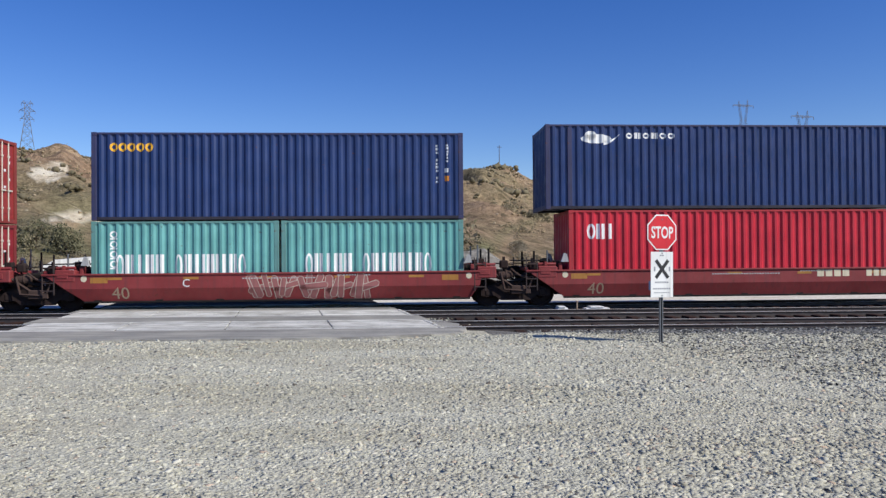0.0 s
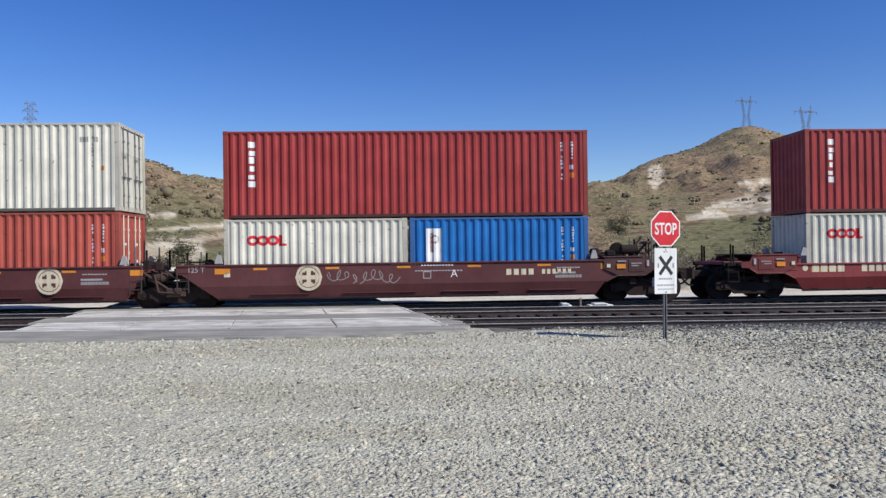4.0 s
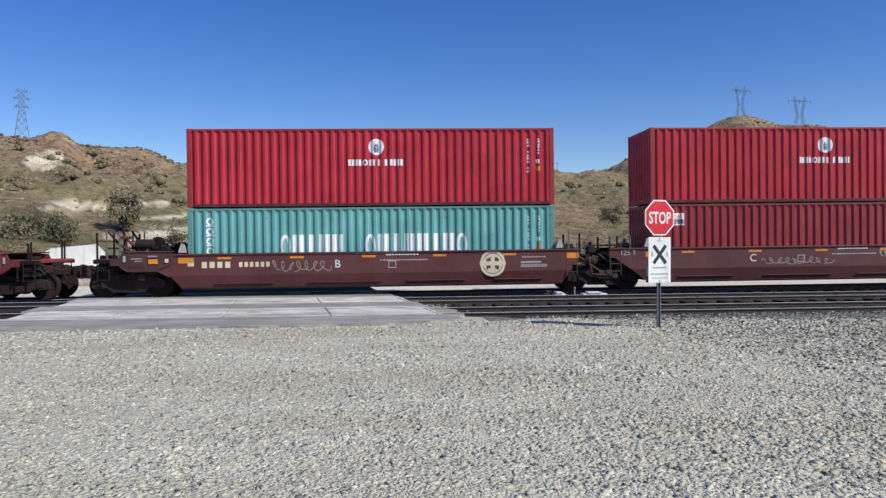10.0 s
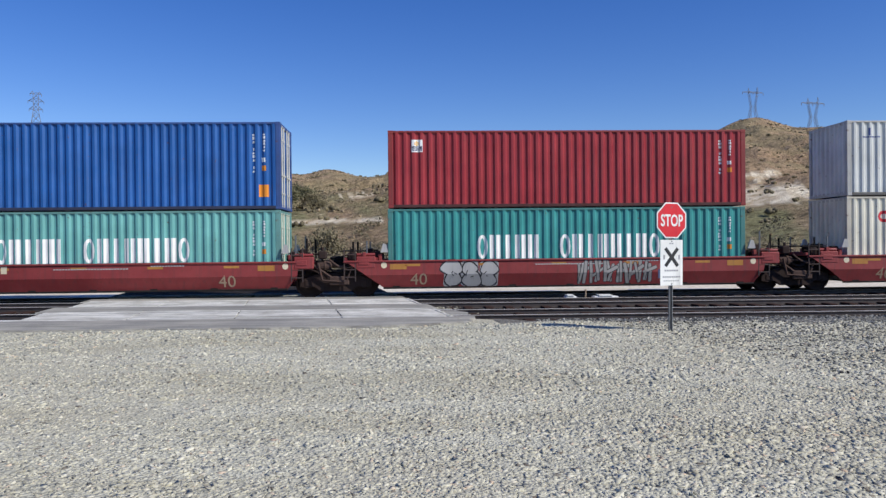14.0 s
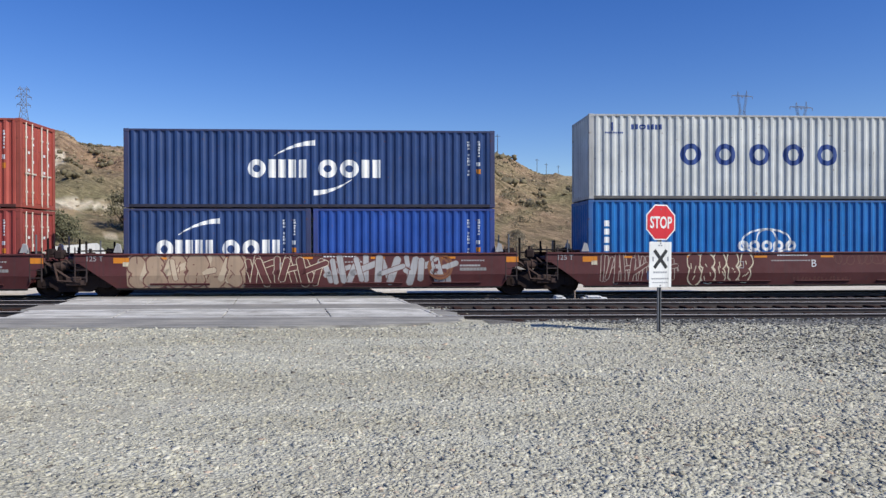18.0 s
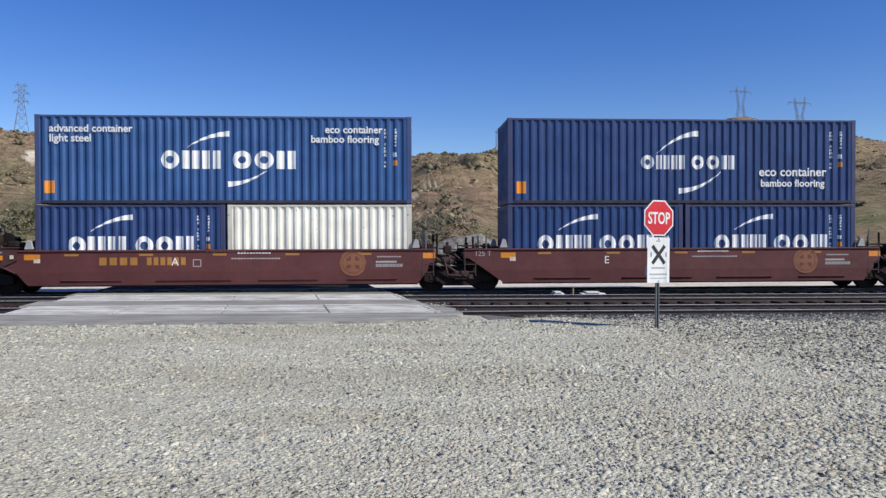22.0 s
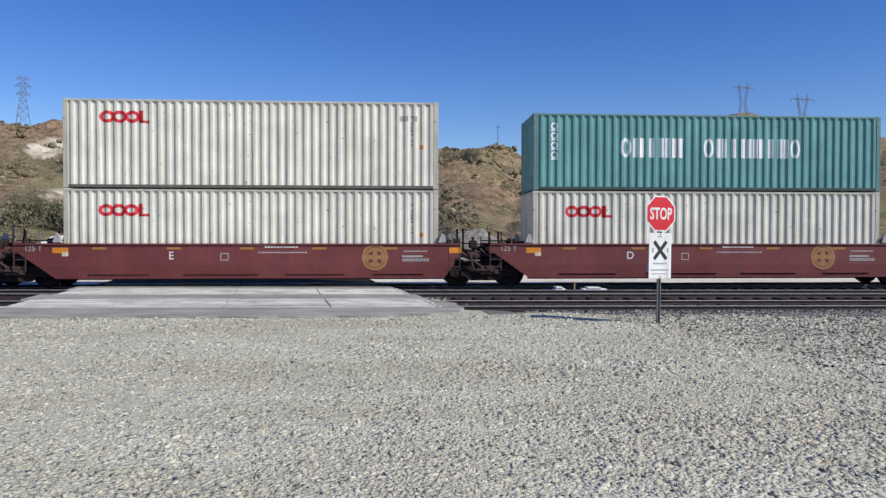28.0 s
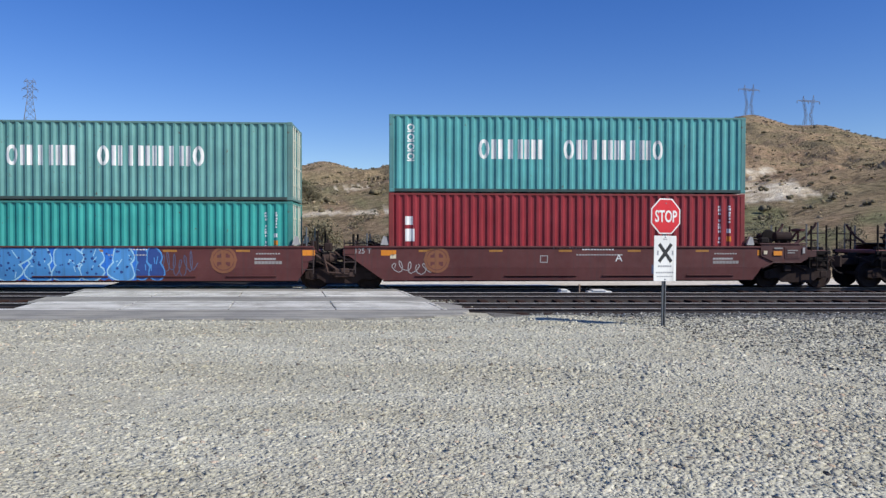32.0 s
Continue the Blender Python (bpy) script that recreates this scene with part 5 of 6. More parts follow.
# ---- what each well carries: left end at half time, upper load, lower loads ----
S, T = False, True
LOADS = [
    (169.46, [("navy", 13.716, T, ("bird_word",), "navy blue forty-five-foot container with a white bird emblem")], [("bright_red", T, ("white_word", "codes"), "bright red container with white marks")], "red"),
    (153.71, [("navy", 12.192, T, ("orange_word", "codes"), "dark blue container with yellow marks")], [("aqua", 0, ("words_20", "tall_left"), "faded aqua twenty-foot container"), ("aqua", 0, ("words_20",), "faded aqua twenty-foot container")], "red"),
    (137.98, [("red", 12.192, T, ("left_column", "codes"), "red container with an upright white word")], [("white", 0, ("red_rings_20",), "off-white twenty-foot container with red rings"), ("dark_red", 0, ("codes",), "dark red twenty-foot container")], "red"),
    (118.20, [("red", 12.192, T, ("left_column", "codes"), "red container with an upright white word")], [("white", 0, ("red_rings_20",), "off-white twenty-foot container with red rings"), ("blue", 0, ("big_panel", "codes"), "blue twenty-foot container with a white panel")], "brown"),
    (102.68, [("white", 12.192, T, ("red_rings", "codes_dark"), "off-white container with red rings, grimy")], [("orange_red", T, ("left_column", "codes"), "orange-red container with white marks")], "brown"),
    (87.16, [("teal", 12.192, S, ("words", "codes"), "teal container with two rows of white letter blocks")], [("pale", S, ("five_rings_low", "codes_dark"), "pale grey container with blue rings")], "brown"),
    (71.65, [("crimson", 12.192, S, ("mid_crest", "codes"), "crimson container with a white crest")], [("maroon", S, ("small_crest", "codes"), "dark red container with a small crest")], "brown"),
    (56.14, [("crimson", 12.192, S, ("mid_crest", "codes"), "crimson container with a white crest")], [("aqua", S, ("words_low", "tall_left", "codes"), "faded aqua container with white letter blocks")], "brown"),
    (36.31, [("pale", 12.192, S, ("five_rings", "codes_dark"), "pale grey container with five blue rings")], [("white", T, ("red_rings_mid", "codes_dark"), "off-white container with red rings")], "red"),
    (20.55, [("dark_red", 12.192, S, ("small_crest", "codes"), "dark red container with a small crest")], [("teal", S, ("words_low", "codes"), "teal container with white letter blocks")], "red"),
    (4.81, [("royal", 12.192, T, ("big_panel", "codes", "yellow_tag_right"), "blue container with a white upright panel")], [("aqua", S, ("words_low", "codes"), "faded aqua container with white letter blocks")], "red"),
    (-15.01, [("pale", 12.192, T, ("five_rings", "codes_dark"), "pale grey container with five blue rings")], [("blue", T, ("dome", "codes"), "bright blue container with a white dome emblem")], "graffiti"),
    (-30.41, [("sea_blue", 12.192, S, ("swoosh_words", "codes"), "navy blue container with white letter blocks and a swoosh")], [("sea_blue", 0, ("swoosh_20", "codes"), "navy blue twenty-foot container with a swoosh"), ("royal_blue", 0, ("codes",), "plain blue twenty-foot container")], "graffiti"),
    (-45.83, [("orange_red", 12.192, T, ("left_column", "codes"), "orange-red container with an upright white word")], [("orange_red", 0, ("left_column_wide", "codes"), "orange-red twenty-foot container"), ("brick", 0, ("codes",), "brick red twenty-foot container")], "graffiti"),
    (-61.26, [("sea_blue", 12.192, T, ("swoosh_slim", "codes", "yellow_tag", "eco_low"), "navy blue container with a white swoosh emblem")], [("sea_blue", 0, ("swoosh_20", "codes"), "navy blue twenty-foot container with a swoosh"), ("sea_blue", 0, ("swoosh_20", "codes"), "navy blue twenty-foot container with a swoosh")], "old"),
    (-76.68, [("sea_blue_light", 12.192, T, ("swoosh_words", "codes", "yellow_tag", "eco_top", "advanced"), "blue container with white letter blocks and a swoosh")], [("sea_blue", 0, ("swoosh_20", "codes"), "navy blue twenty-foot container with a swoosh"), ("cream", 0, (), "clean cream twenty-foot container")], "old"),
    (-96.46, [("dark_red", 12.192, T, ("small_crest", "codes", "yellow_tag_right"), "dark red container with a small crest")], [("blue", T, ("dome", "codes"), "bright blue container with a white dome emblem")], "new"),
    (-111.83, [("white", 12.192, T, ("red_rings", "codes_dark"), "rust-streaked off-white container with red rings")], [("teal_worn", 0, ("words_20", "tall_left"), "worn teal twenty-foot container"), ("teal_worn", 0, ("words_20",), "worn teal twenty-foot container")], "new"),
    (-127.32, [("teal_worn", 12.192, S, ("words", "tall_left"), "worn teal container with white letter blocks")], [("white", T, ("red_rings_mid",), "off-white container with red rings")], "new"),
    (-142.72, [("white", 12.192, T, ("red_rings", "codes_dark"), "off-white container with red rings")], [("white", T, ("red_rings_mid", "codes_dark"), "off-white container with red rings")], "new"),
    (-158.14, [("dark_red", 12.192, T, ("gold_column", "codes", "yellow_tag_right"), "dark red container with an upright gold word")], [("blue", T, ("dome", "codes"), "bright blue container with a white dome emblem")], "new"),
    (-177.94, [("teal_light", 12.192, S, ("words", "tall_left"), "teal container with white letter blocks")], [("maroon", T, ("left_column_wide", "codes", "yellow_tag_right"), "dark red container with an upright white word")], "old"),
    (-193.33, [("teal_worn", 12.192, S, ("words",), "worn teal container with white letter blocks")], [("green", S, ("codes",), "green container with no painted words")], "old"),
]
for x, upper, lower, car in LOADS:
    if len(lower) == 1:
        col, tall, mk, lab = lower[0]
        container(col, x + random.uniform(-.02, .02), FLOOR_Z, 12.192, tall, mk, lab)
        top_z = FLOOR_Z + (2.896 if tall else 2.591) + .03
    else:
        for k, (col, _, mk, lab) in enumerate(lower):
            container(col, x + k * (12.192 - 6.058), FLOOR_Z, 6.058, False, mk, lab)
        top_z = FLOOR_Z + 2.591 + .03
    for col, length, tall, mk, lab in upper:
        container(col, x - (length - 12.192) / 2, top_z, length, tall, mk, lab)


# ---- the well cars ----
CAR = {"red": paint("car_red", lin(134, 45, 45), .9, .6), "brown": paint("car_brown", lin(92, 43, 42), .6, .6), "old": paint("car_old", lin(92, 43, 41), .8, .65), "new": paint("car_new", lin(112, 49, 47), .3, .6), "graffiti": paint("car_graffiti", lin(92, 42, 41), .6, .6)}
AXLE_R, RAIL = 0.46, RAIL_Z[2]
END = {"red": paint("end_red", lin(112, 40, 38), 1.1, .65)}
for n in ("brown", "old", "new", "graffiti"):
    END[n] = paint("end_brown", lin(74, 38, 36), 1.1, .65)
GRIME = paint("dusty_iron", lin(78, 62, 56), .5, .85)
LADDER = paint("ladder_grime", lin(62, 46, 42), .6, .6)
COUPLED_LEFT, COUPLED_RIGHT = (2, 7, 10, 15, 20), (3, 8, 11, 16, 21)
SPINNERS = []
LEAN = {"red": .15, "brown": .11, "graffiti": .11, "old": .03, "new": .03}   # of the skirt, from its fold to its foot


def wheelset_mesh():
    bld = Build().rod((0, -.8, 0), (0, .8, 0), .08, 10)
    for s in (-1, 1):
        y = s * .72
        bld.lathe((0, y - s * .07, 0), (0, y + s * .07, 0), ((0, AXLE_R + .025), (.2, AXLE_R + .025), (.3, AXLE_R), (1, AXLE_R - .005), (1, AXLE_R - .07), (.7, AXLE_R - .08), (.6, .2), (1.0, .16), (1.15, .1)), 24)
        bld.lathe((0, s * .80, 0), (0, s * 1.02, 0), ((0, .11), (.8, .11), (1, .09)), 10)
        for k in range(3):
            a = k * math.tau / 3
            bld.rod((math.cos(a) * .05, s * 1.02, math.sin(a) * .05), (math.cos(a) * .05, s * 1.04, math.sin(a) * .05), .018, 6)
    return bld.mesh("wheelset", M["wheel_steel"])


def truck_frame_mesh():
    bld = Build()
    for s in (-1, 1):
        y0, y1 = s * .98 - .09, s * .98 + .09
        outline = [(-1.18, .36), (-.98, .32), (-.72, .36), (-.5, .20), (.5, .20), (.72, .36), (.98, .32), (1.18, .36), (1.18, .58), (.95, .66), (.5, .80), (-.5, .80), (-.95, .66), (-1.18, .58)]
        bld.prism(outline, y0, y1)
        for k in range(-1, 2):
            bld.rod((k * .15, s * 1.0, .26), (k * .15, s * 1.0, .56), .068, 10)
        bld.box(-.30, .30, y0 - .03, y1 + .03, .56, .68, .02)
        for sx in (-1, 1):
            bld.box(sx * .915 - .13, sx * .915 + .13, y0 - .02, y1 + .02, .36, .60, .03)
    bld.box(-.22, .22, -1.1, 1.1, .58, .80, .03)
    for sx in (-1, 1):
        bld.box(sx * .40 - .05, sx * .40 + .05, -.9, .9, .34, .46, .01)
    return bld.mesh("truck_frame", M["wheel_steel"])


def bars(x0, x1, z0, z1, n, fill=.72):
    bld = Build()
    w = (x1 - x0) / n
    for k in range(n):
        bld.box(x0 + k * w, x0 + (k + fill) * w, -1.4095, -1.4055, z0, z1)
    return bld


def sill_mesh(xl, xr, left, right, mat, mirror=False, top=1.27, lean=.10):
    """One deep side: upright upper plate, inward-leaning skirt, cut away over the trucks."""
    ta, tb = (xl, xr)
    la = [(-6.86, .58), (-7.42, .97), (ta, .98)] if not left else [(-6.75, .58), (-7.05, .80), (ta, .84)]
    rb = [(6.62, .58), (6.66, .80), (tb, .84)] if not right and not mirror else [(6.86, .58), (7.42, .97), (tb, .98)] if not right else [(6.75, .58), (7.05, .80), (tb, .84)]
    upper = la + [(ta, top), (tb, top)] + rb[::-1]
    upper = upper[::-1]
    bld = Build()
    n = len(upper)
    bld.prism(upper, -1.405, -1.33)
    sl = -6.62 if left else -6.86
    sr = 6.86 if mirror else 6.62
    skirt = [(-6.26, .15), (6.30, .15), (sr, .579), (sl, .579)]
    bld.prism(skirt, -1.405, -1.375, ys=[lean, lean, 0, 0])
    me = bld.mesh("side_sill", mat)
    bm = bmesh.new()
    bm.from_mesh(me)
    bmesh.ops.recalc_face_normals(bm, faces=bm.faces[:])
    bm.to_mesh(me)
    bm.free()
    return me


def well_car(k, x_mid, style, prev_gap, next_gap):
    mat = CAR[style]
    left, right = k in COUPLED_LEFT, k in COUPLED_RIGHT
    xl, xr = (-9.05 if left else -7.60), (9.05 if right else 6.85)
    sl, sr = max(xl, -8.15), min(xr, 8.15)           # the sides stop short of the end platform
    top = 1.02 if style == "red" else 1.25
    look_of = {"red": "red well car with a deep steel side", "brown": "brown well car with a round cream emblem", "graffiti": "brown well car covered with pale graffiti", "old": "faded brown well car with a dull emblem", "new": "clean reddish brown well car with an ochre emblem"}[style]
    c = tagged(new("well_car"), look_of, "rail car", "well cars of the train")
    key = (style, left, right)
    for sy, turn in ((-1, 0), (1, 180)):
        if turn == 0:
            part("side_sill", cached(("sill", *key), lambda: sill_mesh(sl, sr, left, right, mat, False, top, LEAN[style])), c)
        else:
            part("side_sill", cached(("sillb", *key), lambda: sill_mesh(-sr, -sl, right, left, mat, True, top, LEAN[style])), c, at=pose(0, 0, 0, 0, 0, 180))
        s = -1 if turn == 0 else 1
        part("top_chord", cached(("tc", *key), lambda: Build().box(sl + .02, sr - .02, -.07, .07, top - .015, top + .045, .012).mesh("top_chord", mat)), c, at=pose(0, s * 1.375, 0))
        part("bottom_chord", cached(("bc", style), lambda: Build().box(-6.28, 6.30, -.08, .08, .11, .17, .012).mesh("bottom_chord", M["black_steel"])), c, at=pose(0, s * 1.27, 0))
    for j in range(7):
        part("cross_bearer", cached("bearer", lambda: Build().box(-.12, .12, -1.28, 1.28, .13, .215, .012).mesh("cross_bearer", M["black_steel"])), c, at=pose(-5.85 + j * 1.95, 0, 0))
    for j in range(12):
        part("side_rib", cached(("rib", style), lambda: Build().box(-.03, .03, -.02, .02, .60, 1.05, .006).mesh("side_rib", mat)), c, at=pose(-5.6 + j * 1.02, 1.318, 0))

    if style != "red":
        off = -1.405 + LEAN[style] * .65
        for xa, xb in ((-5.2, -3.3), (-2.2, .2), (1.1, 3.0), (4.0, 5.6)):
            part("side_ledge", cached(("ledge", style, xa), lambda: Build().prism([(off - .045, .30), (off + .012, .25), (off + .02, .30), (off + .012, .325), (off - .045, .325)], xa, xb, axis="x").mesh("side_ledge", mat)), c, "narrow steel ledge along the skirt")

    def end(sx, coupled, far):
        """Deck, bulkhead and fittings beyond the load, towards sx."""
        inner = 6.32
        deck = part("end_deck", cached(("deck", style, far), lambda: Build().box(min(inner, far), far, -1.25, 1.25, 1.04, 1.16, .02).box(inner, inner + .12, -1.28, 1.28, .35, 1.28, .02).mesh("end_deck", mat)), c, at=pose(0, 0, 0, 0, 0, 0 if sx > 0 else 180))
        part("centre_sill", cached(("cs", far), lambda: Build().box(inner, far + .1, -.28, .28, .62, 1.05, .03).mesh("centre_sill", M["black_steel"])), c, at=pose(0, 0, 0, 0, 0, 0 if sx > 0 else 180))
        for sy in (-1, 1):
            for q, (dx, z1) in enumerate((((.25, 1.92), (.62, 1.80)) if sx > 0 else ((.5, 1.72), (.95, 1.70))) if not coupled else ((2.36, 1.70), (2.45, 1.74)) if style == "red" else ((1.95, 2.06), (2.12, 2.0), (2.35, 2.12), (2.66, 2.02))):
                part("upright", cached(("up", z1), lambda: Build().rod((0, 0, 1.1), (0, 0, z1), .036 if q % 2 else .028, 6).mesh("upright", M["galvanised"] if q % 2 == 0 else M["black_steel"])), c, "steel grab post", at=pose(sx * (inner + dx), sy * 1.22, 0))
            ladder_x = far - .22
            def ladder():
                bld = Build().box(-.2, -.165, -.02, .02, .38, 1.5, .006).box(.165, .2, -.02, .02, .38, 1.5, .006)
                for z in (.5, .75, 1.0, 1.25):
                    bld.box(-.18, .18, -.015, .015, z, z + .035, .005)
                return bld.mesh("ladder", LADDER)
            if coupled:
                part("step", cached("estep", lambda: Build().box(-.2, -.17, -.02, .02, .45, 1.12, .006).box(.17, .2, -.02, .02, .45, 1.12, .006).box(-.2, .2, -.06, .06, .45, .48, .006).box(-.18, .18, -.015, .015, .78, .81, .005).mesh("step", M["black_steel"])), c, "dark steel step", at=pose(sx * (far - .3), sy * 1.36, 0))
            else:
                part("ladder", cached(("lad", style), ladder), c, "steel ladder", at=pose(sx * ladder_x, sy * 1.39, 0))
            part("guide", cached("guide", lambda: Build().prism([(-.13, 0), (.13, 0), (.07, .26), (-.03, .30)], -.05, .05).mesh("guide", INK["silver"])), c, "pale corner guide", at=pose(sx * (6.24), sy * 1.30, 1.33))
        for q, (dx, dy, z, hh) in enumerate(((.15, -1.0, 1.16, .22), (.42, -.55, 1.16, .30), (.3, .5, 1.16, .26))):
            part("fitting", cached(("efit", q), lambda: Build().box(-.12, .12, -.12, .12, 0, hh, .03).rod((-.2, 0, hh * .8), (.22, .03, hh * .5), .03, 6).mesh("fitting", M["wheel_steel"])), c, "dark brake fitting", at=pose(sx * (inner + dx), dy, z))
        part("side_box", cached(("sb", style), lambda: Build().box(-.32, .32, -.18, .18, .55, .98, .04).rod((-.25, -.05, 1.15), (.25, -.05, 1.15), .11, 10).mesh("side_box", M["black_steel"])), c, "dark brake gear", at=pose(sx * (far - .35), -.95, .02))
        if coupled:
            for sy in (-1, 1):
                turned = 0 if sx > 0 else 180
                plate = part("end_side_plate", cached(("esp", style), lambda: Build().prism([(6.55, .97), (7.0, .76), (7.95, .76), (8.2, .92), (8.5, .94), (8.5, 1.12), (8.2, 1.16), (8.12, 1.33), (7.5, 1.36), (6.55, 1.36)], -.02, .02).box(6.5, 8.15, -.05, .05, 1.35, 1.40, .012).mesh("end_side_plate", END[style])), c, at=pose(0, sy * 1.43, 0, 0, 0, turned))
                part("arch_rim", cached(("rim", style), lambda: Build().rod((6.62, 0, .55), (7.0, 0, .74), .03, 6).rod((7.0, 0, .74), (7.95, 0, .74), .03, 6).rod((7.95, 0, .74), (8.2, 0, .90), .03, 6).mesh("arch_rim", END[style])), plate)
                part("door_panel", cached(("pan", style), lambda: Build().box(7.38, 7.92, -.035, .035, .86, 1.27, .01).box(7.44, 7.86, -.042, .042, .92, 1.21, .01).mesh("door_panel", END[style])), plate, "raised steel panel")
                for q, (xa, xb, za, zb, ink) in enumerate(((7.47, 7.83, 1.13, 1.17, "grey"), (7.47, 7.72, 1.05, 1.09, "grey"), (6.98, 7.28, .98, 1.13, "orange"), (7.0, 7.3, 1.20, 1.25, "grey"), (6.64, 6.76, 1.02, 1.14, "cream"), (8.0, 8.08, 1.05, 1.25, "silver"))):
                    stick(c, "notice", Build().box(min(sx * xa, sx * xb), max(sx * xa, sx * xb), sy * 1.478 - .003, sy * 1.478 + .003, za, zb), ink, "small painted notice")
                part("platform_edge", cached("pe", lambda: Build().box(8.2, 9.08, -.05, .05, 1.0, 1.14, .012).box(8.3, 9.0, -.03, .03, .82, .9, .01).rod((8.35, 0, 1.1), (8.35, 0, .55), .03, 6).mesh("platform_edge", M["black_steel"])), c, "dark steel platform edge", at=pose(0, sy * 1.28, 0, 0, 0, turned))
                if style != "red":
                    part("slanting_rail", cached(("srail", style), lambda: Build().tube([(7.9, 0, 1.36), (8.3, 0, 1.62), (8.62, 0, 2.0), (8.66, 0, 2.1)], .045).rod((8.27, 0, 1.5), (8.67, 0, 1.5), .03, 6).rod((8.27, 0, 1.72), (8.98, 0, 1.75), .022, 6).mesh("slanting_rail", END[style])), c, "slanting handrail brace", at=pose(0, sy * 1.12, 0, 0, 0, turned))
            part("end_grating", cached(("grate", style), lambda: Build().box(6.5, 8.12, -1.38, 1.38, 1.36, 1.385, .006).mesh("end_grating", M["black_steel"])), c, "dark steel walkway", at=pose(0, 0, 0, 0, 0, 0 if sx > 0 else 180))
            if style != "red":
                part("air_drum", cached("drum", lambda: Build().lathe((-.32, -.95, 1.62), (.32, -.95, 1.62), ((0, .06), (.07, .17), (.93, .17), (1, .06)), 14).box(-.2, -.12, -1.05, -.85, 1.38, 1.5, .01).box(.12, .2, -1.05, -.85, 1.38, 1.5, .01).rod((-.6, -.95, 1.5), (.62, -.92, 1.48), .03, 6).mesh("air_drum", M["wheel_steel"])), c, "dark cylindrical air drum", at=pose(sx * 7.55, 0, 0))
            part("brake_rigging", cached("rig", lambda: Build().rod((7.1, -1.2, .62), (8.9, -1.15, .92), .04, 6).rod((7.3, -1.2, .95), (8.3, -1.1, .45), .035, 6).box(8.45, 8.85, -1.22, -.9, .58, .98, .03).box(7.45, 7.7, -1.3, -1.1, .42, .66, .03).tube([(8.9, -1.2, .95), (9.1, -1.1, .72), (9.3, -.9, .85), (9.42, -.6, .92)], .03).mesh("brake_rigging", M["wheel_steel"])), c, "dark brake rigging", at=pose(0, 0, 0, 0, 0, 0) if sx > 0 else pose(0, 0, 0, 0, 0, 0) @ Matrix.Scale(-1, 4, (1, 0, 0)))
            for q, (dx, dy, hh) in () if style == "red" else enumerate(((.3, -.9, .22), (.9, .4, .36), (1.3, -.3, .26), (.2, .7, .30))):
                part("fitting", cached(("fit", q), lambda: Build().box(-.16, .16, -.14, .14, 0, hh, .05).rod((-.3, .0, hh * .6), (.3, .05, hh * .7), .035, 6).mesh("fitting", M["wheel_steel"] if q % 2 else M["black_steel"])), c, "dark brake fitting", at=pose(sx * (6.6 + dx), dy, 1.38))
            if style != "red":
                part("brake_wheel", cached("bw", lambda: Build().lathe((0, -.03, 1.62), (0, .03, 1.62), ((0, .22), (.5, .26), (1, .22)), 18).rod((0, 0, 1.3), (0, 0, 1.6), .04).mesh("brake_wheel", M["black_steel"])), c, "brake wheel", at=pose(sx * 7.25, -.55, 0))
            if style != "red":
                part("brace", cached(("brace", style), lambda: Build().rod((-.55, 0, 1.12), (0, 0, 1.85), .04, 6).rod((0, 0, 1.12), (0, 0, 1.85), .04, 6).box(-.1, .1, -.3, .3, 1.8, 1.9, .02).mesh("brace", mat)), c, "slanting brace", at=pose(sx * 8.2, -.8, 0, 0, 0, 0 if sx > 0 else 180))
            def knuckle():
                bld = Build().box(9.0, 9.72, -.11, .11, .60, .84, .03).box(8.9, 9.05, -.9, .9, .62, .95, .03).rod((9.0, -1.1, 1.0), (9.55, -.75, .78), .03, 6)
                bld.prism([(9.66, -.2), (9.86, -.2), (9.92, -.02), (9.9, .12), (9.72, .22), (9.62, .16)], .55, .92, axis="z")
                return bld.mesh("coupler", M["wheel_steel"])
            part("coupler", cached("cpl", knuckle), c, "cast steel coupler", at=pose(0, 0, 0, 0, 0, 0 if sx > 0 else 180))
            def hose():
                return Build().tube([(9.92 - .46 * math.cos(math.pi * q / 20), -.62, .95 - .62 * math.sin(math.pi * q / 20)) for q in range(11)], .034).mesh("air_hose", M["black_steel"])
            part("air_hose", cached("hose", hose), c, "black rubber air hose", at=pose(0, 0, 0, 0, 0, 0 if sx > 0 else 180))
            if style != "red":
                part("tank", cached("tank", lambda: Build().lathe((-.4, 0, 1.34), (.4, 0, 1.34), ((0, .05), (.08, .16), (.92, .16), (1, .05)), 14).mesh("tank", M["wheel_steel"])), c, "small air tank", at=pose(sx * 7.0, .5, .05))
    end(1, right, xr)
    end(-1, left, -xl)
    # trucks
    where = []
    if left:
        where.append(-8.05)
    else:
        where.append(-next_gap / 2 if next_gap else -7.75)
    if right:
        where.append(8.05)
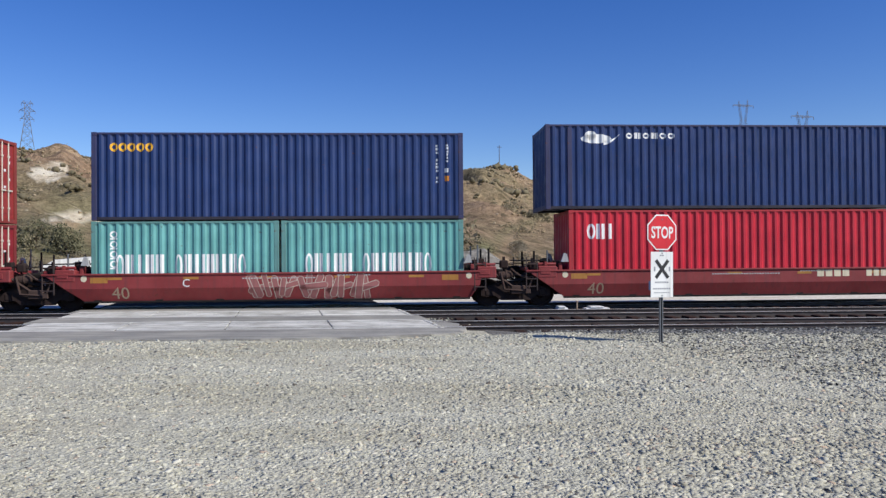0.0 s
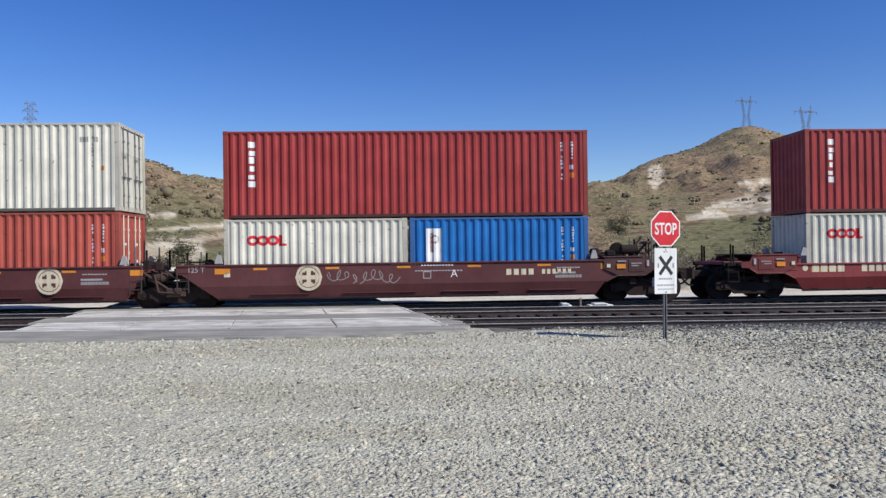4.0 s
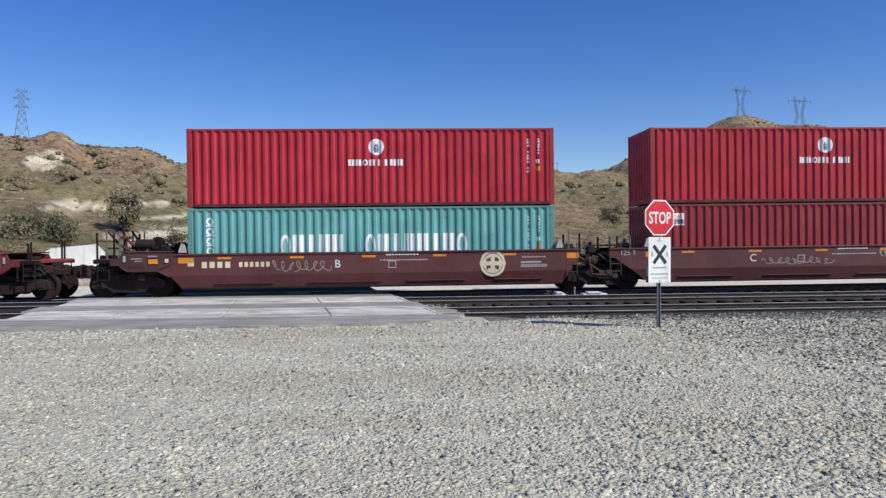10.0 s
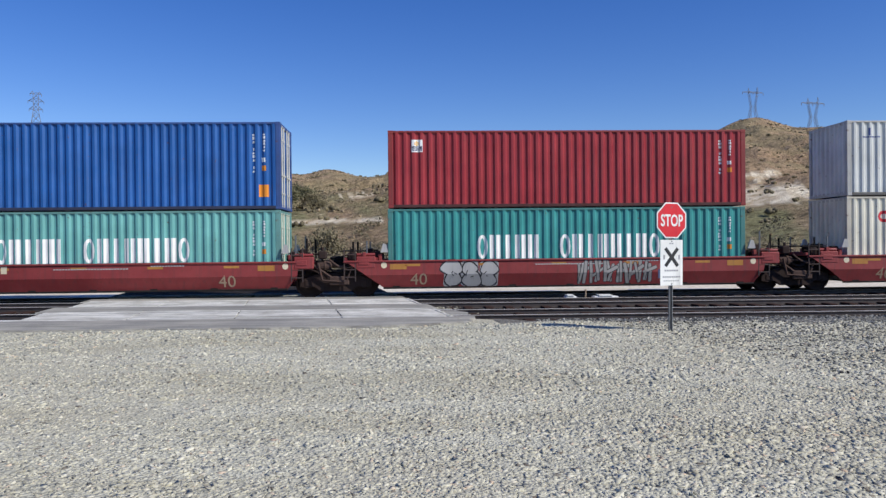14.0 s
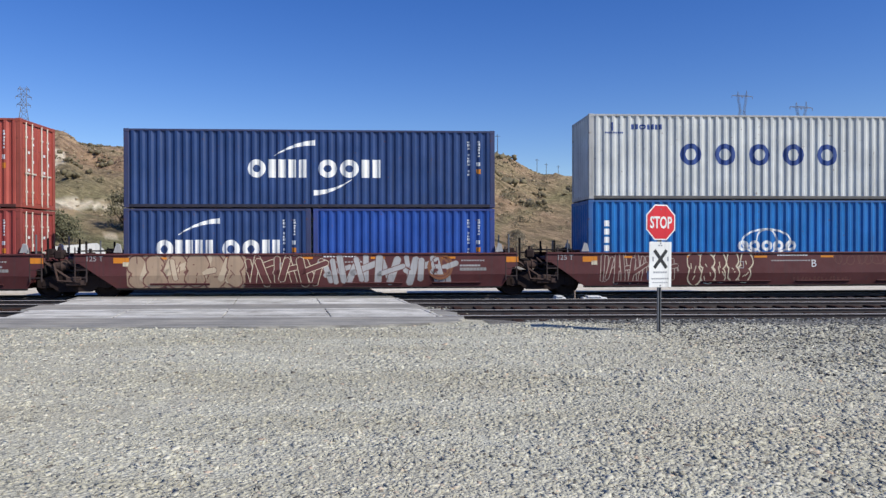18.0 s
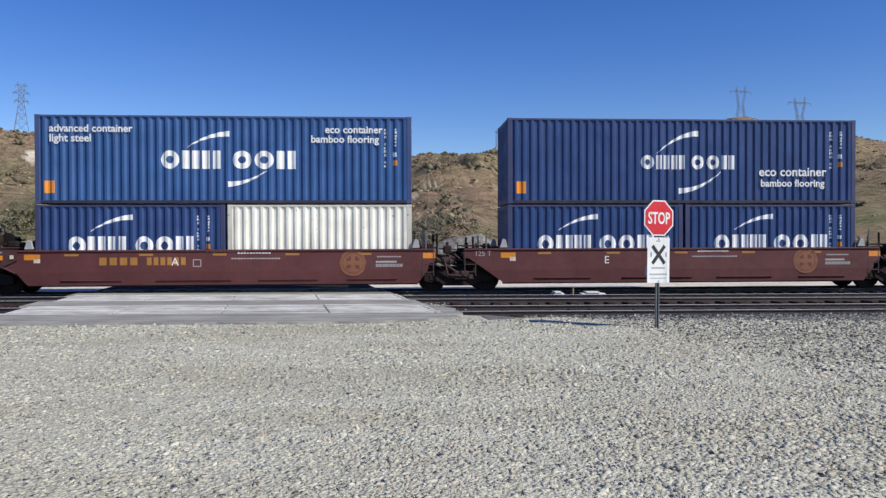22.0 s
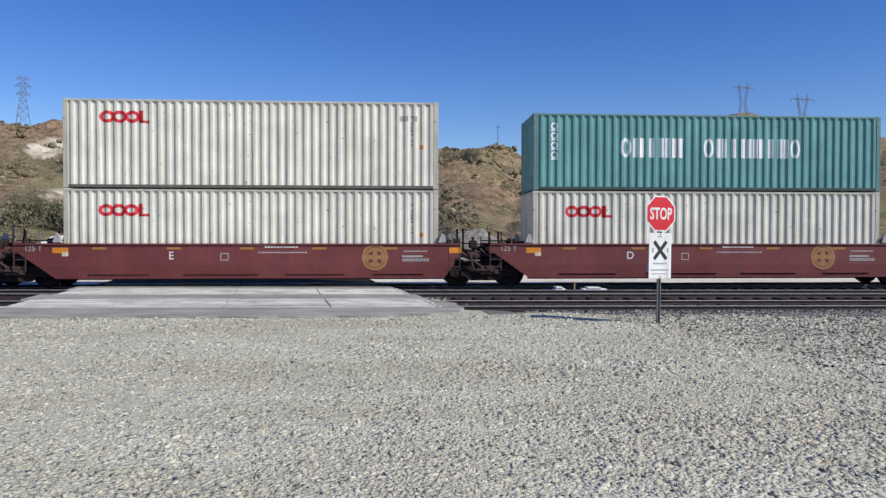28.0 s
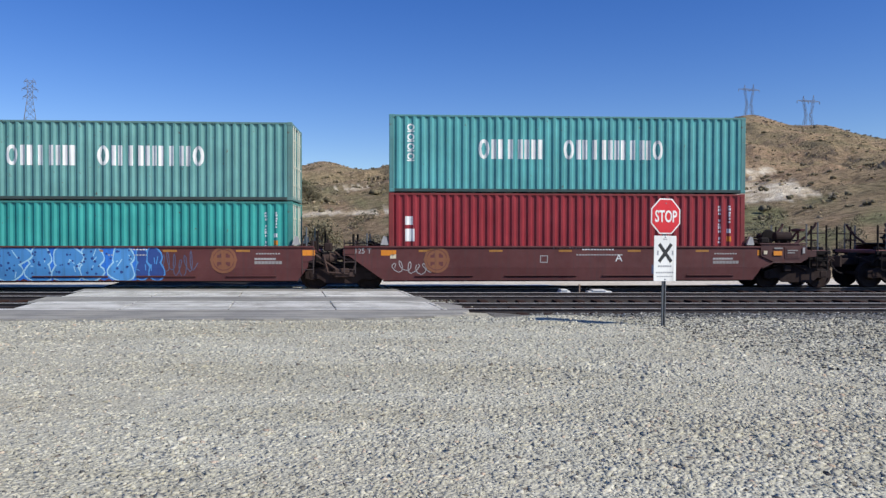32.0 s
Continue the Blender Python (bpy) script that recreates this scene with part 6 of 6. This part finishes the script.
    for xt in where:
        frame_part = part("truck_frame", cached("tf", truck_frame_mesh), c, "cast steel truck side frames", at=pose(xt, 0, .015 + RAIL))
        for s in (-1, 1):
            w = part("wheelset", cached("ws", wheelset_mesh), c, "worn steel wheelset", at=pose(xt + s * .915, 0, AXLE_R + RAIL))
            SPINNERS.append((w, xt + s * .915, x_mid))
        if not left and xt < 0:
            part("joint", cached("joint", lambda: Build().box(-.75, .75, -.32, .32, .80, 1.08, .05).lathe((0, 0, 1.08), (0, 0, 1.2), ((0, .3), (.6, .3), (1, .22)), 14).mesh("joint", M["black_steel"])), c, "articulated joint", at=pose(xt, 0, 0))
            for dy, z in ((-1.15, 1.0), (-.9, 1.12), (-.65, .9)):
                part("brake_pipe", cached(("pipe", dy), lambda: Build().tube([(-.8 + 1.6 * q / 10, dy, z - .26 * math.sin(math.pi * q / 10)) for q in range(11)], .028).mesh("brake_pipe", M["wheel_steel"])), c, "sagging brake pipe", at=pose(xt, 0, 0))
            part("rigging_lever", cached("lever", lambda: Build().rod((-.9, -1.28, 1.05), (.1, -1.25, .35), .045, 6).box(-.2, .3, -1.3, -1.2, .25, .55, .03).mesh("rigging_lever", GRIME)), c, "slanting brake lever", at=pose(xt, 0, 0))
            part("rigging_lever", cached("lever2", lambda: Build().rod((-.55, -1.33, .98), (-.42, -1.33, .42), .04, 6).rod((-.42, -1.33, .42), (.35, -1.31, .36), .035, 6).rod((.62, -1.3, 1.0), (.36, -1.3, .36), .03, 6).box(.28, .46, -1.36, -1.28, .27, .45, .02).mesh("rigging_lever", GRIME)), c, "dusty hanging brake linkage", at=pose(xt, 0, 0))
            part("brake_cylinder", cached("cyl", lambda: Build().lathe((-.62, -1.12, .88), (-.12, -1.12, .92), ((0, .07), (.06, .15), (.5, .16), (.55, .18), (.62, .16), (.9, .12), (1, .05)), 14).rod((-.12, -1.12, .92), (.42, -1.14, .86), .025, 6).mesh("brake_cylinder", GRIME)), c, "dusty brake cylinder", at=pose(xt, 0, 0))
            for q, (xa, xb, dip) in enumerate(((-.45, .62, .42), (-.2, .9, .30))):
                part("air_hose", cached(("jhose", q), lambda: Build().tube([(xa + (xb - xa) * j / 12, -1.2 - .1 * q, 1.12 - dip * math.sin(math.pi * j / 12)) for j in range(13)], .03).mesh("air_hose", GRIME if q else M["black_steel"])), c, "looped air hose", at=pose(xt, 0, 0))
            part("valve", cached("valve", lambda: Build().box(-.14, .14, -1.3, -1.05, 1.12, 1.40, .04).rod((0, -1.18, 1.4), (0, -1.18, 1.52), .05, 8).rod((-.3, -1.2, 1.3), (.3, -1.2, 1.26), .025, 6).mesh("valve", M["wheel_steel"])), c, "dark air valve", at=pose(xt - .42, 0, 0))
            part("valve", cached("valve", None), c, "dark air valve", at=pose(xt + .55, 0, -.06))
            part("step_plate", cached("stepp", lambda: Build().box(-.02, .9, -1.25, 1.25, 1.36, 1.40, .01).mesh("step_plate", M["black_steel"])), c, "thin dark walkway plate", at=pose(xt + .15, 0, 0))
    c.matrix_basis = on_track(x_mid + run(0), BOX_Y, 0)
    MOVERS.append((c, x_mid, BOX_Y, 0.0))
    return c


def stick(c, name, bld, ink, label):
    part(name, bld.mesh(name, INK[ink]), c, label, kind="stuff" if name in ("illegible_writing", "graffiti", "graffiti_scrawl") else "")


FLAT = [(-12, -1.405), (12, -1.405)]


def disc(c, x, ink, ground):
    """A filled round emblem with a thin ring and four dark quarters round a plain cross."""
    bld = Build()
    ellipse(bld, FLAT, x, .84, .44, .44)
    me = part("emblem", bld.mesh("emblem", INK[ink]), c, "round painted emblem with a cross")
    dark = Build()
    flat2 = [(-12, -1.408), (12, -1.408)]
    ellipse(dark, flat2, x, .84, .35, .35, .022)
    for sx in (-1, 1):
        for sz in (-1, 1):
            xa, xb = sorted((x + sx * .07, x + sx * .21))
            za, zb = sorted((.84 + sz * .07, .84 + sz * .21))
            laid(dark, flat2, xa, xb, lambda q: za + (.05 if (q < (xa + xb) / 2) == (sx > 0) and sz < 0 else 0), lambda q: zb - (.05 if (q > (xa + xb) / 2) == (sx > 0) and sz > 0 else 0), 4)
    part("emblem_pattern", dark.mesh("emblem_pattern", INK[ground]), me)


def stroke(bld, x0, z0, x1, z1, w, lift, slope=.256):
    """A thick sprayed line on the car's side, with blunt ends."""
    d = Vector((x1 - x0, z1 - z0))
    d = d.normalized() if d.length > 1e-6 else Vector((0, 1))
    n = Vector((-d.y, d.x)) * w / 2
    e = d * w * .35
    pts = [Vector((x0, z0)) - e * .6 + n * .6, Vector((x0, z0)) - e + n * 0, Vector((x0, z0)) - e * .6 - n * .6, Vector((x0, z0)) - n, Vector((x1, z1)) - n, Vector((x1, z1)) + e * .6 - n * .6, Vector((x1, z1)) + e, Vector((x1, z1)) + e * .6 + n * .6, Vector((x1, z1)) + n, Vector((x0, z0)) + n]
    sprayed(bld, pts, lift, slope)


def sprayed(bld, pts, lift, slope=.256):
    """A flat painted shape on the car's side, which bends inwards below .58."""
    lim = [(p.x, min(max(p.y, .17), 1.29)) for p in pts]
    for sign_z in (1, -1):
        out = []
        for (xa, za), (xb, zb) in zip(lim, lim[1:] + lim[:1]):
            ia, ib = (za - .58) * sign_z >= 0, (zb - .58) * sign_z >= 0
            if ia:
                out.append((xa, za))
            if ia != ib:
                out.append((xa + (xb - xa) * (.58 - za) / (zb - za), .58))
        if len(out) > 2:
            bld.add([(a, -1.405 - lift + max(0, .58 - b2) * slope, b2) for a, b2 in out], [tuple(range(len(out)))])


def graffiti(c, x0, x1, z0, z1, fill, line, n, seed, ground=None, slope=.256):
    """Sprayed lettering shapes with outlines, too wild to read; ground: a sprayed patch behind them."""
    r = random.Random(seed)
    w = (x1 - x0) / n
    body, rim, back = Build(), Build(), Build()
    if ground:
        for k in range(n * 3):
            a = x0 + (k + .5) * (x1 - x0) / (n * 3)
            stroke(back, a, z0 + r.uniform(0, .12), a + r.uniform(-.1, .1), z1 - r.uniform(0, .14), w * .48, .002 + .0002 * (k % 2), slope)
    for k in range(n):                               # swollen letters, each of two bulges with strokes across
        cx, cz = x0 + (k + .5) * w, (z0 + z1) / 2 + r.uniform(-.05, .05)
        lift = .0034 + .0012 * (k % 2)
        bulges = []
        for q in range(2):
            hx, hz = w * r.uniform(.36, .62), (z1 - z0) * r.uniform(.24, .34)
            ox, oz = cx + r.uniform(-.12, .12) * w, cz + (q - .5) * (z1 - z0) * .46
            sw = [r.uniform(.82, 1.15) for _ in range(5)]
            bulges.append([(ox + math.cos(a) * hx * (1 + .12 * math.sin(3 * a + sw[0] * 9)), oz + math.sin(a) * hz * (1 + .10 * math.cos(2 * a + sw[1] * 9)), ox, oz) for a in (math.tau * j / 18 for j in range(18))])
        for edge, bld in ((.045, rim), (0, body)):
            for q, ring in enumerate(bulges):
                sprayed(bld, [Vector((px + edge * (1 if px > ox else -1) * .8, pz + edge * (1 if pz > oz else -1) * .8)) for px, pz, ox, oz in ring], lift + (.0006 if edge == 0 else 0) + .0001 * q, slope)
        for q in range(r.choice((2, 3))):
            ax, az = cx + r.uniform(-.3, .3) * w, cz + r.uniform(-.3, .3) * (z1 - z0)
            stroke(rim, ax, az, ax + r.uniform(-.22, .22) * w, az + r.uniform(-.25, .25) * (z1 - z0), .03, lift + .0009 + .0001 * q, slope)
    me = part("graffiti", rim.mesh("graffiti", INK[line]), c, "sprayed outline", kind="stuff")
    part("graffiti_fill", body.mesh("graffiti_fill", INK[fill]), me, kind="stuff")
    if ground:
        part("graffiti_ground", back.mesh("graffiti_ground", INK[ground]), me, kind="stuff")


def angular(c, x0, x1, z0, z1, fill, line, n, seed, slope=.256):
    """Sharp interlocking sprayed strokes with thin outlines, too wild to read."""
    r = random.Random(seed)
    body, rim = Build(), Build()
    w = (x1 - x0) / n
    for k in range(n):
        cx = x0 + (k + .5) * w
        for q in range(4):
            tilt = r.uniform(-.35, .35) * w
            ax = cx + (q - 1.5) * w * .26 + r.uniform(-.06, .06)
            if q == 3:
                p0, p1 = (cx - w * .45, z0 + (z1 - z0) * r.uniform(.3, .5)), (cx + w * .5, z0 + (z1 - z0) * r.uniform(.5, .85))
            else:
                p0, p1 = (ax - tilt * .5, z0 + r.uniform(0, .18) * (z1 - z0)), (ax + tilt * .5, z1 - r.uniform(0, .2) * (z1 - z0))
            thick = w * r.uniform(.17, .27)
            lift = .003 + .0008 * ((k + q) % 3)
            stroke(rim, *p0, *p1, thick + .045, lift, slope)
            stroke(body, *p0, *p1, thick, lift + .0005, slope)
            if r.random() < .5:
                tip = (p1[0] + r.uniform(-.2, .25) * w, p1[1] - r.uniform(.02, .2) * (z1 - z0))
                stroke(rim, *p1, *tip, .05, lift + .0003, slope)
    me = part("graffiti", rim.mesh("graffiti", INK[line]), c, "sprayed outline", kind="stuff")
    part("graffiti_fill", body.mesh("graffiti_fill", INK[fill]), me, kind="stuff")


def scrawl(c, x0, x1, z0, z1, ink, n, seed, slope=.256):
    """Loose sprayed loops and strokes."""
    r = random.Random(seed)
    bld = Build()
    mid, high, last = (z0 + z1) / 2, (z1 - z0) / 2, None
    for k in range(n * 8 + 1):                       # running loops of uneven height, like handwriting
        u = k / (n * 8)
        swing = u * n * math.tau
        tall = high * (.45 + .5 * abs(math.sin(swing * .37 + seed)))
        p = (x0 + (x1 - x0) * u + .45 * (x1 - x0) / n * math.cos(swing * 1.0 + .6 * math.sin(swing * .31 + seed)), mid + tall * math.sin(swing) + .15 * high * math.sin(swing * .23))
        if last and r.random() > .06:
            stroke(bld, *last, *p, .026, .003, slope)
        last = p
    stick(c, "graffiti_scrawl", bld, ink, "thin sprayed scrawl")


LETTER = {1: ("C", -3.0), 2: ("B", -3.2), 3: ("A", 1.5), 4: ("E", -2.5), 5: ("D", -2.7), 6: ("C", -2.6), 7: ("B", -1.2), 8: ("B", -3.0), 11: ("B", 1.7), 14: ("E", -2.75), 15: ("A", -1.6), 16: ("B", 1.75), 17: ("C", -3.3), 18: ("D", -2.8), 19: ("E", -2.6), 20: ("A", -1.35), 21: ("A", 1.65)}
FORTY = {0: -5.2, 1: -5.1, 2: 4.3, 8: -4.9, 9: -5.1, 10: 4.35}
EMBLEM = {3: -3.3, 4: 3.9, 5: 3.8, 6: 3.8, 7: 3.95, 12: 4.25, 13: 4.3, 14: 4.2, 15: 4.15, 16: -4.4, 17: 3.9, 18: 3.95, 19: 4.0, 20: 4.3, 21: -4.5, 22: 3.9}
for k, (x, upper, lower, style) in enumerate(LOADS):
    mid = x + 6.096
    gap_next = x - LOADS[k + 1][0] if k + 1 < len(LOADS) else 15.4
    gap_prev = LOADS[k - 1][0] - x if k else 15.75
    c = well_car(k, mid, style, gap_prev, gap_next)
    if k in LETTER:
        ch, lx = LETTER[k]
        part("lettering", cached(("t", ch), lambda: letters(ch, .36, INK["white"])), c, "white car letter", at=pose(lx, -1.411, .78 if style != "red" else .62))
    if k in FORTY:
        part("lettering", cached(("t", "40"), lambda: letters("40", .58, INK["tan"])), c, "pale painted number", at=pose(FORTY[k], -1.409 + .34 * .35, .24, math.degrees(math.atan(.35)), 0, 0))
    if k in EMBLEM:
        disc(c, EMBLEM[k], {"brown": "cream", "graffiti": "dull", "old": "dull", "new": "bronze"}[style], "car_brown")
    r = random.Random(100 + k)
    if style == "red":
        for s in (-1, 1):
            bld = Build()
            ellipse(bld, FLAT, s * 6.25, .90, .10, .10)
            stick(c, "reflector", bld, "cream", "round pale disc")
            part("end_bracket", cached("redend", lambda: Build().box(-.32, .32, -1.42, -1.1, .80, 1.20, .03).box(-.24, .1, -1.44, -1.40, .92, 1.1, .01).rod((-.3, -1.3, 1.26), (.3, -1.3, 1.26), .05, 8).box(-.1, .0, -1.4, -1.3, 1.2, 1.34, .01).mesh("end_bracket", CAR["red"])), c, "red steel end bracket", at=pose(s * 6.85, 0, 0))
        for q in range(5):
            bld = Build()
            rect(bld, FLAT, -5.55 + q * 2.45, -5.05 + q * 2.45, .86, .94)
            stick(c, "reflector", bld, "ochre", "dull yellow reflector strip")
        for xx in (-6.05, 5.35):
            bld = Build()
            rect(bld, FLAT, xx, xx + .55, .76, .94)
            stick(c, "warning_plate", bld, "ochre", "dull orange plate")
        if k in (8, 2):
            bld = Build()
            sprayed(bld, [Vector((FORTY[k] + u, v)) for u, v in ((.42, .22), (1.10, .24), (1.14, .575), (.40, .57))], .003, .35)
            stick(c, "touched_up_patch", bld, "slate", "blue-grey touched-up patch of paint")
        stick(c, "illegible_writing", bars(-1.2, 1.2, .86, .90, 26), "silver", "row of small illegible letters")
        stick(c, "illegible_writing", bars(1.9, 3.0, .94, .98, 12), "silver", "row of small illegible letters")
        if k in (0, 2, 8, 10):
            side = 1 if k in (0, 8, 10) else -1
            xa = 2.5 if k in (0, 8) else (-6.0 if k == 2 else -5.9)
            stick(c, "illegible_writing", bars(xa, xa + 1.2, .76, 1.0, 4, .78), "cream", "large pale lettering bars")
            stick(c, "illegible_writing", bars(xa + 1.75, xa + 3.3, .76, 1.0, 6, .74), "cream", "large pale number bars")
    else:
        for q in range(5):
            bld = Build()
            rect(bld, FLAT, -5.1 + q * 2.35, -4.65 + q * 2.35, 1.10, 1.17)
            stick(c, "reflector", bld, "ochre" if style in ("new", "old") else "orange", "yellow reflector strip")
        for xx, w in ((6.45, .42), (-6.35, .5)):
            bld = Build()
            rect(bld, FLAT, xx, xx + w, .98, 1.16)
            stick(c, "warning_plate", bld, "orange", "orange-yellow plate")
        stick(c, "illegible_writing", bars(4.9, 5.8, .70, .80, 8, .9), "grey", "block of small illegible letters")
        stick(c, "illegible_writing", bars(4.9, 5.6, .84, .90, 7, .9), "silver", "block of small illegible letters")
        stick(c, "illegible_writing", bars(-.6, .7, 1.22, 1.26, 12), "silver", "row of small illegible letters")
        stick(c, "illegible_writing", bars(.2, 1.8, .98, 1.02, 16), "silver", "row of small illegible letters")
        part("lettering", cached(("t", "125 T"), lambda: letters("125 T", .24, INK["silver"])), c, "painted load figure", at=pose(-6.95, -1.411, 1.05))
        bld = Build()
        rect(bld, FLAT, -6.05, -5.85, .88, 1.02)
        stick(c, "warning_plate", bld, "cream", "small pale plate")
        stick(c, "illegible_writing", bars(.4, 1.5, 1.16, 1.20, 11), "white", "row of small illegible letters")
        stick(c, "illegible_writing", bars(4.95, 5.75, 1.02, 1.06, 9), "silver", "row of small illegible letters")
        part("data_frame", cached("dframe", lambda: Build().box(-.13, .13, -1.4095, -1.4055, .74, .765).box(-.13, .13, -1.4095, -1.4055, .955, .98).box(-.13, -.105, -1.4095, -1.4055, .765, .955).box(.105, .13, -1.4095, -1.4055, .765, .955).mesh("data_frame", INK["silver"])), c, "painted pale outline square", at=pose(-.9 if k not in (3, 7) else .6, 0, 0))
        if k in (3, 7):
            xa = 3.25 if k == 3 else -5.6
            stick(c, "illegible_writing", bars(xa, xa + 1.0, .82, 1.02, 4, .66), "cream", "pale lettering bars")
            stick(c, "illegible_writing", bars(xa + 1.2, xa + 2.25, .84, 1.0, 6, .62), "cream", "pale number bars")
        if k in (16, 20, 15):
            xa = 3.0 if k == 16 else -4.0
            stick(c, "illegible_writing", bars(xa, xa + 1.3, .80, 1.05, 4, .7), "ochre", "dull ochre lettering bars")
            stick(c, "illegible_writing", bars(xa + 1.5, xa + 2.8, .80, 1.05, 6, .7), "ochre", "dull ochre number bars")

CARS = {k: mv[0] for k, mv in enumerate(m2 for m2 in MOVERS if m2[0].name.startswith("well_car"))}
angular(CARS[1], -1.0, 3.2, .18, .98, "rose", "pink", 5, 1, .35)
scrawl(CARS[3], -2.7, -.4, .62, 1.05, "grey", 8, 2)
scrawl(CARS[4], -3.4, -1.9, .85, 1.18, "slate", 7, 3)
scrawl(CARS[5], -2.4, -.9, .65, 1.0, "silver", 5, 4)
scrawl(CARS[6], 1.9, 3.4, .78, 1.26, "silver", 9, 5)
scrawl(CARS[6], -2.3, .2, .66, .92, "grey", 9, 6)
scrawl(CARS[7], -3.3, -1.5, .64, 1.05, "grey", 7, 7)
graffiti(CARS[9], -4.25, -2.5, .20, 1.0, "silver", "black_soft", 3, 8, "silver", .35)
angular(CARS[9], .25, 2.9, .20, .99, "grey", "black_soft", 6, 9, .35)
angular(CARS[11], -5.7, -3.1, .26, 1.22, "car_brown", "pink", 5, 10)
graffiti(CARS[11], -2.7, -.5, .26, 1.26, "car_brown", "cream", 5, 11)
scrawl(CARS[11], 1.0, 3.0, .26, .44, "faded", 14, 31)
scrawl(CARS[11], 2.4, 5.9, .82, 1.2, "faded", 16, 32)
graffiti(CARS[12], -5.9, -2.2, .20, 1.24, "tan", "faded", 6, 12, "tan")
angular(CARS[12], -5.6, -2.3, .30, 1.18, "sand", "faded", 4, 22)
angular(CARS[12], -2.1, .5, .24, 1.22, "car_brown", "cream", 3, 13)
angular(CARS[12], .4, 4.8, .24, 1.22, "silver", "faded", 5, 14)
graffiti(CARS[13], -4.9, -1.2, .22, 1.26, "black_soft", "white", 5, 15)
angular(CARS[13], 1.0, 3.6, .30, 1.22, "faded", "silver", 6, 16)
graffiti(CARS[22], -6.0, 1.1, .20, 1.24, "sky", "ice", 8, 17, "blue_bright", .07)
spots, r = Build(), random.Random(23)
for k in range(90):                                  # dark spots sprayed over the blue letters
    x, z, q = r.uniform(-5.8, 1.0), r.uniform(.30, 1.16), r.uniform(.025, .05)
    sprayed(spots, [Vector((x + q * math.cos(math.tau * j / 8), z + q * math.sin(math.tau * j / 8))) for j in range(8)], .0068, .07)
stick(CARS[22], "graffiti", spots, "blue", "dark blue sprayed spots")
graffiti(CARS[22], 1.1, 1.9, .22, 1.22, "blue", "sky", 2, 19, None, .07)
scrawl(CARS[22], 1.9, 3.0, .30, 1.1, "slate", 6, 24, .07)
scrawl(CARS[21], -6.0, -4.7, .36, .8, "silver", 5, 18, .07)


# ---- what moves ----
def motions():
    steps = [2.0 * k for k in range(17)]
    for ob, x, y, z in MOVERS:
        walk(ob, [(t, on_track(x + run(t), y, z)) for t in steps])
    frames = [k / 30 for k in range(961)]
    for ob, x, mid in SPINNERS:                      # wheels roll while they pass, 44 degrees a step
        rolling = [t for t in frames if abs(mid + x + run(t)) < 27]
        if not rolling:
            continue
        rows = [(t, pose(x, 0, AXLE_R + RAIL, 0, math.degrees((run(t) + x) / AXLE_R) % 360, 0)) for t in rolling]
        if rolling[0] > 0:
            rows.insert(0, (0.0, rows[0][1]))
        if rolling[-1] < 32:
            rows.append((32.0, rows[-1][1]))
        walk(ob, rows)


motions()
